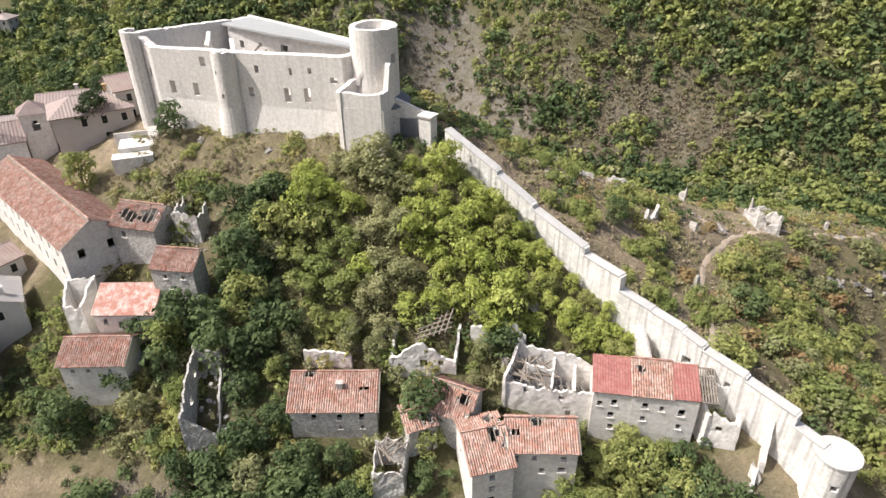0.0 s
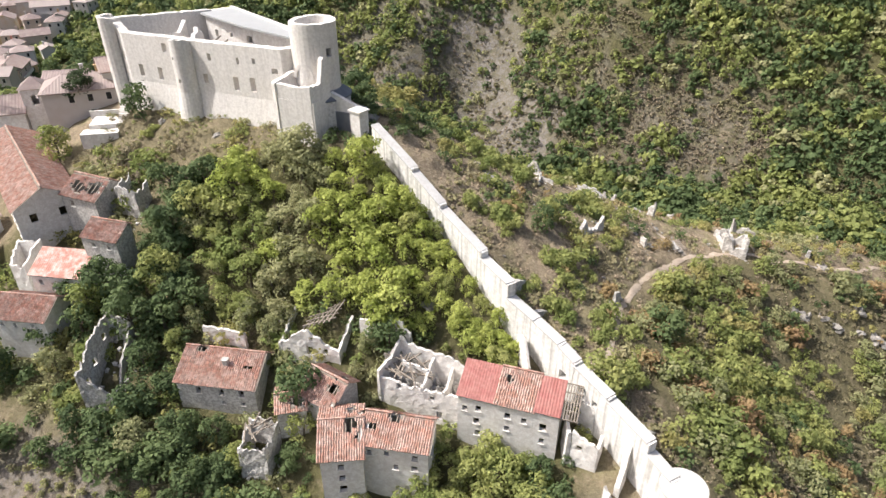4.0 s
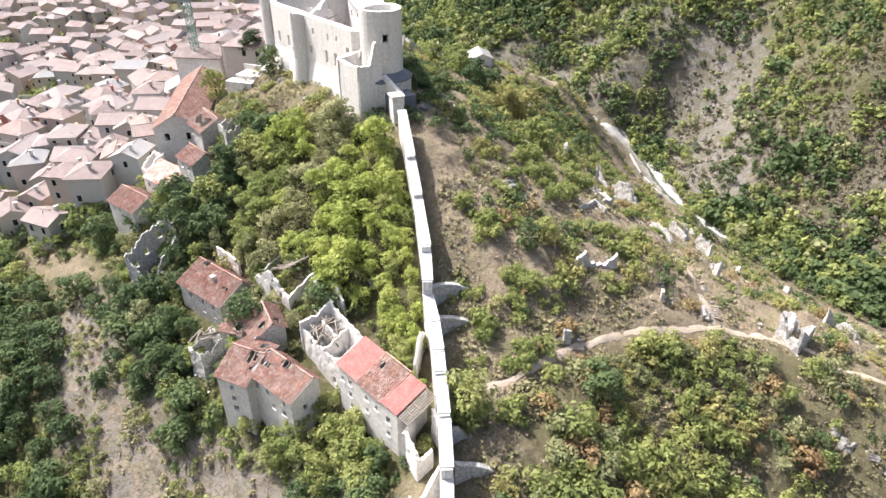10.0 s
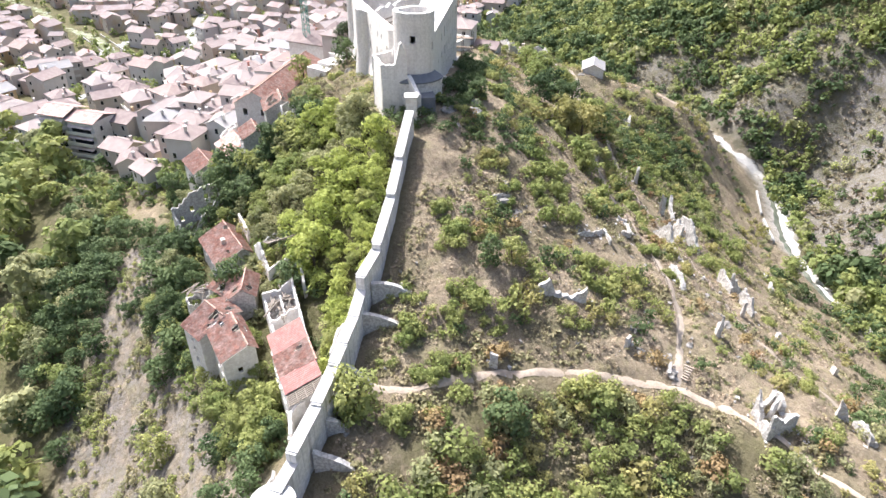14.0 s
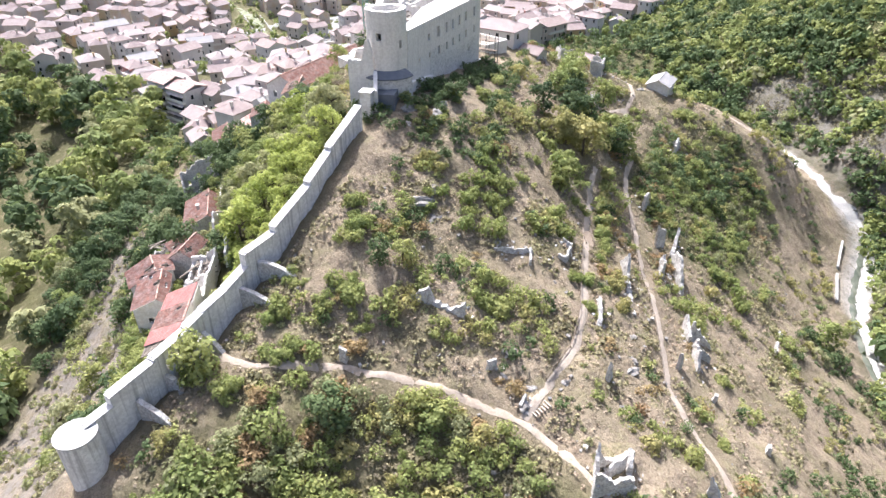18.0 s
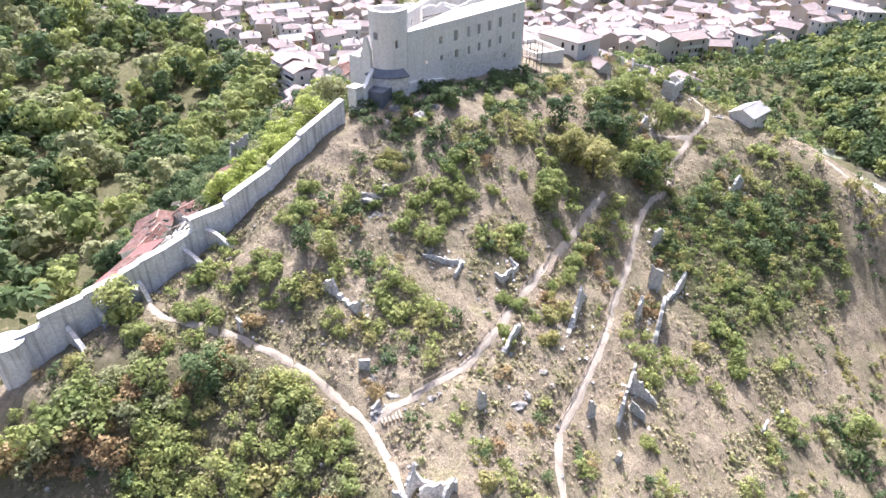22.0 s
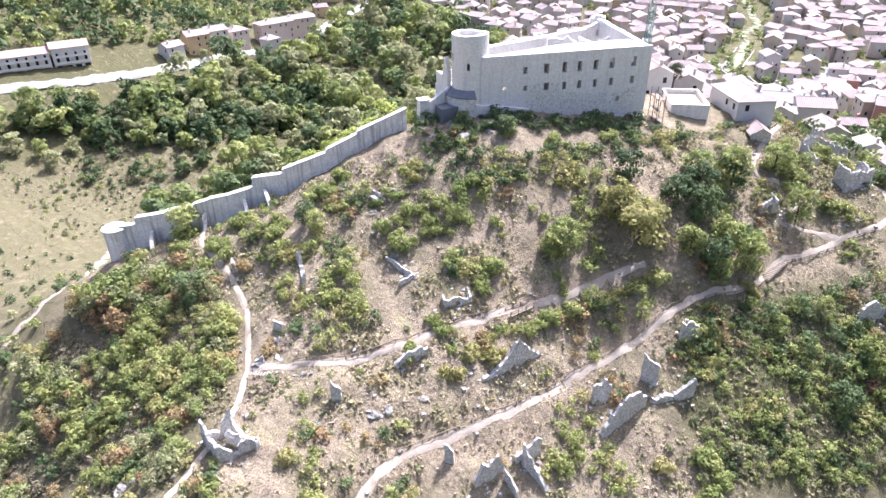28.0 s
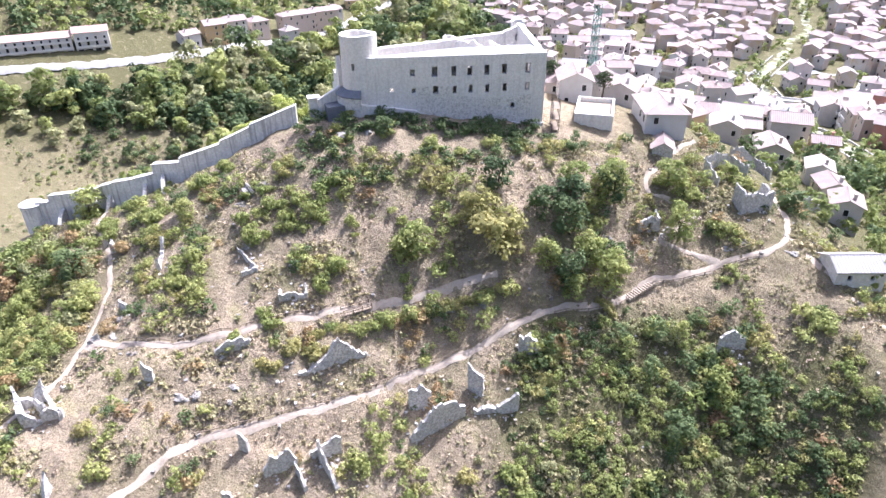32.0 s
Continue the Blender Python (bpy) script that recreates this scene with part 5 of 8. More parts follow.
ruin("arched stub of masonry overgrown at the edge", [(1.2, 150.8, -0.8, 153.4, [4.0, 4.8, 3.2], 0.9)])
ruin("broken stub of a stone house in brambles", [(-23.1, 174.3, -26.3, 177.4, [3.4, 4.6, 2.4], 0.9), (-26.3, 177.4, -27.8, 175.2, [2.4, 1.4], 0.8)])
ruin("white jagged ruin wall with two points", [(36.6, 99.0, 33.4, 94.4, [2.6, 1.2, 1.0, 3.2], 0.8), (33.4, 94.4, 32.0, 92.0, [3.2, 1.0], 0.8)])
ruin("low angled dry-stone wall", [(28.6, 112.4, 25.8, 113.6, [1.6, 1.2], 0.6), (25.8, 113.6, 25.6, 107.0, [1.2, 0.9, 0.6], 0.5)])
ruin("small ruin with an arched opening under the trees", [(-30.5, 153.2, -34.2, 155.4, [2.6, 3.4, 2.8], 0.8, [(2.2, 0.2, 1.0, 1.6)]), (-34.2, 155.4, -35.6, 153.6, [2.8, 1.8], 0.8)])
ruin("ivy-clad tower-like ruin at the path's bend", [(-48.2, 164.6, -53.4, 168.2, [4.6, 5.2, 4.4], 0.8), (-53.4, 168.2, -55.0, 165.2, [4.4, 4.8], 0.8), (-49.8, 161.8, -48.2, 164.6, [4.0, 4.6], 0.8)])
ruin("single standing stone pier on the slope", [(38.2, 80.4, 38.9, 81.2, [2.6, 2.4], 0.8)], group="lone stone piers", name="stone_pier")
ruin("single weathered stone pier", [(48.8, 136.2, 47.9, 137.0, [2.6, 2.2], 0.8)], group="lone stone piers", name="stone_pier")
ruin("leaning weathered stone pier", [(57.9, 139.6, 56.9, 140.6, [3.2, 2.6], 0.9)], group="lone stone piers", name="stone_pier")
ruin("pair of small ruin stubs above the stream", [(31.5, 166.0, 29.8, 167.2, [2.0, 2.6], 0.7), (27.0, 171.0, 25.4, 172.0, [2.2, 1.4], 0.7)])
ruin("white broken wall stubs with one thin spike", [(65.4, 121.4, 66.8, 122.6, [3.8, 1.8], 0.7), (67.0, 123.4, 70.2, 121.8, [1.6, 2.4, 1.8], 0.8), (70.2, 121.8, 71.0, 123.4, [1.8, 1.0], 0.7)])
ruin("small leaning stone pier on the dry shoulder", [(77.8, 113.4, 78.4, 114.6, [2.2, 1.5], 0.8)], group="lone stone piers", name="stone_pier")
ruin("low weathered stone stub on the dry shoulder", [(90.0, 138.4, 90.8, 139.4, [2.0, 1.4], 0.8)], group="lone stone piers", name="stone_pier")
ruin("low ruined wall remnant in dry grass", [(45.0, 99.6, 44.4, 101.0, [2.2, 1.6], 0.6)])
ruin("low ruined wall remnant near the fork", [(51.0, 102.2, 50.2, 103.2, [1.1, 1.5], 0.7)])


# ---- the town in the valley ----
def paint_range(name, stops, rough=0.9, dirt=0.35):
    """Plaster whose colour is picked house by house."""
    m = bpy.data.materials.new(name)
    m.use_nodes = True
    n, l = m.node_tree.nodes, m.node_tree.links
    b = n["Principled BSDF"]
    b.inputs["Roughness"].default_value = rough
    info, ramp = n.new("ShaderNodeObjectInfo"), n.new("ShaderNodeValToRGB")
    ramp.color_ramp.interpolation = "CONSTANT"
    el = ramp.color_ramp.elements
    while len(el) < len(stops):
        el.new(0.5)
    for e, (at_, c) in zip(el, stops):
        e.position, e.color = at_, (*c, 1)
    l.new(info.outputs["Random"], ramp.inputs[0])
    t = n.new("ShaderNodeTexNoise")
    t.inputs["Scale"].default_value, t.inputs["Detail"].default_value = 0.6, 6
    l.new(n.new("ShaderNodeNewGeometry").outputs["Position"], t.inputs["Vector"])
    r = n.new("ShaderNodeMapRange")
    r.inputs["From Min"].default_value, r.inputs["From Max"].default_value, r.inputs["To Max"].default_value = 0.42, 0.72, dirt
    l.new(t.outputs["Fac"], r.inputs["Value"])
    mix = n.new("ShaderNodeMixRGB")
    mix.inputs["Color2"].default_value = (0.40, 0.35, 0.30, 1)
    l.new(r.outputs[0], mix.inputs["Fac"])
    l.new(ramp.outputs[0], mix.inputs["Color1"])
    l.new(mix.outputs[0], b.inputs["Base Color"])
    return m


TOWN_WALL = paint_range("town_plaster", [(0.0, (0.528, 0.496, 0.472)), (0.28, (0.504, 0.456, 0.400)), (0.45, (0.544, 0.536, 0.520)), (0.66, (0.520, 0.424, 0.360)), (0.80, (0.472, 0.400, 0.320)), (0.90, (0.496, 0.352, 0.176)), (0.955, (0.440, 0.200, 0.160))])
# tile colours washed towards grey, which puts the distance haze into them
TOWN_ROOF = paint_range("bleached_town_tile", [(0.0, (0.304, 0.240, 0.223)), (0.30, (0.266, 0.204, 0.190)), (0.52, (0.332, 0.280, 0.263)), (0.74, (0.231, 0.175, 0.164)), (0.84, (0.298, 0.222, 0.198)), (0.93, (0.307, 0.299, 0.297))], dirt=0.45)
FRAME_WHITE = material("pale_window_frame", (0.62, 0.60, 0.56), 0.8)
ASPHALT = material("sunlit_road", (0.28, 0.27, 0.255), 0.9, [((0.22, 0.25, 0.235), 4, 0.6, 1.5), ((0.40, 0.385, 0.36), 1.0, 0.5, 2)])


def window_mesh(w, h):
    v, f = joined([box_mesh(0, -0.02, 0, w + 0.24, 0.10, h + 0.22), box_mesh(0, -0.045, 0.11, w, 0.10, h)])
    me = bpy.data.meshes.new("window")
    me.from_pydata([tuple(p) for p in v], [], f)
    me.materials.append(FRAME_WHITE)
    me.materials.append(GLASS)
    me.polygons.foreach_set("material_index", np.array([0] * 6 + [1] * 6, np.int32))
    return me


WINDOW = window_mesh(0.9, 1.35)
BALCONY_DOOR = window_mesh(1.1, 2.1)


def ribbed_roof(w, d, h, rise, hip, over=0.5, rib=0.55):
    """A tiled roof with shallow ribs, gabled or hipped, over a plan w by d."""
    a, b = w / 2 + over, d / 2 + over
    z0, rx = h - rise * over / (d / 2), (max(0.3, a - b * 0.85) if hip else a)
    pieces = []
    n = max(4, int(2 * a / rib)) * 2
    for sgn in (-1, 1):
        v, f = [], []
        for i in range(n + 1):
            x = -a + 2 * a * i / n
            lift = 0.07 if i % 2 else 0.0
            top_ = max(-rx, min(rx, x))
            share = 1.0 if abs(x) <= rx else max(0.0, 1 - (abs(x) - rx) / (a - rx))
            v += [(x, sgn * b, z0 + lift), (x, sgn * b * (1 - share), z0 + (rise + h - z0) * share + lift), (x, sgn * b, z0 - 0.18)]
        for i in range(n):
            q = 3 * i
            f += [(q, q + 3, q + 4, q + 1), (q + 2, q + 5, q + 3, q)]
        pieces.append((v, f))
    if hip:
        for sgn in (-1, 1):
            v = [(sgn * a, -b, z0), (sgn * a, b, z0), (sgn * rx, 0, h + rise)]
            pieces.append((v, [(0, 1, 2)]))
    pieces.append(([(-rx, -0.14, h + rise + 0.03), (rx, -0.14, h + rise + 0.03), (rx, 0.14, h + rise + 0.03), (-rx, 0.14, h + rise + 0.03), (-rx, 0, h + rise + 0.16), (rx, 0, h + rise + 0.16)], [(0, 1, 5, 4), (2, 3, 4, 5)]))
    return joined(pieces)


PLAIN_ROOFS = {}


def town_house(w, d, storeys, rise, hip, rng, label, balcony=False, name="town_house", group="town houses"):
    """One house with its front on -y, walls down below the ground line."""
    h = 3.0 * storeys + 0.4
    house = thing(name, 0, 0, -200, label, "house", 0, group)
    v, f = box_mesh(0, 0, -5, w, d, h + 5)
    v, f = list(v), list(f)[:1] + list(f)[2:]
    if not hip:
        k = len(v)
        v += [(-w / 2, 0, h + rise - 0.05), (w / 2, 0, h + rise - 0.05)]
        f += [(4, 7, k), (6, 5, k + 1)]
    mesh_object("body", v, f, TOWN_WALL, house)
    v, f = ribbed_roof(w, d, h, rise, hip)
    mesh_object("roof", v, f, TOWN_ROOF, house)
    PLAIN_ROOFS[label] = ribbed_roof(w, d, h, rise, hip, rib=4.0)
    for st in range(storeys):
        for side, length, dist in ((0, w, d / 2), (90, d, w / 2), (180, w, d / 2), (270, d, w / 2)):
            n = int(length / 3.1)
            for i in range(n):
                if rng.random() < 0.42:
                    continue
                u = -length / 2 + (i + 0.5) * length / n
                ob = new("window", WINDOW)
                ob.parent = house
                a = radians(side)
                ob.matrix_basis = pose(u * math.cos(a) + dist * math.sin(a), u * math.sin(a) - dist * math.cos(a), 0.9 + 3.0 * st, 0, 0, side)
    if balcony:
        for st in range(1, storeys):
            v, f = joined([box_mesh(0, -d / 2 - 0.6, 3.0 * st, w * 0.6, 1.2, 0.16), box_mesh(0, -d / 2 - 1.17, 3.0 * st + 0.16, w * 0.6, 0.06, 0.9)])
            mesh_object("balcony", v, f, FRAME_WHITE, house)
    v, f = joined([box_mesh(w * 0.25, d * 0.18, h, 0.6, 0.6, rise + 0.7), box_mesh(w * 0.25, d * 0.18, h + rise + 0.7, 0.85, 0.85, 0.15)])
    mesh_object("chimney", v, f, TOWN_WALL, house)
    return house


trng = np.random.default_rng(21)
KINDS = [town_house(9, 7.5, 2, 1.7, False, trng, "two-storey plastered town house with a greyish tiled roof"),
         town_house(11, 8.5, 3, 1.9, False, trng, "three-storey plastered town house with a tiled gable roof"),
         town_house(8, 7, 3, 1.5, True, trng, "narrow three-storey house with a hipped tile roof"),
         town_house(13, 9, 2, 2.0, True, trng, "broad plastered house with a hipped tile roof"),
         town_house(10, 9, 3, 1.8, True, trng, "square town house with balconies and a tiled roof", True),
         town_house(16, 9, 3, 2.0, False, trng, "long row of plastered houses under one tiled roof", True),
         town_house(7, 6, 2, 1.3, False, trng, "small old house with a greyish tile roof"),
         town_house(20, 10, 4, 1.6, True, trng, "four-storey apartment block with balconies", True)]
KIND_LABELS = list(PLAIN_ROOFS)
TOWN_POLY = [(-112, 62), (-128, 44), (-160, 24), (-205, -5), (-232, -40), (-256, -100), (-300, -190), (-480, -260), (-680, -120), (-700, 140), (-600, 400), (-420, 430), (-260, 345), (-190, 290), (-178, 225), (-150, 190), (-112, 150), (-97, 122), (-96, 84)]
CANAL = [(-530, 20), (-431, 61), (-398, 60), (-338, 76), (-287, 82), (-259, 104), (-203, 124), (-183, 144), (-136, 172), (-105, 200), (-90, 240)]
ROADS = [[(-112, 130), (-150, 120), (-200, 112), (-259, 112), (-313, 126), (-400, 160), (-500, 190)], [(-160, 24), (-200, 55), (-230, 90), (-259, 112)], [(-250, 30), (-322, 100), (-340, 200), (-300, 265)], [(-130, 48), (-170, 80), (-205, 105)]]
spots_t = sown(trng, TOWN_POLY, 9.4, 22000)
busy, _ = to_line(spots_t, CANAL)
keep = busy > 12
for road in ROADS:
    dist_r, _ = to_line(spots_t, road)
    keep &= dist_r > 6.5
keep &= waves(spots_t[:, 0], spots_t[:, 1], 95, 2.0) > -0.62
spots_t = spots_t[keep]
zs_t = ground_many(spots_t)
used_t = [tuple(q) for q in spots_t]
near_first = np.argsort(np.hypot(spots_t[:, 0] + 60, spots_t[:, 1] - 90))
far_town = []
for rank, i in enumerate(near_first):
    (x, y), z = spots_t[i], zs_t[i]
    k = int(trng.choice([0, 0, 1, 1, 2, 2, 3, 4, 5, 6, 6]))
    turn = 30 + 55 * float(waves(np.array([x]), np.array([y]), 160, 0.4)[0]) + (90 if trng.random() < 0.45 else 0) + trng.normal(0, 6)
    if rank < 210:
        copy_thing(KINDS[k], pose(x, y, z - 0.2, 0, 0, turn))
    else:
        far_town.append((k, pose(x, y, z - 0.2, 0, 0, turn)))
# the old quarter that climbs to the castle
for x, y in sown(trng, [(-112, 64), (-78, 62), (-64, 70), (-66, 80), (-84, 96), (-96, 118), (-110, 120), (-114, 92)], 8.2, 3000):
    copy_thing(KINDS[int(trng.choice([0, 2, 6, 6]))], pose(x, y, ground(x, y) - 0.6, 0, 0, -40 + trng.normal(0, 12) + (90 if trng.random() < 0.4 else 0)))
# terraced apartment block at the town's edge, the orange houses and others seen singly
for k, x, y, turn, z in ((4, -203, 6, 20, 0), (5, -214, -16, 25, 0), (4, -188, 26, 30, 0), (1, -118, 60, 35, 0), (0, -98, 56, 30, 0), (6, -84, 56, -20, 0), (6, -70, 58, 15, 0)):
    copy_thing(KINDS[k], pose(x, y, ground(x, y) - 0.5 + z, 0, 0, turn))
# houses on the road across the southern valley
for k, x, y, turn in ((0, -76, -120, 5), (1, -92, -124, -10), (1, -106, -128, -10), (4, -120, -129, -5), (2, -132, -117, 0), (7, -146, -130, -10), (7, -166, -134, -15), (4, -186, -148, -25), (0, -215, -166, -30), (5, -236, -180, -30), (1, -255, -170, 10), (3, -262, -150, 0)):
    copy_thing(KINDS[k], pose(x, y, ground(x, y) - 0.8, 0, 0, turn))
# houses behind the hill's north shoulder
for k, x, y, turn in ((6, -76, 176, 20), (6, -88, 170, 35), (0, -92, 154, 30), (6, -100, 164, 20), (3, -64, 112, 30), (0, -58, 118, 40), (0, -74, 122, 20), (6, -86, 132, 30), (0, -98, 140, 25)):
    copy_thing(KINDS[k], pose(x, y, ground(x, y) - 0.5, 0, 0, turn))
# the rest of the town, farther off
ISLAND_WALL = material("far_town_plaster", (0.496, 0.472, 0.448), 0.9, [((0.448, 0.320, 0.240), 13, 0.8, 4), ((0.480, 0.384, 0.216), 17, 0.7, 5), ((0.512, 0.496, 0.472), 9, 0.7, 3)], island=0.15)
# far roofs hold the same haze in their colour
ISLAND_ROOF = material("far_town_tile", (0.298, 0.234, 0.218), 0.9, [((0.230, 0.172, 0.158), 11, 0.8, 3), ((0.344, 0.301, 0.287), 7, 0.7, 3)], island=0.16)
lots = {"body": [], "roof": [], "window": []}
for k, m in far_town:
    for o in KINDS[k].children:
        key = o.name.split(".")[0]
        if key not in lots or (key == "window" and trng.random() < 0.6):
            continue
        mm = m @ o.matrix_basis
        pv, pf = [q.co for q in o.data.vertices], [tuple(q.vertices) for q in o.data.polygons]
        if key == "roof":
            pv, pf = PLAIN_ROOFS[KIND_LABELS[k]]
        if key == "window":
            pv, pf = pv[8:], [tuple(i - 8 for i in q) for q in pf[6:]]
        lots[key].append(([mm @ Vector(q) for q in pv], pf))
for key, mat, lab in (("body", ISLAND_WALL, "pale plastered houses of the far town"), ("roof", ISLAND_ROOF, "bleached tile roofs of the far town"), ("window", GLASS, "dark windows of the far town houses")):
    v, f = joined(lots[key])
    tagged(mesh_object("far_town_" + key, v, f, mat), lab, "houses", kind="stuff")
for one in KINDS:
    for child in one.children_recursive:
        bpy.data.objects.remove(child)
    bpy.data.objects.remove(one)

# stepped apartment house with awnings at the town's edge
AWNING = material("sun_bleached_awning", (0.60, 0.53, 0.51), 0.85, [((0.27, 0.22, 0.21), 2.0, 0.6, 2)])
PALE_WALL = material("pale_town_plaster", (0.66, 0.64, 0.60), 0.9, [((0.52, 0.49, 0.45), 2.5, 0.6, 2), ((0.38, 0.35, 0.32), 0.6, 0.3, 3)])
PINK_TILE = material("pinkish_roof_tile", (0.43, 0.29, 0.25), 0.85, [((0.32, 0.20, 0.17), 1.6, 0.6, 2), ((0.52, 0.42, 0.38), 1.0, 0.6, 3)], bump=0.3)
flats = thing("apartment_house", -121, 46, 22.5, "stepped apartment house with deep balconies and awnings", "apartment house", 38)
for bay, (u, w_) in enumerate(((-5.2, 9.6), (5.2, 9.6))):
    v, f = joined([box_mesh(u, 3.0, -5, w_, 9.0, 17.6)])
    mesh_object("body", v, f, PALE_WALL, flats)
    for st in range(4):
        out = 3.0 - 0.65 * st
        z = 3.0 * st - 0.4 + (0.0 if bay else 1.0)
        v, f = joined([box_mesh(u, -1.5 - out / 2, z, w_ - 0.3, out, 0.22), box_mesh(u, -1.5 - out, z + 0.22, w_ - 0.3, 0.14, 0.85), box_mesh(u - w_ / 2 + 0.25, -1.5 - out / 2, z + 0.22, 0.14, out, 0.85), box_mesh(u + w_ / 2 - 0.25, -1.5 - out / 2, z + 0.22, 0.14, out, 0.85)])
        mesh_object("balcony", v, f, FRAME_WHITE, flats)
        # dark panel at the balcony's back, standing in for its shaded recess
        v, f = joined([box_mesh(u, -1.55, z + 0.25, w_ * 0.72, 0.12, 2.2)])
        mesh_object("balcony_door", v, f, GLASS, flats)
        v = [(u - w_ / 2 + 0.4, -1.5, z + 2.75), (u + w_ / 2 - 0.4, -1.5, z + 2.75), (u + w_ / 2 - 0.4, -1.2 - out, z + 2.15), (u - w_ / 2 + 0.4, -1.2 - out, z + 2.15)]
        mesh_object("awning", v + [(a, b, c - 0.06) for a, b, c in v], [(0, 3, 2, 1), (4, 5, 6, 7), (3, 7, 6, 2), (0, 4, 7, 3), (1, 2, 6, 5), (0, 1, 5, 4)], AWNING, flats)
        for yy in (1.2, 5.2):
            ob = new("window", WINDOW)
            ob.parent = flats
            ob.matrix_basis = pose(9.98 if bay else -9.98, yy, z + 0.9, 0, 0, 90 if bay else 270)
    v, f = ribbed_roof(w_, 9.0, 12.6, 1.5, False)
    mesh_object("roof", [(a + u, b + 3.0, c + (0.0 if bay else 0.9)) for a, b, c in v], f, PINK_TILE, flats)
# long rows of houses on the road across the southern valley
for lab, (x0, y0), length, storeys, name_ in (("long white terrace of houses with black panels for garage openings", (-8.0, -137.0), 38.0, 3, "terrace_row"), ("taller white house at the end of the terrace", (-33.6, -127.6), 14.5, 3, "terrace_house")):
    row = thing(name_, x0, y0, 32.4, lab, "house", 160)
    tall = 8.6 if storeys == 3 and length > 20 else 10.0
    v, f = joined([box_mesh(0, 4.5, -4, length, 9.0, tall + 4)])
    mesh_object("body", v, f, PALE_WALL, row)
    v, f = ribbed_roof(length, 9.0, tall, 1.8, False)
    mesh_object("roof", [(a, b + 4.5, c) for a, b, c in v], f, PINK_TILE, row)
    n = int(length / 3.4)
    for i in range(n):
        u = -length / 2 + (i + 0.5) * length / n
        # flat black panel put where each garage opening lies in shade
        v, f = box_mesh(u, -0.03, 0.1, 2.3, 0.12, 2.3)
        mesh_object("garage_door", v, f, DARK, row)
        for z in (3.6, 6.3):
            ob = new("window", BALCONY_DOOR if z < 5 else WINDOW)
            ob.parent = row
            ob.matrix_basis = pose(u, 0, z, 0, 0, 0)
    for z in (3.2, 5.9):
        v, f = joined([box_mesh(0, -0.55, z, length * 0.94, 1.1, 0.14), box_mesh(0, -1.05, z + 0.14, length * 0.94, 0.06, 0.8)])
        mesh_object("balcony", v, f, FRAME_WHITE, row)
# the large hip-roofed building north of the castle, with its walled terrace
hall = town_house(13, 8.5, 2, 1.7, True, trng, "large pale building with a hipped brown tile roof", name="village_hall", group="")
hall.matrix_basis = pose(-60, 139, 56.0, 0, 0, 42)
yard = thing("walled_terrace", -49.5, 129.5, 0, "walled earth terrace beside the castle", "terrace", 30)
for p0, p1 in (((-6, -4), (6, -4)), ((6, -4), (6, 4)), ((6, 4), (-6, 4)), ((-6, 4), (-6, -4))):
    wall_part("wall", p0, p1, 54, 62.2, 0.5, STONE, yard, (), 0.1, p0[0], caps=False)
v, f = box_mesh(0, 0, 54, 10.9, 6.9, 7.2)
mesh_object("fill", v, f, PATH_EARTH, yard)
hut = thing("stone_hut", -49.6, 184.8, 0, "white-walled ruined farmhouse with a pale tiled roof", "house", -45)
for p0, p1, tp in (((-4.4, -3), (4.4, -3), 46.6), ((4.4, -3), (4.4, 3), (46.6, 48, 46.6)), ((4.4, 3), (-4.4, 3), 46.6), ((-4.4, 3), (-4.4, -3), (46.6, 48, 46.6))):
    wall_part("wall", p0, p1, 41, tp, 0.4, PLASTER, hut, [win(2.4, 45.0, 0.8, 1.0), win(6.4, 45.0, 0.8, 1.0)] if tp == 46.6 else (), caps=False)
v, f = ribbed_roof(8.8, 6, 46.6, 1.4, False)
mesh_object("roof", v, f, TOWN_ROOF, hut)
shed = thing("stone_hut", -51, 145.3, 0, "small grey stone hut with a broken roof", "house", 30)
for p0, p1, tp in (((-3, -2), (3, -2), 57.6), ((3, -2), (3, 2), (57.6, 58.8, 57.6)), ((3, 2), (-3, 2), 57.6), ((-3, 2), (-3, -2), (57.6, 58.8, 57.6))):
    wall_part("wall", p0, p1, 52, tp, 0.4, RUIN, shed, caps=False)
v, f = ribbed_roof(6, 4, 57.6, 1.2, False)
mesh_object("roof", v, f, TOWN_ROOF, shed)
ruin("grey roofless house shell on the north shoulder", [(-52.4, 154.4, -59.8, 156.4, [3.4, 4.4, 3.0], 0.5, [(2.2, 1.0, 0.8, 1.2)]), (-59.8, 156.4, -58.4, 160.6, [3.0, 3.8], 0.5), (-51.2, 158.2, -52.4, 154.4, [2.4, 3.4], 0.5)], RUIN, "house_shell")
ruin("row of broken house walls on the north shoulder", [(-66, 154, -72, 157, [3.0, 4.0, 2.6], 0.5), (-72, 157, -70.6, 161.6, [2.6, 3.2], 0.5), (-66.4, 170.4, -71.4, 173.0, [2.6, 3.6, 2.2], 0.5)], RUIN, "house_shell")
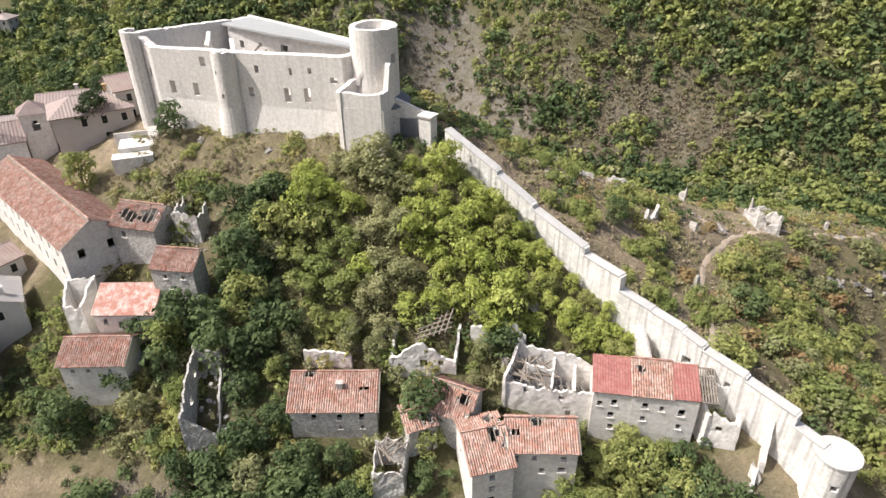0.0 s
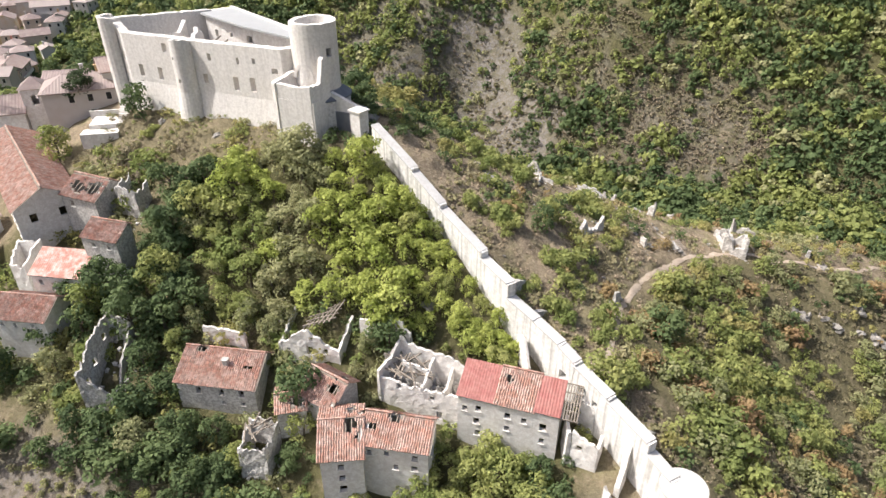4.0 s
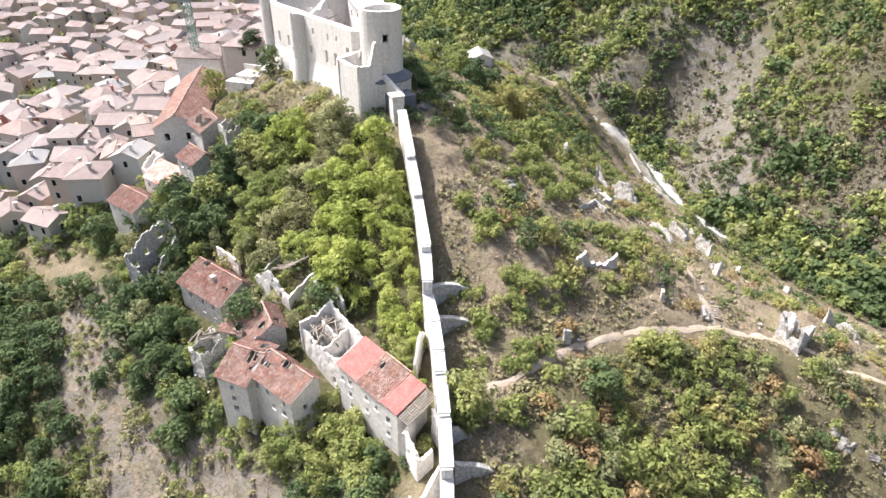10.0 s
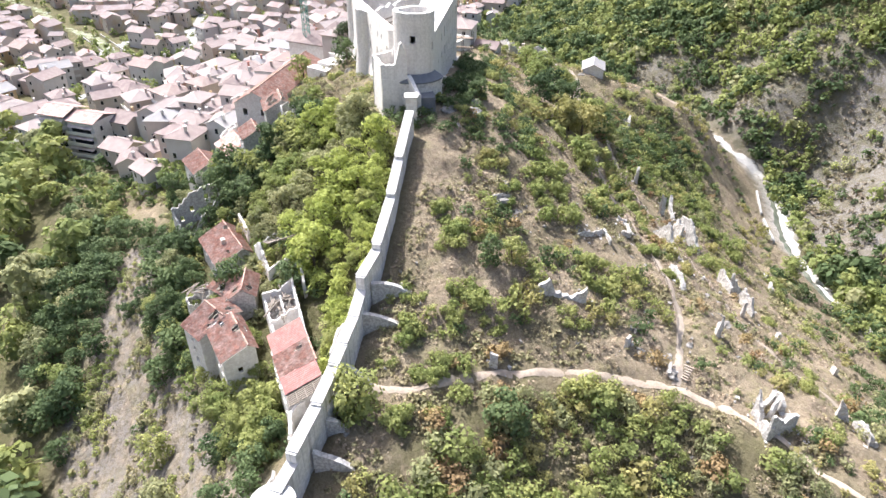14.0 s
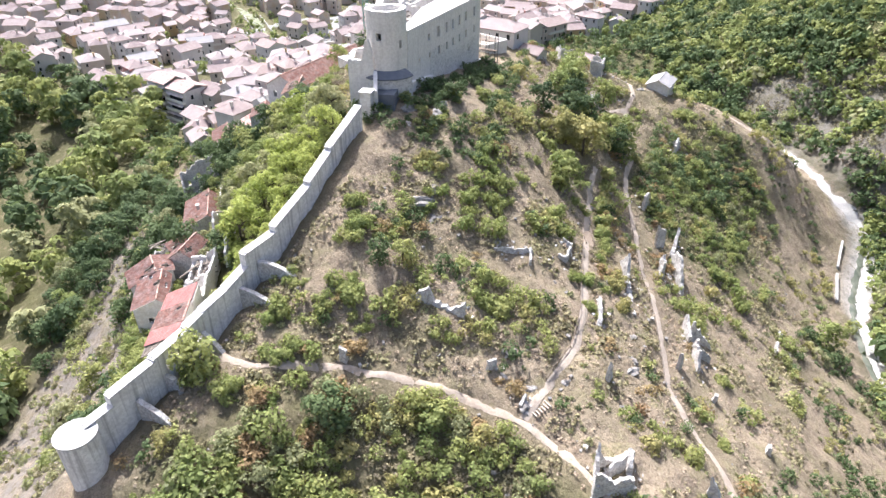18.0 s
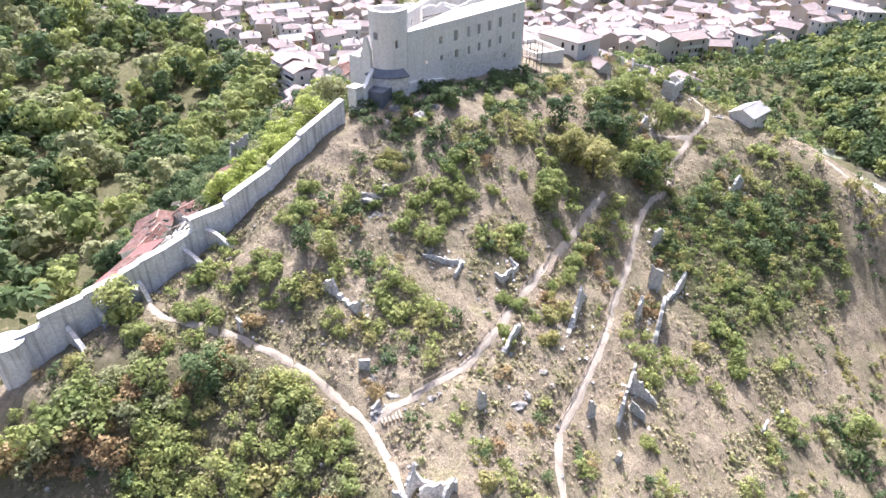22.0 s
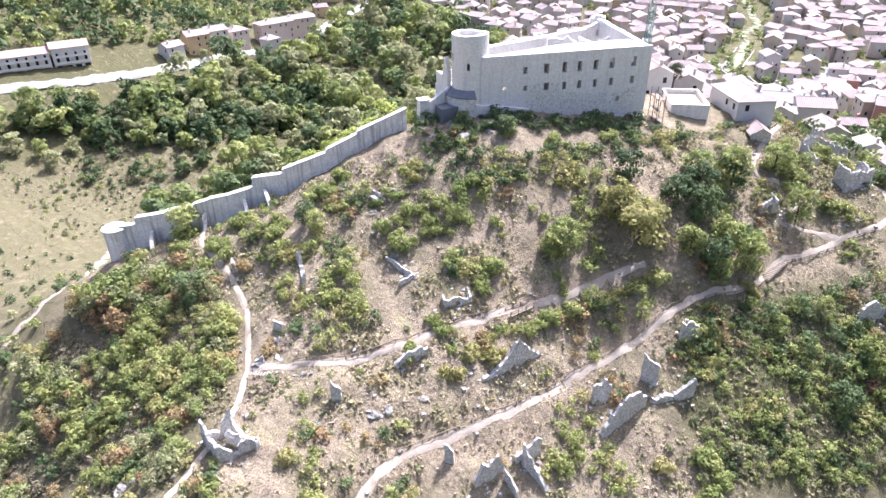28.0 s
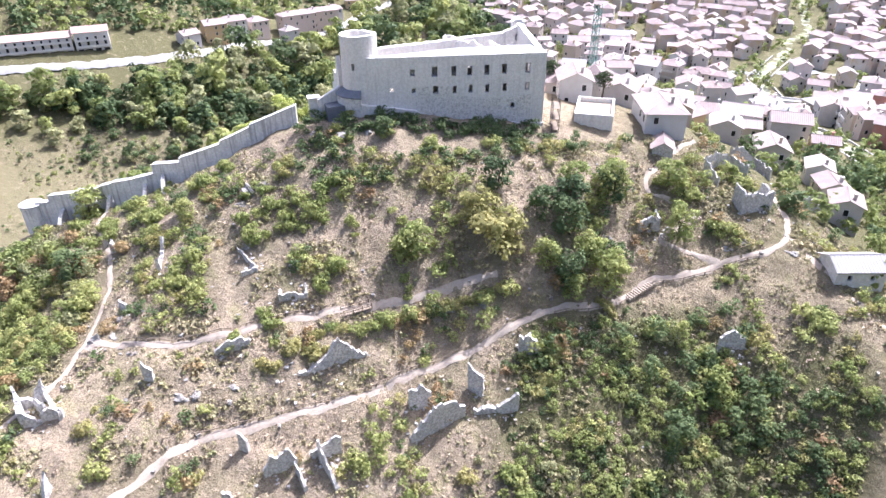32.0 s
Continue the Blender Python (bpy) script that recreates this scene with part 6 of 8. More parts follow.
# the small church and its bell tower west of the castle
church = thing("church", -75.2, 112.6, 0, "small church with a square bell tower and tiled roofs", "church", 30)
place_, n_ = straight((-2.2, -2.2), (2.2, -2.2))
for p0, p1 in (((-2.2, -2.2), (2.2, -2.2)), ((2.2, -2.2), (2.2, 2.2)), ((2.2, 2.2), (-2.2, 2.2)), ((-2.2, 2.2), (-2.2, -2.2))):
    wall_part("tower_wall", p0, p1, 45, 61.2, 0.5, PLASTER, church, [win(2.2, 59.0, 1.2, 1.9)], caps=False)
mesh_object("tower_roof", [(-2.6, -2.6, 61.2), (2.6, -2.6, 61.2), (2.6, 2.6, 61.2), (-2.6, 2.6, 61.2), (0, 0, 63.2)], [(0, 1, 4), (1, 2, 4), (2, 3, 4), (3, 0, 4), (3, 2, 1, 0)], TOWN_ROOF, church)
v, f = box_mesh(-8.2, 1, 44, 11.6, 9, 13.4)
mesh_object("nave", v, f[:1] + f[2:], PLASTER, church)
v, f = ribbed_roof(11.6, 9, 57.4, 2.2, False)
mesh_object("nave_roof", [(a - 8.2, b + 1, c) for a, b, c in v], f, TOWN_ROOF, church)
# tower crane beside the church
STEEL = material("green_crane_steel", (0.13, 0.30, 0.24), 0.5, [((0.08, 0.20, 0.16), 0.8, 0.5, 2)])
crane = thing("tower_crane", -83, 107, 42, "green lattice tower crane beside the church", "crane")
for sx in (-0.7, 0.7):
    for sy in (-0.7, 0.7):
        v, f = beam((sx, sy, 0), (sx, sy, 34), 0.07)
        mesh_object("mast_leg", v, f, STEEL, crane)
lat = []
for k in range(22):
    z = k * 1.5
    for (a, b), (c, d) in (((-0.7, -0.7), (0.7, -0.7)), ((0.7, -0.7), (0.7, 0.7)), ((0.7, 0.7), (-0.7, 0.7)), ((-0.7, 0.7), (-0.7, -0.7))):
        lat.append(beam((a, b, z), (c, d, z + 1.5), 0.04))
        lat.append(beam((a, b, z), (c, d, z), 0.04))
v, f = joined(lat)
mesh_object("lattice", v, f, STEEL, crane)
# roads, the walled river and its bridge
for road in ROADS:
    ribbon("road", road, 6.0, ASPHALT, 0.25, "pale sunlit town street", "road", uneven=0.05)
ribbon("road", [(60, -150), (28, -140), (-3, -127), (-30, -117), (-53, -112), (-77, -112.5), (-112, -119), (-144, -122), (-175, -132), (-215, -155), (-260, -160)], 5.5, material("dusty_concrete_road", (0.34, 0.33, 0.31), 0.9, [((0.28, 0.27, 0.255), 3, 0.6, 1.5)]), 1.3, "pale road along the far valley side", "road", uneven=0.04)
WATER = material("shallow_green_water", (0.10, 0.115, 0.085), 0.12, [((0.20, 0.20, 0.16), 2.5, 0.7, 2)])
ribbon("river", CANAL, 6.0, material("river_bed_reeds", (0.20, 0.22, 0.11), 0.95, [((0.45, 0.43, 0.37), 5, 0.8, 2.5), ((0.10, 0.13, 0.05), 1.5, 0.6, 2)]), 0.15, "half-dry river bed with reeds through the town", "river", uneven=0.2)
ribbon("stream_water", [(-16, 241), (-5, 228), (6, 215), (14, 207.5), (24, 200.3), (36, 193.8), (48, 188), (70, 181.5), (92, 177.5), (140, 168)], 1.7, WATER, 0.22, "shallow stream between pale gravel banks", "water", uneven=0.5)
GRAVEL = material("white_gravel", (0.42, 0.40, 0.37), 0.95, [((0.45, 0.42, 0.38), 1.2, 0.6, 2), ((0.58, 0.56, 0.52), 0.5, 0.6, 2)], bump=0.7)
ribbon("gravel_bank", [(-104, 223), (-90, 225.5), (-72, 236), (-57, 242), (-44, 240), (-31, 238), (-23, 241), (-17, 243), (-4, 230), (8, 216.5), (14, 210), (24, 203), (36, 196.5), (48, 190.5), (64, 185.5)], 3.2, GRAVEL, 0.14, "white gravel bank along the stream", "gravel", uneven=0.5)
CONCRETE = material("grey_concrete", (0.46, 0.445, 0.42), 0.9, [((0.34, 0.33, 0.31), 1.5, 0.6, 2)])
for off, lab in ((-5.0, "grey retaining wall along the river"), (5.0, "grey retaining wall along the river")):
    river_wall = thing("river_wall", 0, 0, 0, lab, "wall", 0, "river walls")
    pts_ = [(-338, 76), (-287, 82), (-259, 104), (-203, 124), (-183, 144), (-136, 172)]
    for a, b in zip(pts_[:-1], pts_[1:]):
        d = Vector((b[0] - a[0], b[1] - a[1])).normalized()
        p0, p1 = (a[0] - d.y * off, a[1] + d.x * off), (b[0] - d.y * off, b[1] + d.x * off)
        z = ground(*p0), ground(*p1)
        wall_part("wall_length", p0, p1, (z[0] - 2, z[1] - 2), (z[0] + 1.1, z[1] + 1.1), 0.5, CONCRETE, river_wall, (), 0, 1, 6)
bridge = thing("bridge", -262, 108, ground(-262, 108) + 1.6, "flat concrete bridge over the river", "bridge", 110)
v, f = box_mesh(0, 0, 0, 20, 6, 0.6)
mesh_object("deck", v, f, CONCRETE, bridge)
for sy in (-2.9, 2.9):
    v, f = box_mesh(0, sy, 0.6, 20, 0.2, 0.9)
    mesh_object("parapet", v, f, FRAME_WHITE, bridge)
for sx in (-8, 8):
    v, f = box_mesh(sx, 0, -4, 1, 5.6, 4)
    mesh_object("pier", v, f, CONCRETE, bridge)


# ---- trees, shrubs and woods ----
def leaf_material(name, base, other, vary=0.20, thin=0.34):
    m = bpy.data.materials.new(name)
    m.use_nodes = True
    n, l = m.node_tree.nodes, m.node_tree.links
    b, out = n["Principled BSDF"], n["Material Output"]
    b.inputs["Roughness"].default_value = 0.75
    b.inputs["Specular IOR Level"].default_value = 0.2
    geo, info = n.new("ShaderNodeNewGeometry"), n.new("ShaderNodeObjectInfo")
    mix = n.new("ShaderNodeMixRGB")
    mix.inputs["Color1"].default_value, mix.inputs["Color2"].default_value = (*base, 1), (*other, 1)
    t = n.new("ShaderNodeTexNoise")
    t.inputs["Scale"].default_value, t.inputs["Detail"].default_value = 0.16, 4
    l.new(geo.outputs["Position"], t.inputs["Vector"])
    add = n.new("ShaderNodeMath")
    add.operation = "MULTIPLY_ADD"
    add.inputs[1].default_value, add.inputs[2].default_value = 2.4, -0.95
    l.new(t.outputs["Fac"], add.inputs[0])
    add2 = n.new("ShaderNodeMath")
    add2.operation, add2.use_clamp = "MULTIPLY_ADD", True
    add2.inputs[1].default_value = 0.55
    l.new(info.outputs["Random"], add2.inputs[0])
    l.new(add.outputs[0], add2.inputs[2])
    l.new(add2.outputs[0], mix.inputs["Fac"])
    r = n.new("ShaderNodeMapRange")
    r.inputs["To Min"].default_value, r.inputs["To Max"].default_value = 1 - vary, 1 + vary
    l.new(geo.outputs["Random Per Island"], r.inputs["Value"])
    hsv = n.new("ShaderNodeHueSaturation")
    l.new(r.outputs[0], hsv.inputs["Value"])
    l.new(mix.outputs[0], hsv.inputs["Color"])
    l.new(hsv.outputs[0], b.inputs["Base Color"])
    tr = n.new("ShaderNodeBsdfTranslucent")
    l.new(hsv.outputs[0], tr.inputs["Color"])
    ms = n.new("ShaderNodeMixShader")
    ms.inputs[0].default_value = thin
    l.new(b.outputs[0], ms.inputs[1])
    l.new(tr.outputs[0], ms.inputs[2])
    l.new(ms.outputs[0], out.inputs["Surface"])
    return m


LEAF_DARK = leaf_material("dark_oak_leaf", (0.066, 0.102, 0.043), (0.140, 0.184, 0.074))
LEAF_GREEN = leaf_material("green_shrub_leaf", (0.215, 0.262, 0.082), (0.370, 0.382, 0.138), thin=0.42)
LEAF_OLIVE = leaf_material("grey_green_leaf", (0.265, 0.280, 0.135), (0.375, 0.370, 0.190), thin=0.42)
LEAF_BRIGHT = leaf_material("bright_acacia_leaf", (0.310, 0.365, 0.085), (0.440, 0.475, 0.140), thin=0.42)
LEAF_YELLOW = leaf_material("yellowing_leaf", (0.300, 0.295, 0.105), (0.380, 0.345, 0.140), thin=0.42)
LEAF_RUSSET = leaf_material("russet_leaf", (0.300, 0.200, 0.108), (0.360, 0.290, 0.130))
LEAF_WOOD = leaf_material("wooded_slope_leaf", (0.185, 0.232, 0.078), (0.300, 0.325, 0.112), thin=0.42)
LEAF_PINE = leaf_material("pine_needle", (0.036, 0.058, 0.024), (0.058, 0.082, 0.032))
HEATH = leaf_material("dry_heath", (0.230, 0.185, 0.135), (0.200, 0.185, 0.100), 0.35, 0.2)
BRUSH = leaf_material("dry_olive_brush", (0.370, 0.315, 0.190), (0.290, 0.275, 0.140), 0.3, 0.3)
DRY_TUFT = leaf_material("dry_grass_tuft", (0.430, 0.340, 0.250), (0.330, 0.270, 0.175), 0.3, 0.2)
BARK = material("grey_bark", (0.13, 0.105, 0.08), 0.95, [((0.07, 0.06, 0.045), 0.3, 0.6, 2)], bump=0.6)


def leaves(rng, clumps, n, size):
    """Small leaf sprays over the skins of clumps (x, y, z, radius, flatness)."""
    c = np.array(clumps, float)
    area = c[:, 3] ** 2
    k = rng.choice(len(c), n, p=area / area.sum())
    d = rng.normal(0, 1, (n, 3))
    d[:, 2] = np.where(d[:, 2] < -0.35, -d[:, 2], d[:, 2])
    d /= np.linalg.norm(d, axis=1)[:, None]
    r = c[k, 3] * rng.uniform(0.72, 1.08, n)
    p = c[k, :3] + d * r[:, None] * np.stack((np.ones(n), np.ones(n), c[k, 4]), 1)
    nrm = d * 1.0 + rng.normal(0, 0.30, (n, 3)) + np.array((0, 0, 0.28))
    nrm /= np.linalg.norm(nrm, axis=1)[:, None]
    a = np.cross(nrm, rng.normal(0, 1, (n, 3)))
    a /= np.linalg.norm(a, axis=1)[:, None]
    b = np.cross(nrm, a)
    s = size * rng.uniform(0.6, 1.35, (n, 1))
    v = np.stack((p - a * s, p - b * s * 0.62, p + a * s, p + b * s * 0.62), 1)
    return v.reshape(-1, 3)


def quads_of(v):
    return np.arange(len(v), dtype=np.int32).reshape(-1, 4)


def crown_clumps(rng, r, h, n, low=0.1, lobe=(0.18, 0.42)):
    """Lobes of many sizes round a loose core, taller on one side."""
    mid, tall = h * (0.5 + low / 2), h * (0.5 - low / 2)
    lean = rng.uniform(0, 6.283)
    out = [(0, 0, mid * 0.95, r * 0.55, tall * 0.75 / (r * 0.55))]
    if low < 0.08:
        out += [(0.55 * r * math.cos(a), 0.55 * r * math.sin(a), h * rng.uniform(0.12, 0.26), r * rng.uniform(0.3, 0.42), 0.9) for a in rng.uniform(0, 6.283, 6)]
    for i in range(n):
        d = rng.normal(0, 1, 3)
        d[2] = abs(d[2]) if d[2] < -0.5 else d[2]
        d /= np.linalg.norm(d)
        far = rng.uniform(0.5, 0.86)
        up = tall * (0.14 * math.cos(math.atan2(d[1], d[0]) - lean))
        out.append((d[0] * r * far, d[1] * r * far, mid + d[2] * tall * far + up, r * rng.uniform(*lobe), rng.uniform(0.65, 0.95)))
    return out


def trunk_mesh(rng, h, r):
    pieces = []

    def limb(a, b, r0, r1, n=6):
        a, b = Vector(a), Vector(b)
        d = (b - a).normalized()
        s = d.orthogonal().normalized()
        u = d.cross(s)
        v = [p + (s * math.cos(i * 6.283 / n) + u * math.sin(i * 6.283 / n)) * q for p, q in ((a, r0), (b, r1)) for i in range(n)]
        pieces.append((v, [(i, (i + 1) % n, n + (i + 1) % n, n + i) for i in range(n)]))

    top_ = (rng.normal(0, 0.15), rng.normal(0, 0.15), h * 0.55)
    limb((0, 0, -0.8), top_, r, r * 0.6)
    for i in range(5):
        a = i * 1.257 + rng.uniform(-0.4, 0.4)
        limb((top_[0] * 0.9, top_[1] * 0.9, h * rng.uniform(0.35, 0.54)), (h * 0.27 * math.cos(a), h * 0.27 * math.sin(a), h * rng.uniform(0.6, 0.8)), r * 0.45, r * 0.12, 5)
    return joined(pieces)


grng = np.random.default_rng(77)


def tree_kind(label, mat, r, h, n_clumps, n_leaf, size, name="tree", low=0.18, group=""):
    """A tree of its own: trunk with limbs, and a crown of leaf sprays."""
    ob = thing(name, 0, 0, -300, label, "tree", 0, group)
    v, f = trunk_mesh(grng, h, 0.035 * h)
    mesh_object("trunk", v, f, BARK, ob)
    v = leaves(grng, crown_clumps(grng, r, h, n_clumps, low), n_leaf, size)
    fast_mesh("crown", v, quads_of(v), mat, ob)
    return ob


def shrub_kind(label, mat, n_leaf, size, name="shrub", group="", n_clumps=8):
    """A shrub one metre in radius."""
    cl = [(0, 0, 0.45, 0.6, 0.85)]
    for i in range(n_clumps):
        a, q = grng.uniform(0, 6.283), grng.uniform(0.3, 0.8)
        cl.append((q * math.cos(a), q * math.sin(a), grng.uniform(0.15, 0.75), grng.uniform(0.22, 0.42), 0.9))
    v = leaves(grng, cl, n_leaf, size)
    ob = fast_mesh(name, v, quads_of(v), mat)
    ob.matrix_basis = pose(0, 0, -300)
    return tagged(ob, label, "shrub", group)


def set_out(kinds, places, sink=0.15, flat=1.0):
    for x, y, r in places:
        k = kinds[int(grng.integers(len(kinds)))]
        s = r * float(grng.uniform(0.92, 1.08))
        made = copy_thing(k, pose(x, y, ground(x, y) - sink * r, 0, 0, float(grng.uniform(0, 360))))
        made.scale = (s, s, s * flat * float(grng.uniform(0.85, 1.15)))
    return


def clear(kinds):
    for k in kinds:
        for child in list(k.children_recursive):
            bpy.data.objects.remove(child)
        bpy.data.objects.remove(k)


SHRUBS_1 = [(7.4, 112.0, 4.7), (16.0, 108.7, 4.2), (13.8, 112.3, 4.1), (17.5, 97.3, 2.8), (-0.4, 105.4, 2.5), (2.5, 101.9, 2.5), (-10.7, 117.9, 3.3), (-14.5, 123.3, 2.7), (-20.7, 125.0, 3.3), (-25.1, 127.8, 2.8), (2.8, 122.9, 2.5), (10.1, 119.0, 2.5), (16.0, 121.2, 2.7), (3.1, 133.8, 2.2), (7.9, 131.7, 2.5), (28.8, 119.4, 2.4), (19.7, 122.0, 2.0), (-0.2, 141.6, 2.2), (5.6, 138.0, 2.1), (10.3, 135.2, 2.1), (14.5, 132.8, 2.1), (-4.1, 144.2, 2.1), (18.6, 131.4, 1.8), (13.2, 141.0, 1.6), (31.7, 144.8, 2.8), (60.3, 123.6, 1.9), (68.2, 112.9, 2.0), (29.6, 75.3, 3.5), (34.7, 74.0, 3.2), (34.8, 102.8, 2.6)]
SHRUBS_2 = [(39.8, 95.9, 1.4), (-41.1, 164.4, 4.0), (-44.9, 155.3, 3.6), (-54.6, 158.8, 5.0), (-71.9, 145.9, 3.9), (-34.9, 184.8, 5.2), (-35.4, 169.4, 2.8), (-41.1, 155.2, 2.9), (-42.7, 150.2, 2.4), (16.0, 87.4, 3.0), (21.2, 91.7, 2.9), (23.5, 107.1, 2.1), (22.1, 103.1, 2.1), (21.8, 85.1, 3.4), (21.8, 90.5, 2.6), (17.9, 104.8, 3.3), (15.3, 100.8, 2.8), (30.2, 79.0, 3.2), (28.1, 83.9, 2.9), (25.3, 76.2, 2.5), (33.9, 84.4, 2.4), (35.5, 72.6, 2.7), (37.4, 76.7, 1.9), (37.8, 94.4, 2.4), (33.7, 103.6, 4.7), (39.3, 101.3, 1.6), (40.2, 65.5, 3.4), (40.9, 69.7, 2.6), (33.0, 60.7, 2.0), (46.1, 64.2, 2.6)]
SHRUBS_3 = [(49.0, 64.8, 2.9), (39.8, 74.4, 1.9), (41.2, 79.4, 2.3), (32.8, 87.3, 2.0), (22.1, 109.0, 1.9), (15.3, 122.1, 2.1), (-7.0, 110.2, 2.8), (-0.5, 102.0, 2.6), (-4.6, 100.3, 2.6), (-4.8, 95.0, 2.3), (30.3, 123.4, 2.9), (35.8, 120.7, 2.4), (56.6, 132.0, 2.5), (18.2, 162.5, 6.0), (43.3, 141.5, 2.7), (-15.7, 67.8, 2.8), (-7.8, 63.5, 2.7), (39.6, 64.7, 2.0), (23.0, 64.5, 2.7), (19.6, 86.6, 3.5), (29.1, 83.0, 4.0), (30.5, 71.8, 1.6), (36.2, 61.5, 2.0), (-40.0, 96.1, 2.5), (-34.2, 60.6, 3.4), (-36.8, 56.6, 2.6), (-26.7, 55.5, 3.3)]
YELLOW_SHRUBS_1 = [(27.9, 127.7, 3.5), (33.3, 127.0, 2.8), (24.8, 128.9, 2.6), (58.9, 117.2, 1.7), (19.8, 156.3, 2.1), (10.2, 99.4, 2.5), (-2.8, 155.3, 3.4), (-14.5, 157.1, 3.0), (1.4, 156.8, 3.4), (47.3, 73.6, 2.6), (49.5, 78.8, 2.2), (10.3, 100.8, 2.9), (14.9, 108.3, 2.4)]
RUSSET_SHRUBS_1 = [(42.2, 119.6, 1.9), (37.2, 82.0, 2.1), (-14.3, 180.7, 3.1), (37.4, 83.1, 1.6), (36.1, 75.9, 1.4), (30.1, 82.3, 1.6), (48.4, 84.6, 2.7), (47.1, 89.8, 2.3), (51.1, 96.2, 1.9)]
TREES_1 = [(-30.4, 146.8, 6.9), (-18.0, 150.6, 5.2), (-18.2, 145.8, 4.2), (-16.9, 155.2, 4.1), (-17.4, 140.4, 3.7), (-12.1, 146.2, 2.8), (-7.7, 176.1, 5.5), (5.8, 128.1, 2.7), (-6.2, 110.2, 2.1), (-141.0, 143.3, 7.1), (-12.8, 150.8, 3.0), (3.5, 129.2, 3.4), (-22.3, 142.7, 4.8), (-42.2, 152.1, 5.4), (-14.2, 132.0, 3.8), (-35.3, 158.9, 4.7), (26.7, 88.7, 2.1), (23.5, 188.7, 6.2), (45.4, 77.9, 3.4), (35.6, 62.0, 3.5), (7.2, 65.1, 3.1), (27.6, 92.2, 1.9), (-45.1, 100.8, 2.9), (-60.0, 96.1, 4.2), (-28.8, 64.5, 3.3), (-27.2, 71.2, 5.1), (-32.3, 68.4, 4.3), (-24.6, 79.1, 4.8), (-27.5, 76.4, 5.2), (-38.2, 67.7, 2.7)]
TREES_2 = [(-20.0, 54.7, 6.8), (-9.5, 52.4, 3.9), (-2.8, 58.3, 3.8), (21.8, 55.4, 6.1), (28.3, 53.1, 4.5), (14.6, 52.0, 3.4), (-49.5, 59.5, 5.6)]
AMBER_TREES_1 = [(-6.8, 138.9, 5.3), (-6.3, 134.5, 3.0), (-7.3, 133.2, 3.7)]

def field(p, size, shift=0.0, octaves=3):
    """Smooth noise over the plan, about -1 to 1."""
    return np.array([noise.fractal(Vector((x / size + shift, y / size - shift, shift * 0.37)), 0.9, 2.0, octaves) for x, y in p]) if len(p) else np.zeros(0)


shrubs = [shrub_kind("dense green shrub on the dry slope", LEAF_GREEN, 420, 0.108, group="shrubs on the slope", n_clumps=12) for _ in range(4)]


def parted(places):
    """A wide thicket as several shrubs standing close together."""
    out = []
    for x, y, r in places:
        if r < 2.3:
            out.append((x, y, r))
            continue
        for q in range(int(2.0 + 0.9 * r)):
            a, d = grng.uniform(0, 6.283), r * 0.62 * math.sqrt(grng.random())
            out.append((x + d * math.cos(a), y + d * math.sin(a), min(2.1, r * grng.uniform(0.34, 0.55))))
    return out


all_shrubs = parted(SHRUBS_1 + SHRUBS_2 + SHRUBS_3)
set_out(shrubs, [q for q in all_shrubs if q[0] > 6], flat=1.2)
yellows = [shrub_kind("yellow-green shrub on the dry slope", LEAF_YELLOW, 340, 0.122, group="yellow shrubs", n_clumps=12) for _ in range(2)]
set_out(yellows, parted(YELLOW_SHRUBS_1), flat=1.2)
russets = [shrub_kind("russet-leaved shrub on the dry slope", LEAF_RUSSET, 340, 0.122, group="russet shrubs", n_clumps=12) for _ in range(2)]
set_out(russets, parted(RUSSET_SHRUBS_1), flat=0.9)
oaks = [tree_kind("dark green broad-leaved tree on the hill", LEAF_DARK, 1.0, 2.1, 24, 1000, 0.09, low=0.0, group="dark trees") for _ in range(3)]
set_out(oaks, [(x, y, min(r, 2.0 if y < 58 else 3.3)) for x, y, r in (TREES_1 + TREES_2)[::2]], 0.0)
set_out(oaks, [(-18, 52, 2.6), (-15, 49.5, 2.9), (-22, 50, 2.4), (-11, 48, 2.3), (-17, 46.5, 2.2), (-26, 55, 2.0), (-24, 46, 2.0), (-8, 47.5, 1.8), (0, 48.6, 1.7)], 0.1)
lights = [tree_kind("light green tree above the trail", LEAF_GREEN, 1.0, 2.2, 24, 1000, 0.09, low=0.0, group="light trees") for _ in range(2)]
set_out(lights, [(x, y, min(r, 2.0 if y < 58 else 3.3)) for x, y, r in (TREES_1 + TREES_2)[1::2]], 0.0)
set_out(lights, [(-30, 146, 3.6), (-26, 141, 3.0), (-20, 155, 2.6), (-12, 152, 2.4), (6, 127.4, 1.9)], 0.1)
ambers = [tree_kind("yellowing broad-leaved tree on the slope", LEAF_YELLOW, 1.0, 1.8, 22, 1200, 0.082, low=0.0, group="amber trees") for _ in range(2)]
set_out(ambers, AMBER_TREES_1, 0.0)
pine = tree_kind("tall dark pine beside the castle", LEAF_PINE, 1.0, 3.4, 26, 1500, 0.075, "pine_tree", 0.2)
set_out([pine], [(-61.5, 108.5, 3.4), (-66, 121, 2.6)], 0.0)
clear(oaks + ambers + lights + [pine])

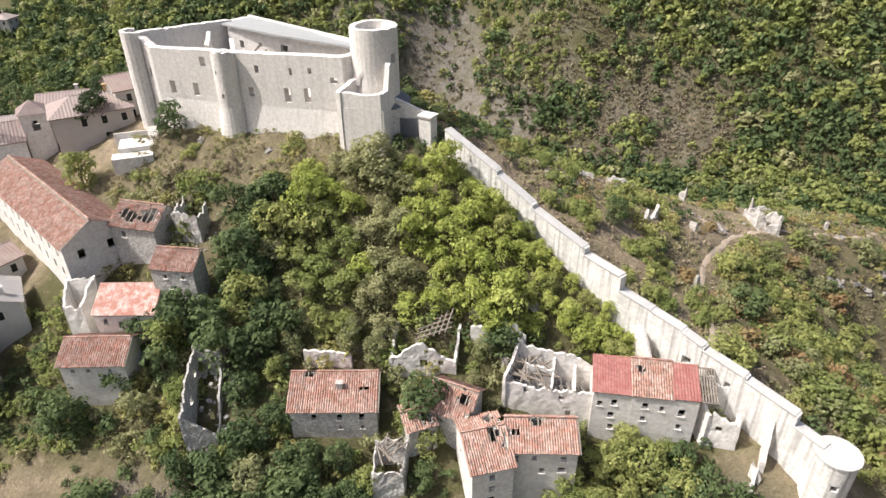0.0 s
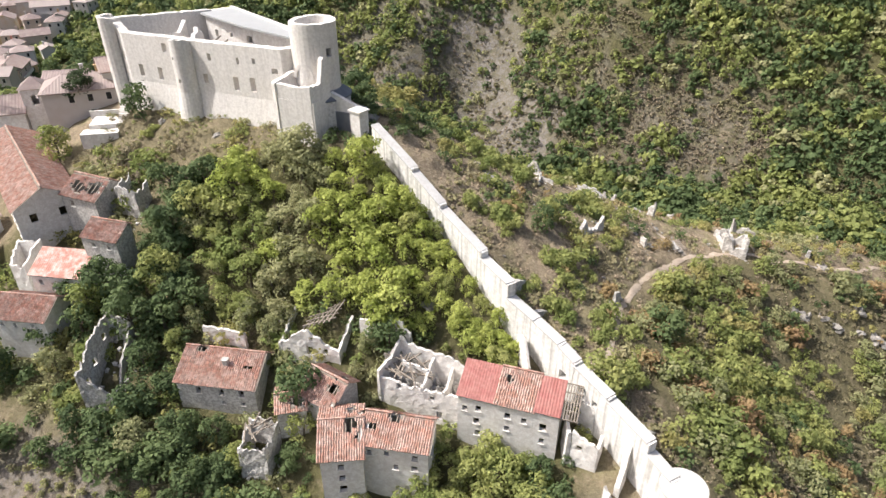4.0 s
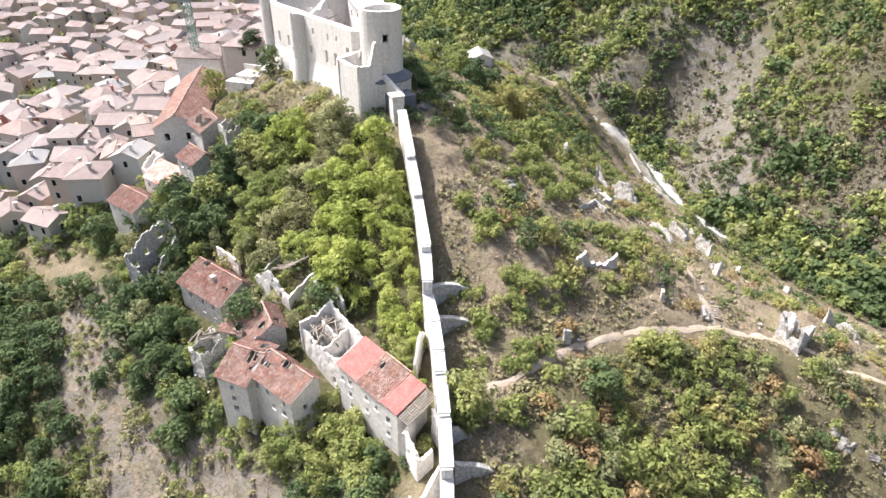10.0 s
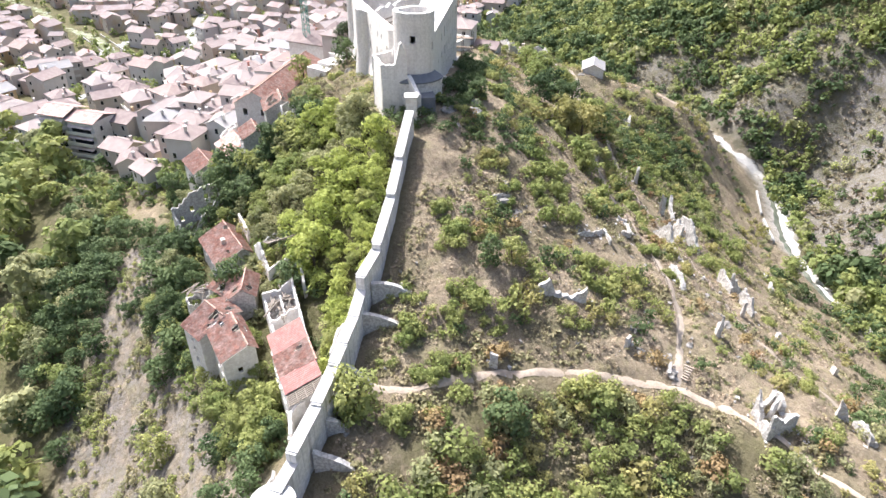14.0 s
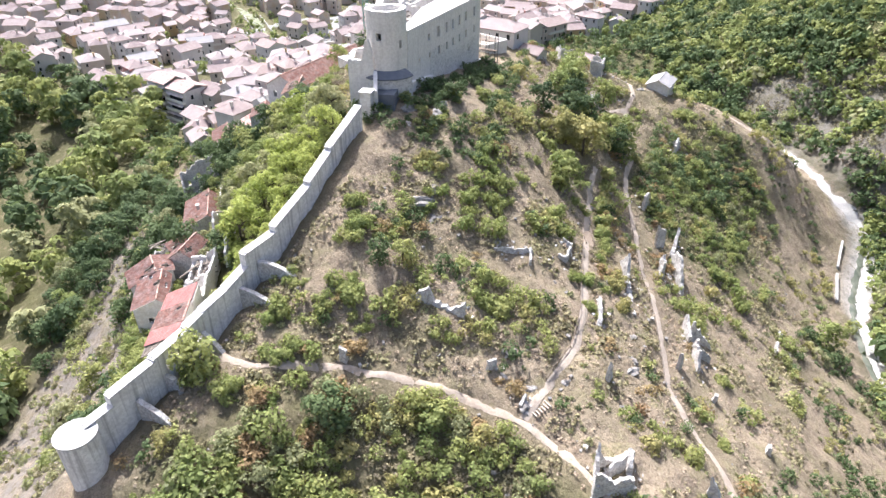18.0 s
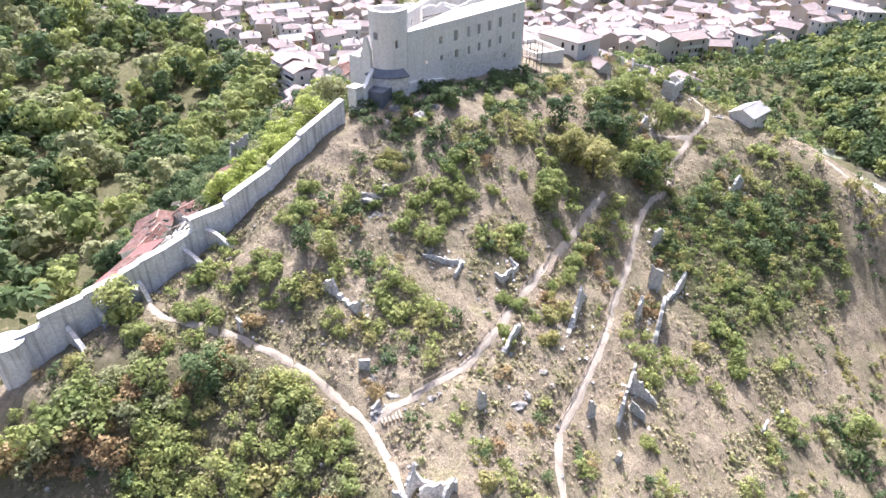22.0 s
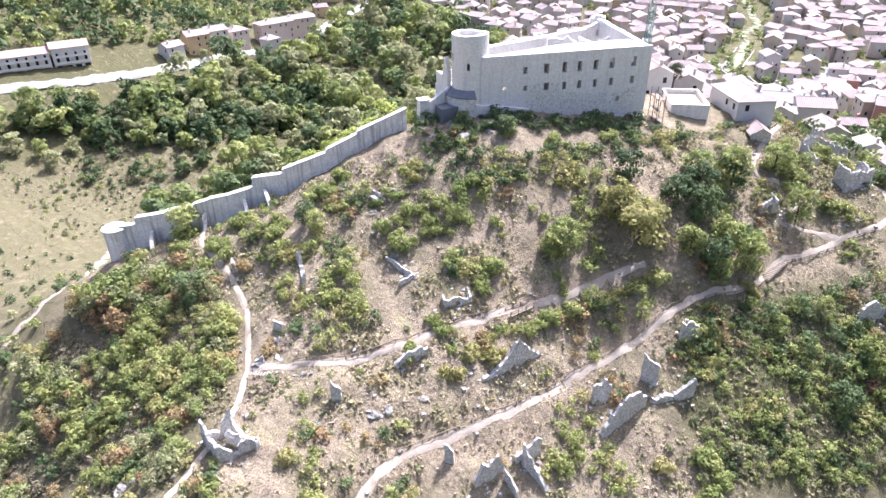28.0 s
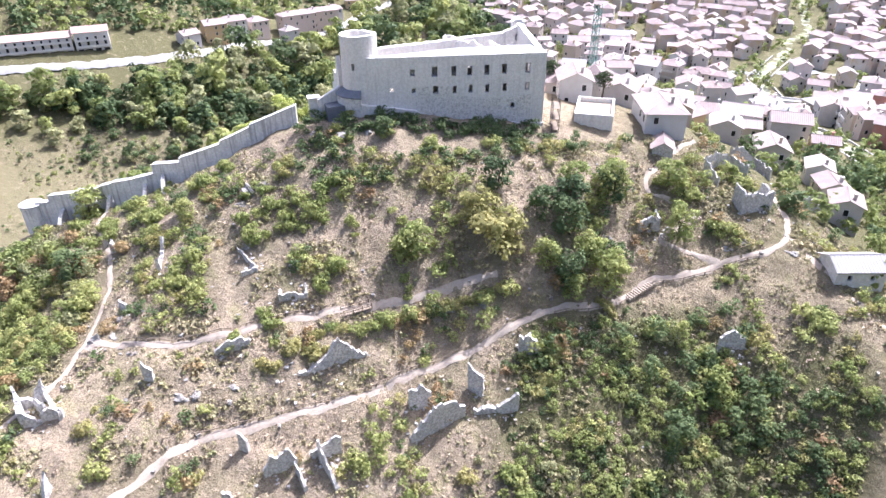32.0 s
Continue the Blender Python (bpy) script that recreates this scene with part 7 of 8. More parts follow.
# the bright grove between the wall and the houses
acacias = [tree_kind("bright green acacia in the grove", LEAF_BRIGHT, 1.0, 2.3, 26, 1100, 0.083, group="grove trees", low=0.05) for _ in range(4)]
olives = [tree_kind("grey-green tree in the grove", LEAF_OLIVE, 1.0, 2.3, 26, 1100, 0.083, group="grove trees", low=0.05) for _ in range(2)]
greens = [tree_kind("green broad-leaved tree in the grove", LEAF_GREEN, 1.0, 2.3, 26, 1100, 0.083, group="grove trees", low=0.05) for _ in range(3)]
darks = [tree_kind("dark green tree in the grove", LEAF_DARK, 1.0, 2.4, 26, 1050, 0.088, group="grove trees", low=0.0) for _ in range(2)]
p = sown(grng, GROVE, 2.7, 9000)
tone, bulk = field(p, 9, 3.3), field(p, 6, 8.1)
for (x, y), tint, big in zip(p, tone, bulk):
    if to_line(np.array([(x, y)]), WALL_LINE)[0][0] < 2.6:
        continue
    light = x + 0.45 * (y - 75) + 7 * tint + 2 * grng.normal()
    kind = acacias if light > -13 else (greens if light > -22 else darks)
    if -24 < light < -4 and tint < -0.1:
        kind = olives
    set_out(kind, [(x, y, (1.9 + 1.2 * big + 0.9 * grng.random()) * (0.72 if x > 10 else 1.0))], 0.25)
for s_ in np.arange(3.5, 44, 2.1):
    x, y = wall_at(s_)
    for off, size in ((2.3, 1.15), (4.3, 1.6)):
        if grng.random() < 0.85:
            set_out(acacias if grng.random() < 0.75 else greens, [(x - 0.67 * off + grng.normal(0, 0.4), y - 0.74 * off + grng.normal(0, 0.4), size * grng.uniform(0.8, 1.25))], 0.15)
set_out(acacias, [(x, y, 1.3) for x, y in ((21.5, 65), (23.6, 63.4), (19.6, 66.4), (25.5, 61.6), (16.5, 68), (22, 69.2), (24.6, 66.2))], 0.1)
# trees among the abandoned houses
set_out(darks, [(-25.2, 65.5, 2.9), (-25.4, 56, 2.9), (-21.8, 58.5, 2.3), (-17.5, 54, 2.7), (-13.5, 54.4, 2.0), (-11.5, 51.4, 2.2), (-2.8, 53.0, 1.9), (-36.3, 69.5, 3.2), (-42, 69.5, 2.7), (-38, 65, 2.6), (-26.5, 61, 2.2), (-44, 64, 2.6)], 0.15)
set_out(greens, [(-2.2, 55.6, 2.0), (-5.6, 57.8, 1.5), (9.2, 57.2, 1.6), (6.4, 56.6, 1.4), (15.8, 55.4, 1.7), (18.6, 53.2, 2.3), (15, 50.6, 2.0), (23, 54.6, 1.8), (26.6, 54.2, 1.7), (6.8, 49.4, 1.6), (-22.5, 63.5, 1.7), (-35, 61, 1.9)], 0.1)
set_out(olives, [(-9.6, 65.4, 1.7), (4.8, 65.2, 1.9), (-20.6, 66, 1.6), (-5, 61.2, 1.2), (3.6, 61.8, 1.2), (-13, 66.4, 1.8), (-1, 70, 1.8), (-30, 68, 1.8), (-40, 60, 2.0)], 0.1)
# trees on the steep side below the houses
oaks = [tree_kind("dark green tree on the steep slope", LEAF_DARK, 1.0, 2.1, 24, 760, 0.1, group="slope trees", low=0.0) for _ in range(3)]
for x, y in sown(grng, SOUTH_WOOD, 3.5, 6000):
    if inside(np.array([(x, y)]), BARE_SLOPE)[0] and grng.random() < 0.9:
        continue
    if any(abs(x - a) < c and abs(y - b) < d for a, b, c, d in ((11, 53.6, 5.5, 4), (4.4, 52.6, 4, 5.5), (-7, 53, 3, 3), (-31, 60, 3.5, 6), (-14, 60, 6, 4))):
        continue
    q = grng.random()
    set_out(oaks if q < (0.8 if x < 4 else 0.4) else (greens if q < 0.9 else olives), [(x, y, grng.uniform(1.7, 3.5))], 0.3)
set_out(greens, [(24, 52.5, 3.0), (20, 53.5, 2.6), (28, 50.5, 2.6), (17.5, 50, 2.4), (33, 56.5, 1.5), (13, 49, 2.3), (22, 49, 2.4)], 0.2)
clear(acacias + greens + oaks + olives + darks)


def sow_stuff(name, label, category, places, clump_sets, mat):
    """Far greenery as one mesh: places (x, y, radius), each one of the leaf sets, turned and sized."""
    if not len(places):
        return None
    z = ground_many(np.array([(p[0], p[1]) for p in places]))
    out = []
    for (x, y, r), g in zip(places, z):
        v = clump_sets[int(grng.integers(len(clump_sets)))]
        a = grng.uniform(0, 6.283)
        c, s = math.cos(a), math.sin(a)
        q = np.empty_like(v)
        q[:, 0], q[:, 1] = (v[:, 0] * c - v[:, 1] * s) * r + x, (v[:, 0] * s + v[:, 1] * c) * r + y
        q[:, 2] = v[:, 2] * r * grng.uniform(0.85, 1.2) + g
        out.append(q)
    v = np.concatenate(out)
    return tagged(fast_mesh(name, v, quads_of(v), mat), label, category, kind="stuff")


def wood_set(n, count, size, r=1.0, h=1.7, low=0.05, lobes=12, lobe=(0.18, 0.42)):
    return [leaves(grng, crown_clumps(grng, r, h, lobes, low, lobe), count, size) for _ in range(n)]


def with_radius(p, lo, hi):
    return [(x, y, grng.uniform(lo, hi)) for x, y in p]


sow_stuff("shrub_bed", "green shrubs on the slope under the castle", "scrub", [q for q in all_shrubs if q[0] <= 6], [leaves(grng, [(0, 0, 0.45, 0.6, 0.85)] + [(0.6 * math.cos(a), 0.6 * math.sin(a), grng.uniform(0.15, 0.75), 0.35, 0.9) for a in grng.uniform(0, 6.283, 9)], 260, 0.13) for _ in range(5)], LEAF_GREEN)


def thicket(name, label, category, p, radius, sets, tones, shift, mixed=0.22):
    """One bed of growth, split by a slow field into leaf colours: tones (upper limit, material, words)."""
    if not len(p):
        return
    pick = field(p, 11, shift) + grng.normal(0, mixed, len(p))
    low = -9.0
    for high, mat, words in tones:
        m = (pick >= low) & (pick < high)
        sow_stuff(name, words + " " + label, category, [(x, y, r) for (x, y), r in zip(p[m], radius[m])], sets, mat)
        low = high


# the wooded far side of the stream
NORTH_POLY = [(-200, 250), (-120, 240), (-92, 236), (-60, 248), (-20, 243), (4, 223), (24, 204), (46, 189), (70, 179), (120, 166), (230, 146), (240, 290), (120, 360), (-120, 360), (-200, 330)]
p = sown(grng, NORTH_POLY, 2.45, 120000)
bare = np.maximum(near_poly(p, SCREE, 8), 0.75 * near_poly(p, HEATHLAND, 10))
bare = np.maximum(bare, 0.68 * near_poly(p, GREY_SCREE, 5))
f = field(p, 16, 4.0) + 0.5 * field(p, 5, 9.0)
keep = f > (-1.2 + 1.5 * bare)
p, f, bare = p[keep], f[keep], bare[keep]
radius = np.clip(2.45 + 1.0 * (f - 0.75 * bare) + grng.normal(0, 0.5, len(p)), 0.8, 4.2)
thicket("hillside_scrub", "scrub and trees on the far hillside", "woodland", p, radius, wood_set(8, 62, 0.29, lobes=8, lobe=(0.3, 0.5)), ((-0.02, LEAF_DARK, "dark green"), (0.52, LEAF_WOOD, "dense green"), (0.68, LEAF_OLIVE, "grey-green"), (9, LEAF_GREEN, "yellow-green")), 2.0, 0.34)
p = sown(grng, [(-30, 262), (44, 262), (90, 240), (130, 215), (230, 190), (225, 150), (120, 176), (60, 192), (34, 206), (8, 232)], 2.1, 30000)
f = field(p, 9, 14.0)
p, f = p[f > 0.02], f[f > 0.02]
sow_stuff("dry_heath", "low brown heath on the far hillside", "scrub", [(x, y, 0.5 + 1.5 * q + 0.4 * grng.random()) for (x, y), q in zip(p, f)], wood_set(5, 40, 0.29, h=0.9), HEATH)
for poly, gap, low, words in ((SCREE, 1.6, 0.0, "stony slide"), (GREY_SCREE, 1.4, -0.15, "grey stony hillside"), (HEATHLAND, 1.0, -0.4, "heath across the stream")):
    p = sown(grng, poly, gap, 16000)
    f = field(p, 6, 33.0)
    p, f = p[f > low], f[f > low]
    sow_stuff("heath_tussocks", "dark heath tussocks on the " + words, "scrub", [(x, y, 0.5 + 0.3 * max(q, 0) + 0.4 * grng.random()) for (x, y), q in zip(p, f)], wood_set(5, 16, 0.42, h=1.2), HEATH)
    p = sown(grng, poly, 2.6, 4000)
    f = field(p, 12, 7.7) + 0.4 * field(p, 4, 1.1)
    p, f = p[f > 0.12], f[f > 0.12]
    thicket("hillside_bushes", "round bushes on the " + words, "scrub", p, np.clip(0.9 + 1.5 * f + grng.normal(0, 0.3, len(p)), 0.7, 2.6), wood_set(5, 110, 0.19, h=1.5, lobes=8, lobe=(0.3, 0.5)), ((-0.1, LEAF_DARK, "dark"), (0.25, LEAF_WOOD, "green"), (9, LEAF_OLIVE, "grey-green")), 17.0, 0.3)
# dense trees below the valley road
p = sown(grng, [(14, -108), (2, -98), (-17, -76), (-38, -56), (-66, -50), (-100, -50), (-128, -52), (-134, -86), (-98, -102), (-60, -98), (-25, -105)], 4.6, 9000)
f = field(p, 14, 3.3)
p, f = p[f > -0.45], f[f > -0.45]
thicket("roadside_wood", "trees packed together below the valley road", "woodland", p, np.clip(3.3 + 1.2 * f + grng.normal(0, 0.7, len(p)), 1.8, 5.2), wood_set(7, 240, 0.2, h=2.1, low=0.0, lobes=9, lobe=(0.28, 0.48)), ((0.1, LEAF_DARK, "dark"), (0.45, LEAF_WOOD, "green"), (9, LEAF_OLIVE, "grey-green")), 21.0, 0.4)
# valley woods south-west of the hill
p = sown(grng, VALLEY_WOOD + [], 8.6, 22000)
p = np.concatenate((p, sown(grng, [(-110, 40), (-135, 20), (-190, -25), (-205, -60), (-232, -60), (-226, -30), (-200, -2), (-160, 22), (-128, 44)], 8.4, 6000), sown(grng, [(-165, -100), (-205, -60), (-232, -60), (-262, -110), (-262, -150), (-215, -140), (-150, -112), (-100, -112)], 8.6, 6000)))
p = p[~inside(p, MEADOW)]
f = field(p, 22, 6.0)
keep = f > -0.32
p, f = p[keep], f[keep]
radius = np.clip(4.7 + 1.6 * f + grng.normal(0, 1.7, len(p)), 2.0, 8.2)
thicket("valley_wood", "broad-leaved wood filling the valley", "woodland", p, radius, wood_set(8, 400, 0.17, h=2.2, low=0.0, lobes=9, lobe=(0.3, 0.5)), ((-0.3, LEAF_DARK, "dark"), (0.12, LEAF_WOOD, "green"), (0.42, LEAF_OLIVE, "grey-green"), (9, LEAF_GREEN, "light green")), 5.0, 0.42)
p = np.concatenate((sown(grng, [(60, -158), (-40, -138), (-75, -130), (-130, -142), (-215, -178), (-300, -190), (-330, -270), (-240, -330), (60, -330)], 5.6, 12000), sown(grng, [(-205, -58), (-232, -44), (-330, -150), (-262, -152)], 7.5, 3000)))
p = p[waves(p[:, 0], p[:, 1], 45, 0.3) > -0.65]
thicket("upland_wood", "woods on the rise across the valley", "woodland", p, grng.uniform(2.4, 5.0, len(p)), wood_set(5, 60, 0.3), ((0, LEAF_DARK, "dark"), (9, LEAF_WOOD, "green")), 7.0)
p = np.concatenate((sown(grng, MEADOW, 3.0, 5000), sown(grng, [(70, 90), (95, 60), (100, 0), (50, -30), (30, -30), (34, 10), (62, 45)], 3.6, 3000)))
f = field(p, 12, 1.7)
p, f = p[f > -0.2], f[f > -0.2]
thicket("meadow_scrub", "scrub on the valley meadow", "scrub", p, np.clip(0.8 + 1.7 * f + grng.normal(0, 0.3, len(p)), 0.5, 3.0), wood_set(5, 120, 0.19, h=1.4), ((0, LEAF_DARK, "dark green"), (0.3, LEAF_GREEN, "green"), (9, LEAF_OLIVE, "grey-green")), 3.0)
p = sown(grng, MEADOW + [(44, -60), (70, -10)], 8.0, 2000)
p = p[field(p, 20, 9.5) > -0.15]
thicket("meadow_trees", "trees scattered over the valley meadow", "trees", p, grng.uniform(1.6, 3.6, len(p)), wood_set(4, 300, 0.17, h=1.7, low=0.0), ((0, LEAF_DARK, "dark"), (9, LEAF_OLIVE, "grey-green")), 3.7, 0.4)
p = sown(grng, MEADOW + [(50, -70), (90, -20), (96, 50)], 2.2, 9000)
sow_stuff("meadow_grass", "dry brown weeds on the valley meadow", "grass", with_radius(p[field(p, 9, 4.4) > -0.3], 0.4, 1.0), wood_set(4, 20, 0.36, h=0.6), HEATH)
# scrub beds on the near slope
def off_trails(p, d):
    return p[np.min([to_line(p, t)[0] for t in (UPPER_TRAIL, LOWER_TRAIL, WALL_TRAIL, STEP_TRAIL)], axis=0) > d]


p = off_trails(sown(grng, EAST_SCRUB, 2.0, 14000), 2.9)
f = field(p, 9, 3.0)
keep = f > -0.24 + 0.5 * near_poly(p, SHOULDER_DRY, 4) + 0.55 * near_poly(p, DRY_STRIP, 2)
p, f = p[keep], f[keep]
thicket("slope_scrub", "scrub covering the lower east slope", "scrub", p, np.clip(1.45 + 1.2 * f + grng.normal(0, 0.4, len(p)), 0.6, 2.9), wood_set(8, 330, 0.125, h=1.55, lobes=9, lobe=(0.26, 0.46)), ((-0.50, LEAF_RUSSET, "russet"), (-0.12, LEAF_OLIVE, "grey-green"), (0.16, LEAF_WOOD, "dark green"), (0.62, LEAF_GREEN, "green"), (9, LEAF_YELLOW, "yellowish")), 12.0, 0.3)
p = off_trails(sown(grng, EAST_SCRUB, 1.2, 20000), 1.2)
f = field(p, 6, 13.0)
p, f = p[~inside(p, DRY_STRIP)], f[~inside(p, DRY_STRIP)]
sow_stuff("slope_heath", "low brown growth between the shrubs of the east slope", "scrub", [(x, y, 0.5 + 0.5 * q + 0.3 * grng.random()) for (x, y), q in zip(p[f > -0.25], f[f > -0.25])], wood_set(5, 44, 0.25, h=0.9), HEATH)
p = sown(grng, BRAMBLES, 1.6, 12000)
f = field(p, 8, 5.0)
p, f = p[f > -0.42], f[f > -0.42]
thicket("bramble_bed", "brambles and ivy", "brambles", p, np.clip(1.05 + 0.8 * f + grng.normal(0, 0.3, len(p)), 0.5, 2.4), wood_set(7, 230, 0.135, h=1.3), ((-0.35, LEAF_DARK, "dark"), (-0.15, LEAF_WOOD, "thick"), (0.45, LEAF_GREEN, "light green"), (9, LEAF_OLIVE, "grey-green")), 15.0)
p = sown(grng, [(-12, 160), (-30, 172), (-24, 182), (-6, 170)], 4.0, 500)
sow_stuff("bramble_trees", "darker trees rising from the brambles", "trees", with_radius(p, 1.4, 2.4) + [(-21, 181, 2.3), (-18.5, 183.4, 2.6), (-15.5, 181.6, 2.1), (-17, 186, 2.4), (-14, 184, 1.9), (-23.5, 183.5, 2.0)], wood_set(3, 380, 0.11), LEAF_DARK)
sow_stuff("bramble_trees", "russet and yellow bushes among the brambles", "trees", [(-21.5, 177.6, 1.6), (-19.8, 178.6, 1.2), (-26.5, 171.5, 1.5)], wood_set(2, 300, 0.12), LEAF_RUSSET)
sow_stuff("bramble_trees", "pale green young trees among the brambles", "trees", [(-18.5, 177, 2.4), (-16.8, 178.6, 2.0), (-20.5, 168.5, 1.9), (-12, 163.5, 1.7), (-10, 168, 1.5)], wood_set(3, 380, 0.11, h=2.0), LEAF_GREEN)
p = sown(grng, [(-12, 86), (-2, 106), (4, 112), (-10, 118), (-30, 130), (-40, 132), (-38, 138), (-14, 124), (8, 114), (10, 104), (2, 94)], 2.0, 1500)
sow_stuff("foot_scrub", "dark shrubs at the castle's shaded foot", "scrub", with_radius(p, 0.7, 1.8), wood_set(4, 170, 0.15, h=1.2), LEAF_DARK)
# low growth in clumps over all the dry slope
HILL = [(4, 96), (20, 76), (34, 62), (44, 52), (66, 60), (74, 90), (68, 120), (60, 145), (40, 165), (14, 190), (-24, 205), (-60, 190), (-66, 150), (-40, 136), (-6, 118)]
BANK = [(60, 145), (68, 120), (76, 100), (110, 112), (160, 122), (160, 142), (104, 152), (78, 166), (50, 180), (24, 196), (-10, 216), (-30, 226), (-60, 200), (-24, 205), (14, 190), (40, 165)]


p = off_trails(sown(grng, HILL, 1.25, 30000), 1.9)
f = field(p, 7.5, 21.0) + 0.25 * field(p, 2.5, 2.0) - 0.3 * near_poly(p, DRY_STRIP, 2)
m = f > 0.21
thicket("low_scrub", "shrubs among the dry grass", "scrub", p[m], np.clip(0.75 + 1.1 * f[m] + grng.normal(0, 0.25, m.sum()), 0.4, 2.1), wood_set(7, 120, 0.165, h=1.5), ((-0.4, LEAF_RUSSET, "low russet"), (-0.1, LEAF_DARK, "low dark green"), (0.35, LEAF_GREEN, "low green"), (9, LEAF_YELLOW, "low yellow-green")), 8.0)
m = (f > 0.0) & (f < 0.2)
sow_stuff("low_heath", "low olive-brown growth among dry grass", "scrub", with_radius(p[m], 0.3, 0.8), wood_set(5, 40, 0.29, h=0.7), LEAF_OLIVE)
p = off_trails(sown(grng, BANK, 1.6, 20000), 1.3)
f = field(p, 9, 31.0)
m = f > -0.02
thicket("bank_scrub", "shrubs on the stream's dry bank", "scrub", p[m], np.clip(0.6 + 1.3 * f[m] + grng.normal(0, 0.25, m.sum()), 0.3, 2.0), wood_set(6, 110, 0.185, h=1.2), ((0, LEAF_DARK, "dark green"), (0.3, LEAF_OLIVE, "grey-green"), (9, LEAF_YELLOW, "yellow-green")), 18.0)
sow_stuff("dry_heath", "low brown growth on the stream's bank", "scrub", with_radius(p[(f < 0.18) & (f > -0.1)], 0.3, 0.9), wood_set(4, 30, 0.31, h=0.6), HEATH)
p = sown(grng, [(34, 189), (50, 183), (70, 174), (92, 168), (120, 160), (165, 152), (165, 172), (120, 186), (88, 196), (66, 202), (44, 207), (30, 207), (36, 199), (52, 191)], 2.4, 4000)
thicket("stream_trees", "bushes and trees along the stream", "scrub", p, grng.uniform(1.2, 2.9, len(p)), wood_set(5, 110, 0.19, h=1.6), ((0, LEAF_DARK, "dark"), (0.35, LEAF_WOOD, "green"), (9, LEAF_GREEN, "light green")), 2.2, 0.35)
p = sown(grng, [(14, 203), (26, 195), (40, 188), (46, 192), (30, 200), (20, 205)], 2.4, 900)
sow_stuff("stream_trees", "scattered bushes along the stream", "scrub", with_radius(p[field(p, 10, 2.2) > 0], 1.0, 2.2), wood_set(3, 150, 0.16, h=1.5), LEAF_GREEN)
p = sown(grng, [(66, 106), (80, 99), (104, 88), (150, 95), (158, 130), (104, 150), (72, 140)], 1.9, 6000)
f = field(p, 8, 24.0)
p, f = p[f > -0.1], f[f > -0.1]
thicket("flank_scrub", "scrub on the dry eastern flank", "scrub", p, np.clip(0.6 + 1.0 * f + grng.normal(0, 0.25, len(p)), 0.35, 1.7), wood_set(5, 80, 0.21, h=1.1), ((-0.25, LEAF_RUSSET, "russet"), (0.05, HEATH, "brown"), (0.4, LEAF_OLIVE, "grey-green"), (9, LEAF_YELLOW, "yellowish")), 28.0)
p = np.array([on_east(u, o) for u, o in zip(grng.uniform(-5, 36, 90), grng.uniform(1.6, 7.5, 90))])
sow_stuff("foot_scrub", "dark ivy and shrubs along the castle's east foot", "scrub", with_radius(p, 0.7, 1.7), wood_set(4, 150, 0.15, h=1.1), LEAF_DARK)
p = off_trails(sown(grng, HILL, 0.78, 90000), 0.9)
f = field(p, 6, 41.0)
sow_stuff("dry_brush", "low olive and straw-coloured brush on the dry slope", "scrub", [(x, y, 0.35 + 0.6 * q + 0.25 * grng.random()) for (x, y), q in zip(p[f > 0.08], f[f > 0.08])], wood_set(6, 18, 0.36, h=0.6), BRUSH)
p = p[(f < 0.08) & (f > -0.25)]
sow_stuff("dry_grass", "dry straw-coloured grass tufts", "grass", with_radius(p, 0.18, 0.55), wood_set(6, 12, 0.42, h=1.1), DRY_TUFT)
p = sown(grng, CASTLE_BANK, 0.95, 8000)
f = field(p, 5, 2.0)
p, f = p[f > -0.4], f[f > -0.4]
thicket("bank_growth", "scrub on the bank under the castle", "scrub", p, np.clip(0.62 + 0.9 * f + grng.normal(0, 0.25, len(p)), 0.3, 1.7), wood_set(5, 90, 0.17, h=1.0), ((-0.25, HEATH, "dry brown"), (-0.05, BRUSH, "straw-coloured"), (0.25, LEAF_OLIVE, "grey-green"), (0.5, LEAF_GREEN, "green"), (9, LEAF_YELLOW, "yellow-green")), 5.5, 0.35)
p = sown(grng, [(-60, 62), (-36, 60), (-26, 54), (0, 47), (34, 50), (36, 40), (0, 24), (-60, 30), (-100, 45)], 1.6, 9000)
f = field(p, 7, 51.0)
keep = f > np.where(inside(p, BARE_SLOPE), 0.16 - 0.3 * np.clip((-8 - p[:, 0]) / 14, 0, 1), -0.12)
p, f = p[keep], f[keep]
thicket("steep_scrub", "mixed scrub on the steep south slope", "scrub", p, np.clip(0.5 + 0.9 * f + grng.normal(0, 0.25, len(p)), 0.3, 1.6), wood_set(5, 90, 0.2, h=1.1), ((-0.25, LEAF_DARK, "dark"), (-0.05, BRUSH, "straw-coloured"), (0.25, LEAF_OLIVE, "grey-green"), (9, LEAF_GREEN, "green")), 9.0)
p = sown(grng, [(-62, 60), (-38, 56), (-24, 52), (0, 46), (30, 50), (34, 57), (22, 66), (12, 67), (-4, 70), (-26, 68), (-38, 80), (-34, 90), (-58, 96), (-64, 80)], 1.6, 12000)
homes = np.array([(o.matrix_basis.translation.x, o.matrix_basis.translation.y) for o in bpy.data.objects if o.name.startswith(("abandoned_house", "village_house"))])
p = p[np.min(np.hypot(p[:, None, 0] - homes[None, :, 0], p[:, None, 1] - homes[None, :, 1]), 1) > 3.9]
for spot, dist in (((-63.4, 91.8), 14), ((12, 61), 5.2), ((-7, 53.2), 3), ((-31, 60), 4.5), ((-12, 61), 4.5), ((22, 59.5), 4), ((28, 58), 4)):
    p = p[np.hypot(p[:, 0] - spot[0], p[:, 1] - spot[1]) > dist]
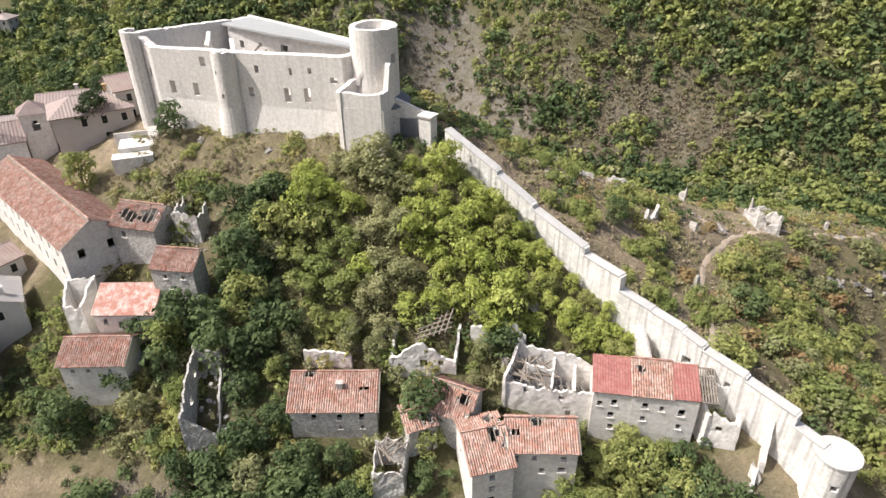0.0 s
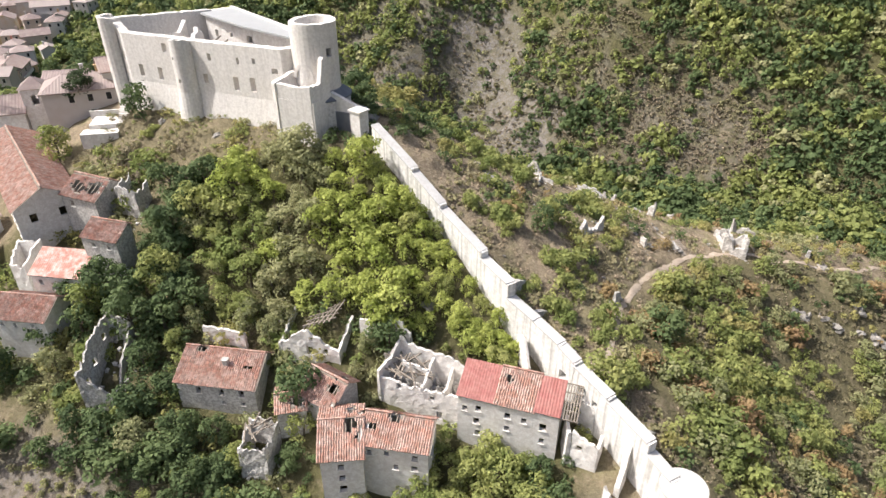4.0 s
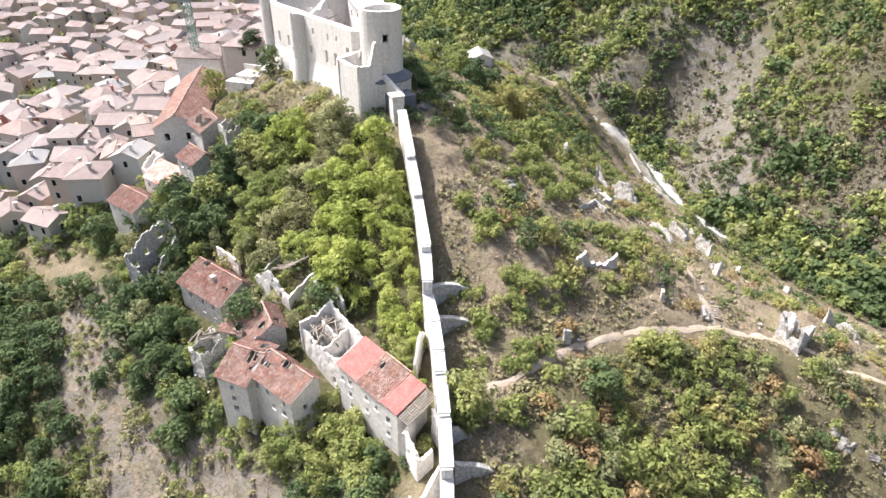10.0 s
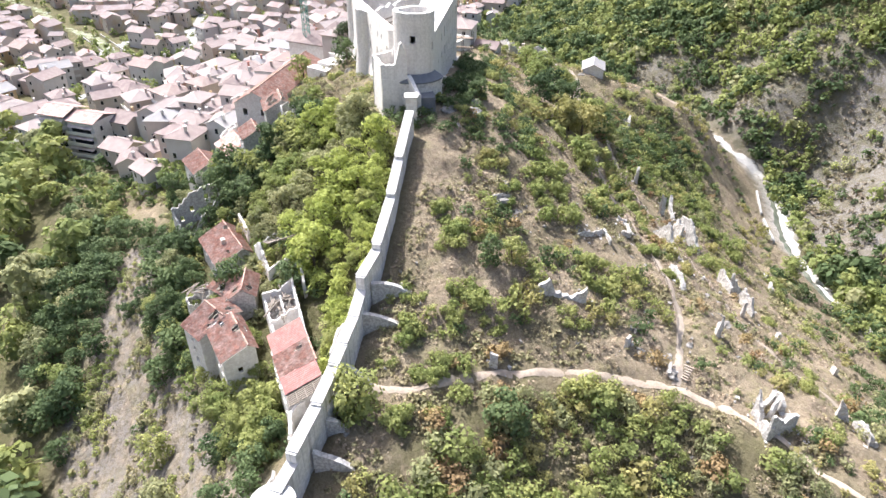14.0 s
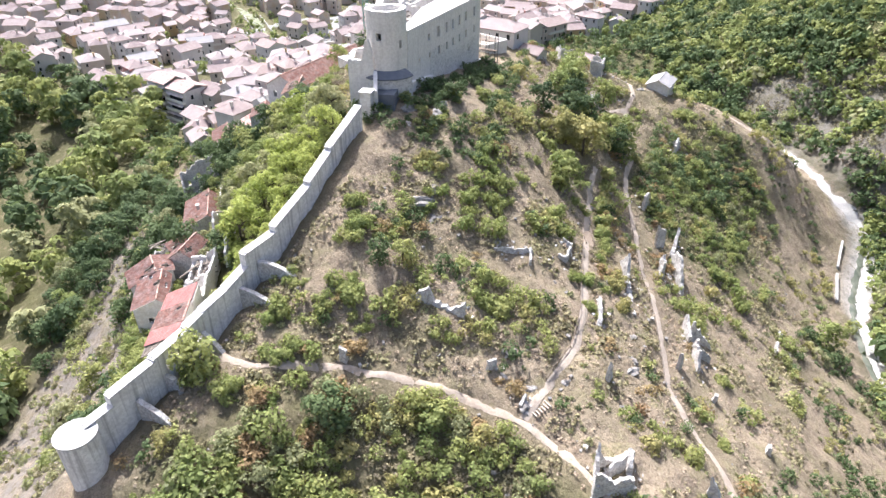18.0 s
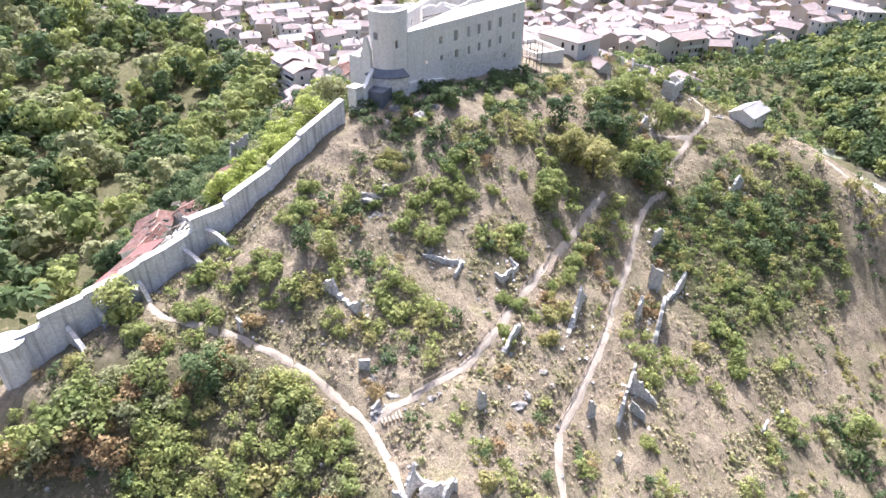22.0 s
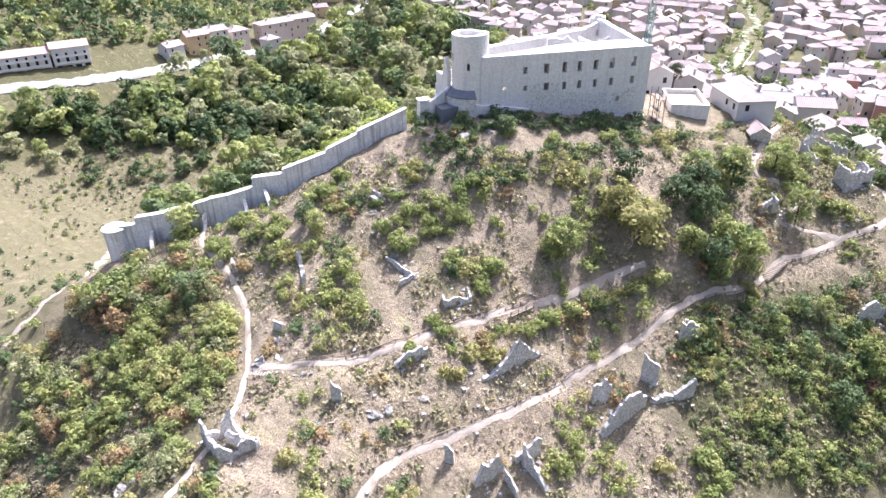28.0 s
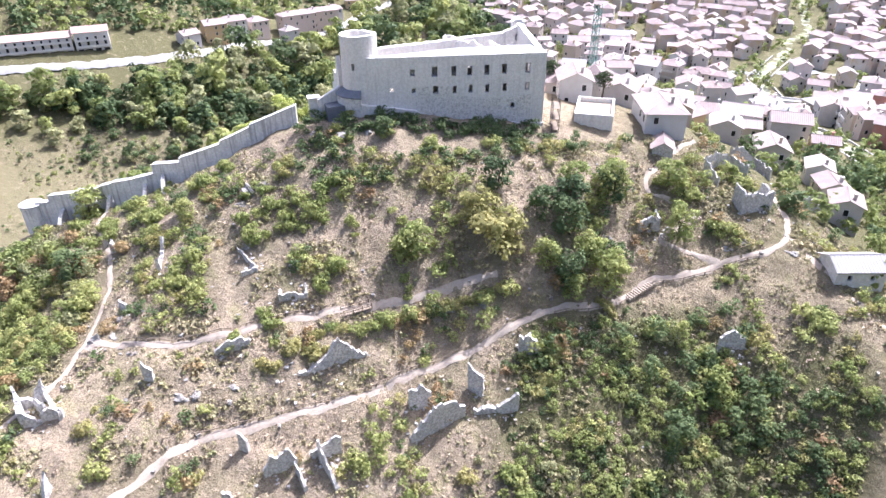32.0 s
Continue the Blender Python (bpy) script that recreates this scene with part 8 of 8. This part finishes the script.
thicket("garden_growth", "growth between the abandoned houses", "scrub", p, grng.uniform(0.5, 1.9, len(p)), wood_set(6, 130, 0.17, h=1.3), ((-0.15, LEAF_DARK, "dark green"), (0.25, LEAF_GREEN, "wild green"), (0.5, LEAF_OLIVE, "grey-green"), (9, LEAF_YELLOW, "dry yellowish")), 6.5)
p = sown(grng, BARE_SLOPE, 1.15, 12000)
f = field(p, 5, 12.0)
sow_stuff("slope_tussocks", "dry tussocks on the bare steep slope", "grass", with_radius(p[(f > -0.15) & (f < 0.15)], 0.3, 0.75), wood_set(5, 16, 0.42, h=1.1), BRUSH)
m = f > (0.22 - 0.25 * np.clip((-6 - p[:, 0]) / 12, 0, 1))
thicket("slope_bushes", "low bushes on the bare steep slope", "scrub", p[m], np.clip(0.5 + 0.9 * f[m] + grng.normal(0, 0.2, m.sum()), 0.35, 1.5), wood_set(5, 90, 0.2, h=1.2), ((-0.1, BRUSH, "straw-coloured"), (0.2, LEAF_OLIVE, "grey-green"), (9, LEAF_WOOD, "green")), 19.0, 0.3)
# green between the houses of the town
p = sown(grng, TOWN_POLY, 7.5, 7000)
ut = np.array(used_t)
far_off = np.array([np.min(np.hypot(*(ut - q).T)) for q in p])
d_can, _ = to_line(p, CANAL)
p = p[((far_off > 5.8) & (grng.random(len(p)) < 0.85)) | ((d_can < 14) & (d_can > 4))]
sow_stuff("town_trees", "garden trees between the town houses", "trees", with_radius(p, 1.5, 3.7), wood_set(4, 70, 0.27), LEAF_WOOD)
p = np.concatenate((sown(grng, [(-60, 165), (-85, 150), (-110, 150), (-200, 200), (-215, 250), (-120, 255), (-70, 215), (-48, 195)], 5.0, 4000), sown(grng, [(-110, 60), (-62, 68), (-56, 64), (-60, 40), (-105, 38)], 4.2, 1500)))
p = p[np.min(np.hypot(p[:, None, 0] - ut[None, :, 0], p[:, None, 1] - ut[None, :, 1]), 1) > 6]
thicket("edge_trees", "trees along the town's green edge", "trees", p, grng.uniform(1.4, 3.6, len(p)), wood_set(4, 150, 0.19), ((0, LEAF_DARK, "dark"), (9, LEAF_WOOD, "green")), 4.0)
hedge = [(22.4, 128.4), (18.3, 131.4), (12.1, 134.4), (6.2, 137.7), (-0.1, 141.0), (-5.0, 143.6)]
for a, b in zip(hedge[:-1], hedge[1:]):
    for q in (0.0, 0.35, 0.7):
        set_out(yellows if grng.random() < 0.4 else shrubs, [(a[0] + (b[0] - a[0]) * q, a[1] + (b[1] - a[1]) * q, grng.uniform(1.1, 1.7))])
set_out(shrubs, [(31, 144.1, 2.0)], flat=1.2)
clear(shrubs + yellows + russets)

# ---- rocks and stones ----
ROCK = material("grey_limestone_outcrop", (0.27, 0.25, 0.225), 0.95, [((0.16, 0.145, 0.125), 1.0, 0.8, 2), ((0.40, 0.38, 0.35), 0.5, 0.6, 2.5)], bump=0.9, bump_scale=3)


def rock_mesh(seed):
    bm = bmesh.new()
    bmesh.ops.create_icosphere(bm, subdivisions=3, radius=1.0)
    for v in bm.verts:
        p = v.co * 1.3 + Vector((seed * 7.1, seed * 3.3, 0))
        v.co *= 0.8 + 0.5 * noise.noise(p) + 0.3 * abs(noise.noise(p * 2.3)) + 0.12 * noise.noise(p * 6)
        v.co.z *= 0.7
    me = bpy.data.meshes.new("rock_outcrop")
    bm.to_mesh(me)
    bm.free()
    me.materials.append(ROCK)
    return me


ROCKS = [rock_mesh(k) for k in range(4)]
for x, y, r in ((71.5, 99.6, 1.5), (73.8, 99.0, 2.1), (76.6, 99.4, 1.8), (79.0, 99.2, 2.2), (83.6, 99.6, 1.6), (86.6, 100.4, 2.3), (90.0, 100.6, 2.0), (43.0, 103.6, 1.6), (48.4, 104.4, 1.5), (84, 104, 2.6), (88, 100, 2.0), (92, 108, 2.4), (80, 112, 1.8), (97, 102, 2.2), (46, 121.4, 2.3), (44, 122.6, 1.6), (17, 97.5, 3.2), (19.5, 99, 2.2), (15, 100, 2.0), (50.6, 102.8, 1.9), (45.6, 101.4, 1.3), (52, 116.4, 1.3), (55.8, 115.2, 1.5), (39.4, 125.4, 1.5), (-3, 101, 2.6), (-1, 105, 2.2), (-5, 107, 2.0), (2, 99, 1.8), (24.4, 108, 1.5), (-16, 90.5, 1.4), (-40, 99, 1.6), (-28, 95, 1.3), (-34, 153, 2.0), (-43, 168, 2.2), (-40, 166.5, 1.6), (5, 138.6, 1.4), (0, 142, 1.5), (48, 110, 1.1), (41, 126.6, 1.0), (30, 116, 1.1), (-24, 150, 1.8), (-8, 68.5, 1.6), (4, 70, 1.9), (12, 71, 1.6), (70, 104, 2.0), (73, 99, 2.2), (-46, 176, 1.3), (26, 133, 0.9), (63, 114, 1.0), (54, 112, 0.9)):
    ob = tagged(new("rock_outcrop", ROCKS[int(grng.integers(4))]), "grey limestone outcrop breaking through the slope", "rock", "rocks on the slope")
    ob.matrix_basis = pose(x, y, ground(x, y) - 0.15 * r, 0, 0, float(grng.uniform(0, 360)))
    ob.scale = (r * 0.8, r * float(grng.uniform(0.4, 0.7)), r * 0.62)
stones = []
for x, y in sown(grng, HILL, 2.1, 6000):
    if grng.random() < 0.42:
        s = grng.uniform(0.12, 0.42)
        stones.append(box_mesh(x, y, ground(x, y) - 0.1, s * 1.6, s, s * 0.8 + 0.1, grng.uniform(0, 180), s * 0.3))
v, f = joined(stones)
tagged(mesh_object("loose_stones", v, f, ROCK), "loose pale stones scattered over the slope", "stones", kind="stuff")

# ---- small works along the trails ----
RAIL_WOOD = material("weathered_rail_timber", (0.25, 0.20, 0.15), 0.9, [((0.14, 0.11, 0.085), 0.5, 0.6, 2)])
STEP_WOOD = material("pale_step_timber", (0.42, 0.36, 0.29), 0.9, [((0.28, 0.23, 0.18), 0.6, 0.6, 2)])


def along_line(line, gap, shift=0.0):
    """Places every gap metres along a line, shifted sideways, with the way it goes there."""
    p = np.array(line, float)
    run = np.append(0, np.cumsum(np.hypot(*np.diff(p, axis=0).T)))
    s = np.arange(0, run[-1], gap)
    c = np.stack((np.interp(s, run, p[:, 0]), np.interp(s, run, p[:, 1])), 1)
    d = np.gradient(c, axis=0)
    d /= np.hypot(*d.T)[:, None]
    return [(float(x - b * shift), float(y + a * shift), math.degrees(math.atan2(b, a))) for (x, y), (a, b) in zip(c, d)]


def trail_rail(line, shift, label):
    """A low timber rail: a post every two metres and one bar between each two."""
    rail = thing("trail_rail", 0, 0, 0, label, "railing", 0, "trail rails")
    posts = along_line(line, 2.0, shift)
    for x, y, a in posts:
        v, f = box_mesh(x, y, ground(x, y) - 0.3, 0.12, 0.12, 0.95, a)
        mesh_object("post", v, f, RAIL_WOOD, rail)
    for (x0, y0, _), (x1, y1, _) in zip(posts[:-1], posts[1:]):
        v, f = beam((x0, y0, ground(x0, y0) + 0.55), (x1, y1, ground(x1, y1) + 0.55), 0.055)
        mesh_object("bar", v, f, RAIL_WOOD, rail)
    return rail


trail_rail(LOWER_TRAIL[3:12], 0.62, "low weathered timber rail along the lower footpath")
trail_rail(LOWER_TRAIL[11:18], -0.62, "low timber rail along the footpath through brambles")
trail_rail(UPPER_TRAIL[1:6], 0.62, "low weathered timber rail along the upper footpath")
trail_rail(STEP_TRAIL[7:], 0.55, "low timber rail on the path below the castle")


def trail_steps(p0, p1, n, wide, label):
    """Timber-edged steps up a slope."""
    st = thing("trail_steps", 0, 0, 0, label, "steps", 0, "timber steps")
    d = Vector((p1[0] - p0[0], p1[1] - p0[1]))
    turn = math.degrees(math.atan2(d.y, d.x))
    g0, g1 = ground(*p0), ground(*p1)
    for k in range(n):
        q = (k + 0.5) / n
        v, f = box_mesh(p0[0] + d.x * q, p0[1] + d.y * q, g0 + (g1 - g0) * q - 0.25, d.length / n * 0.42, wide, 0.52, turn)
        mesh_object("step", v, f, STEP_WOOD, st)
    return st


trail_steps((-19.4, 158.3), (-25.4, 159.8), 12, 1.5, "pale timber-edged steps on the lower footpath")
trail_steps((-33.2, 156.4), (-42.2, 159.2), 18, 1.5, "long flight of pale timber-edged steps below the castle")
trail_steps((51.0, 106.0), (52.0, 103.2), 6, 1.4, "short timber steps where the paths meet")
# the plank footbridge on the upper path
bridge_s = thing("footbridge", 17.2, 128.5, ground(17.2, 128.5) + 0.25, "small plank footbridge with timber rails on the upper path", "footbridge", -18)
for k in range(18):
    v, f = box_mesh(-2.6 + k * 0.305, 0, 0, 0.28, 1.5, 0.07)
    mesh_object("plank", v, f, RAIL_WOOD, bridge_s)
for sy in (-0.72, 0.72):
    for k in range(4):
        v, f = box_mesh(-2.5 + k * 1.66, sy, -0.3, 0.11, 0.11, 1.35)
        mesh_object("post", v, f, RAIL_WOOD, bridge_s)
    for z in (0.55, 0.98):
        v, f = beam((-2.6, sy, z), (2.6, sy, z), 0.055)
        mesh_object("rail", v, f, RAIL_WOOD, bridge_s)
# scaffolding at the castle's north corner
scaffold = thing("scaffold", -37.4, 127.6, 0, "grey steel scaffolding against the castle's north corner", "scaffold", 40)
STEEL_TUBE = material("dull_scaffold_steel", (0.16, 0.155, 0.15), 0.6, [((0.10, 0.08, 0.07), 0.4, 0.5, 2)], metal=0.4)
for sx in (-2.4, 0, 2.4):
    for sy in (-0.7, 0.7):
        v, f = beam((sx, sy, 55), (sx, sy, 66.2), 0.06)
        mesh_object("tube", v, f, STEEL_TUBE, scaffold)
for z in (58, 60.2, 62.4, 64.6):
    for sy in (-0.7, 0.7):
        v, f = beam((-2.6, sy, z), (2.6, sy, z), 0.055)
        mesh_object("tube", v, f, STEEL_TUBE, scaffold)
    v, f = box_mesh(0, 0, z + 0.08, 5.0, 1.3, 0.06)
    mesh_object("deck", v, f, RAIL_WOOD, scaffold)
# wall beside the stream
bank_wall = thing("stream_wall", 0, 0, 0, "low pale concrete wall beside the stream", "wall")
for a, b in (((-12, 227), (-4, 218.5)), ((-1.5, 216), (8, 207))):
    wall_part("wall_length", a, b, (ground(*a) - 1, ground(*b) - 1), (ground(*a) + 0.9, ground(*b) + 0.9), 0.5, CONCRETE, bank_wall, (), 0.1, 1, 2)
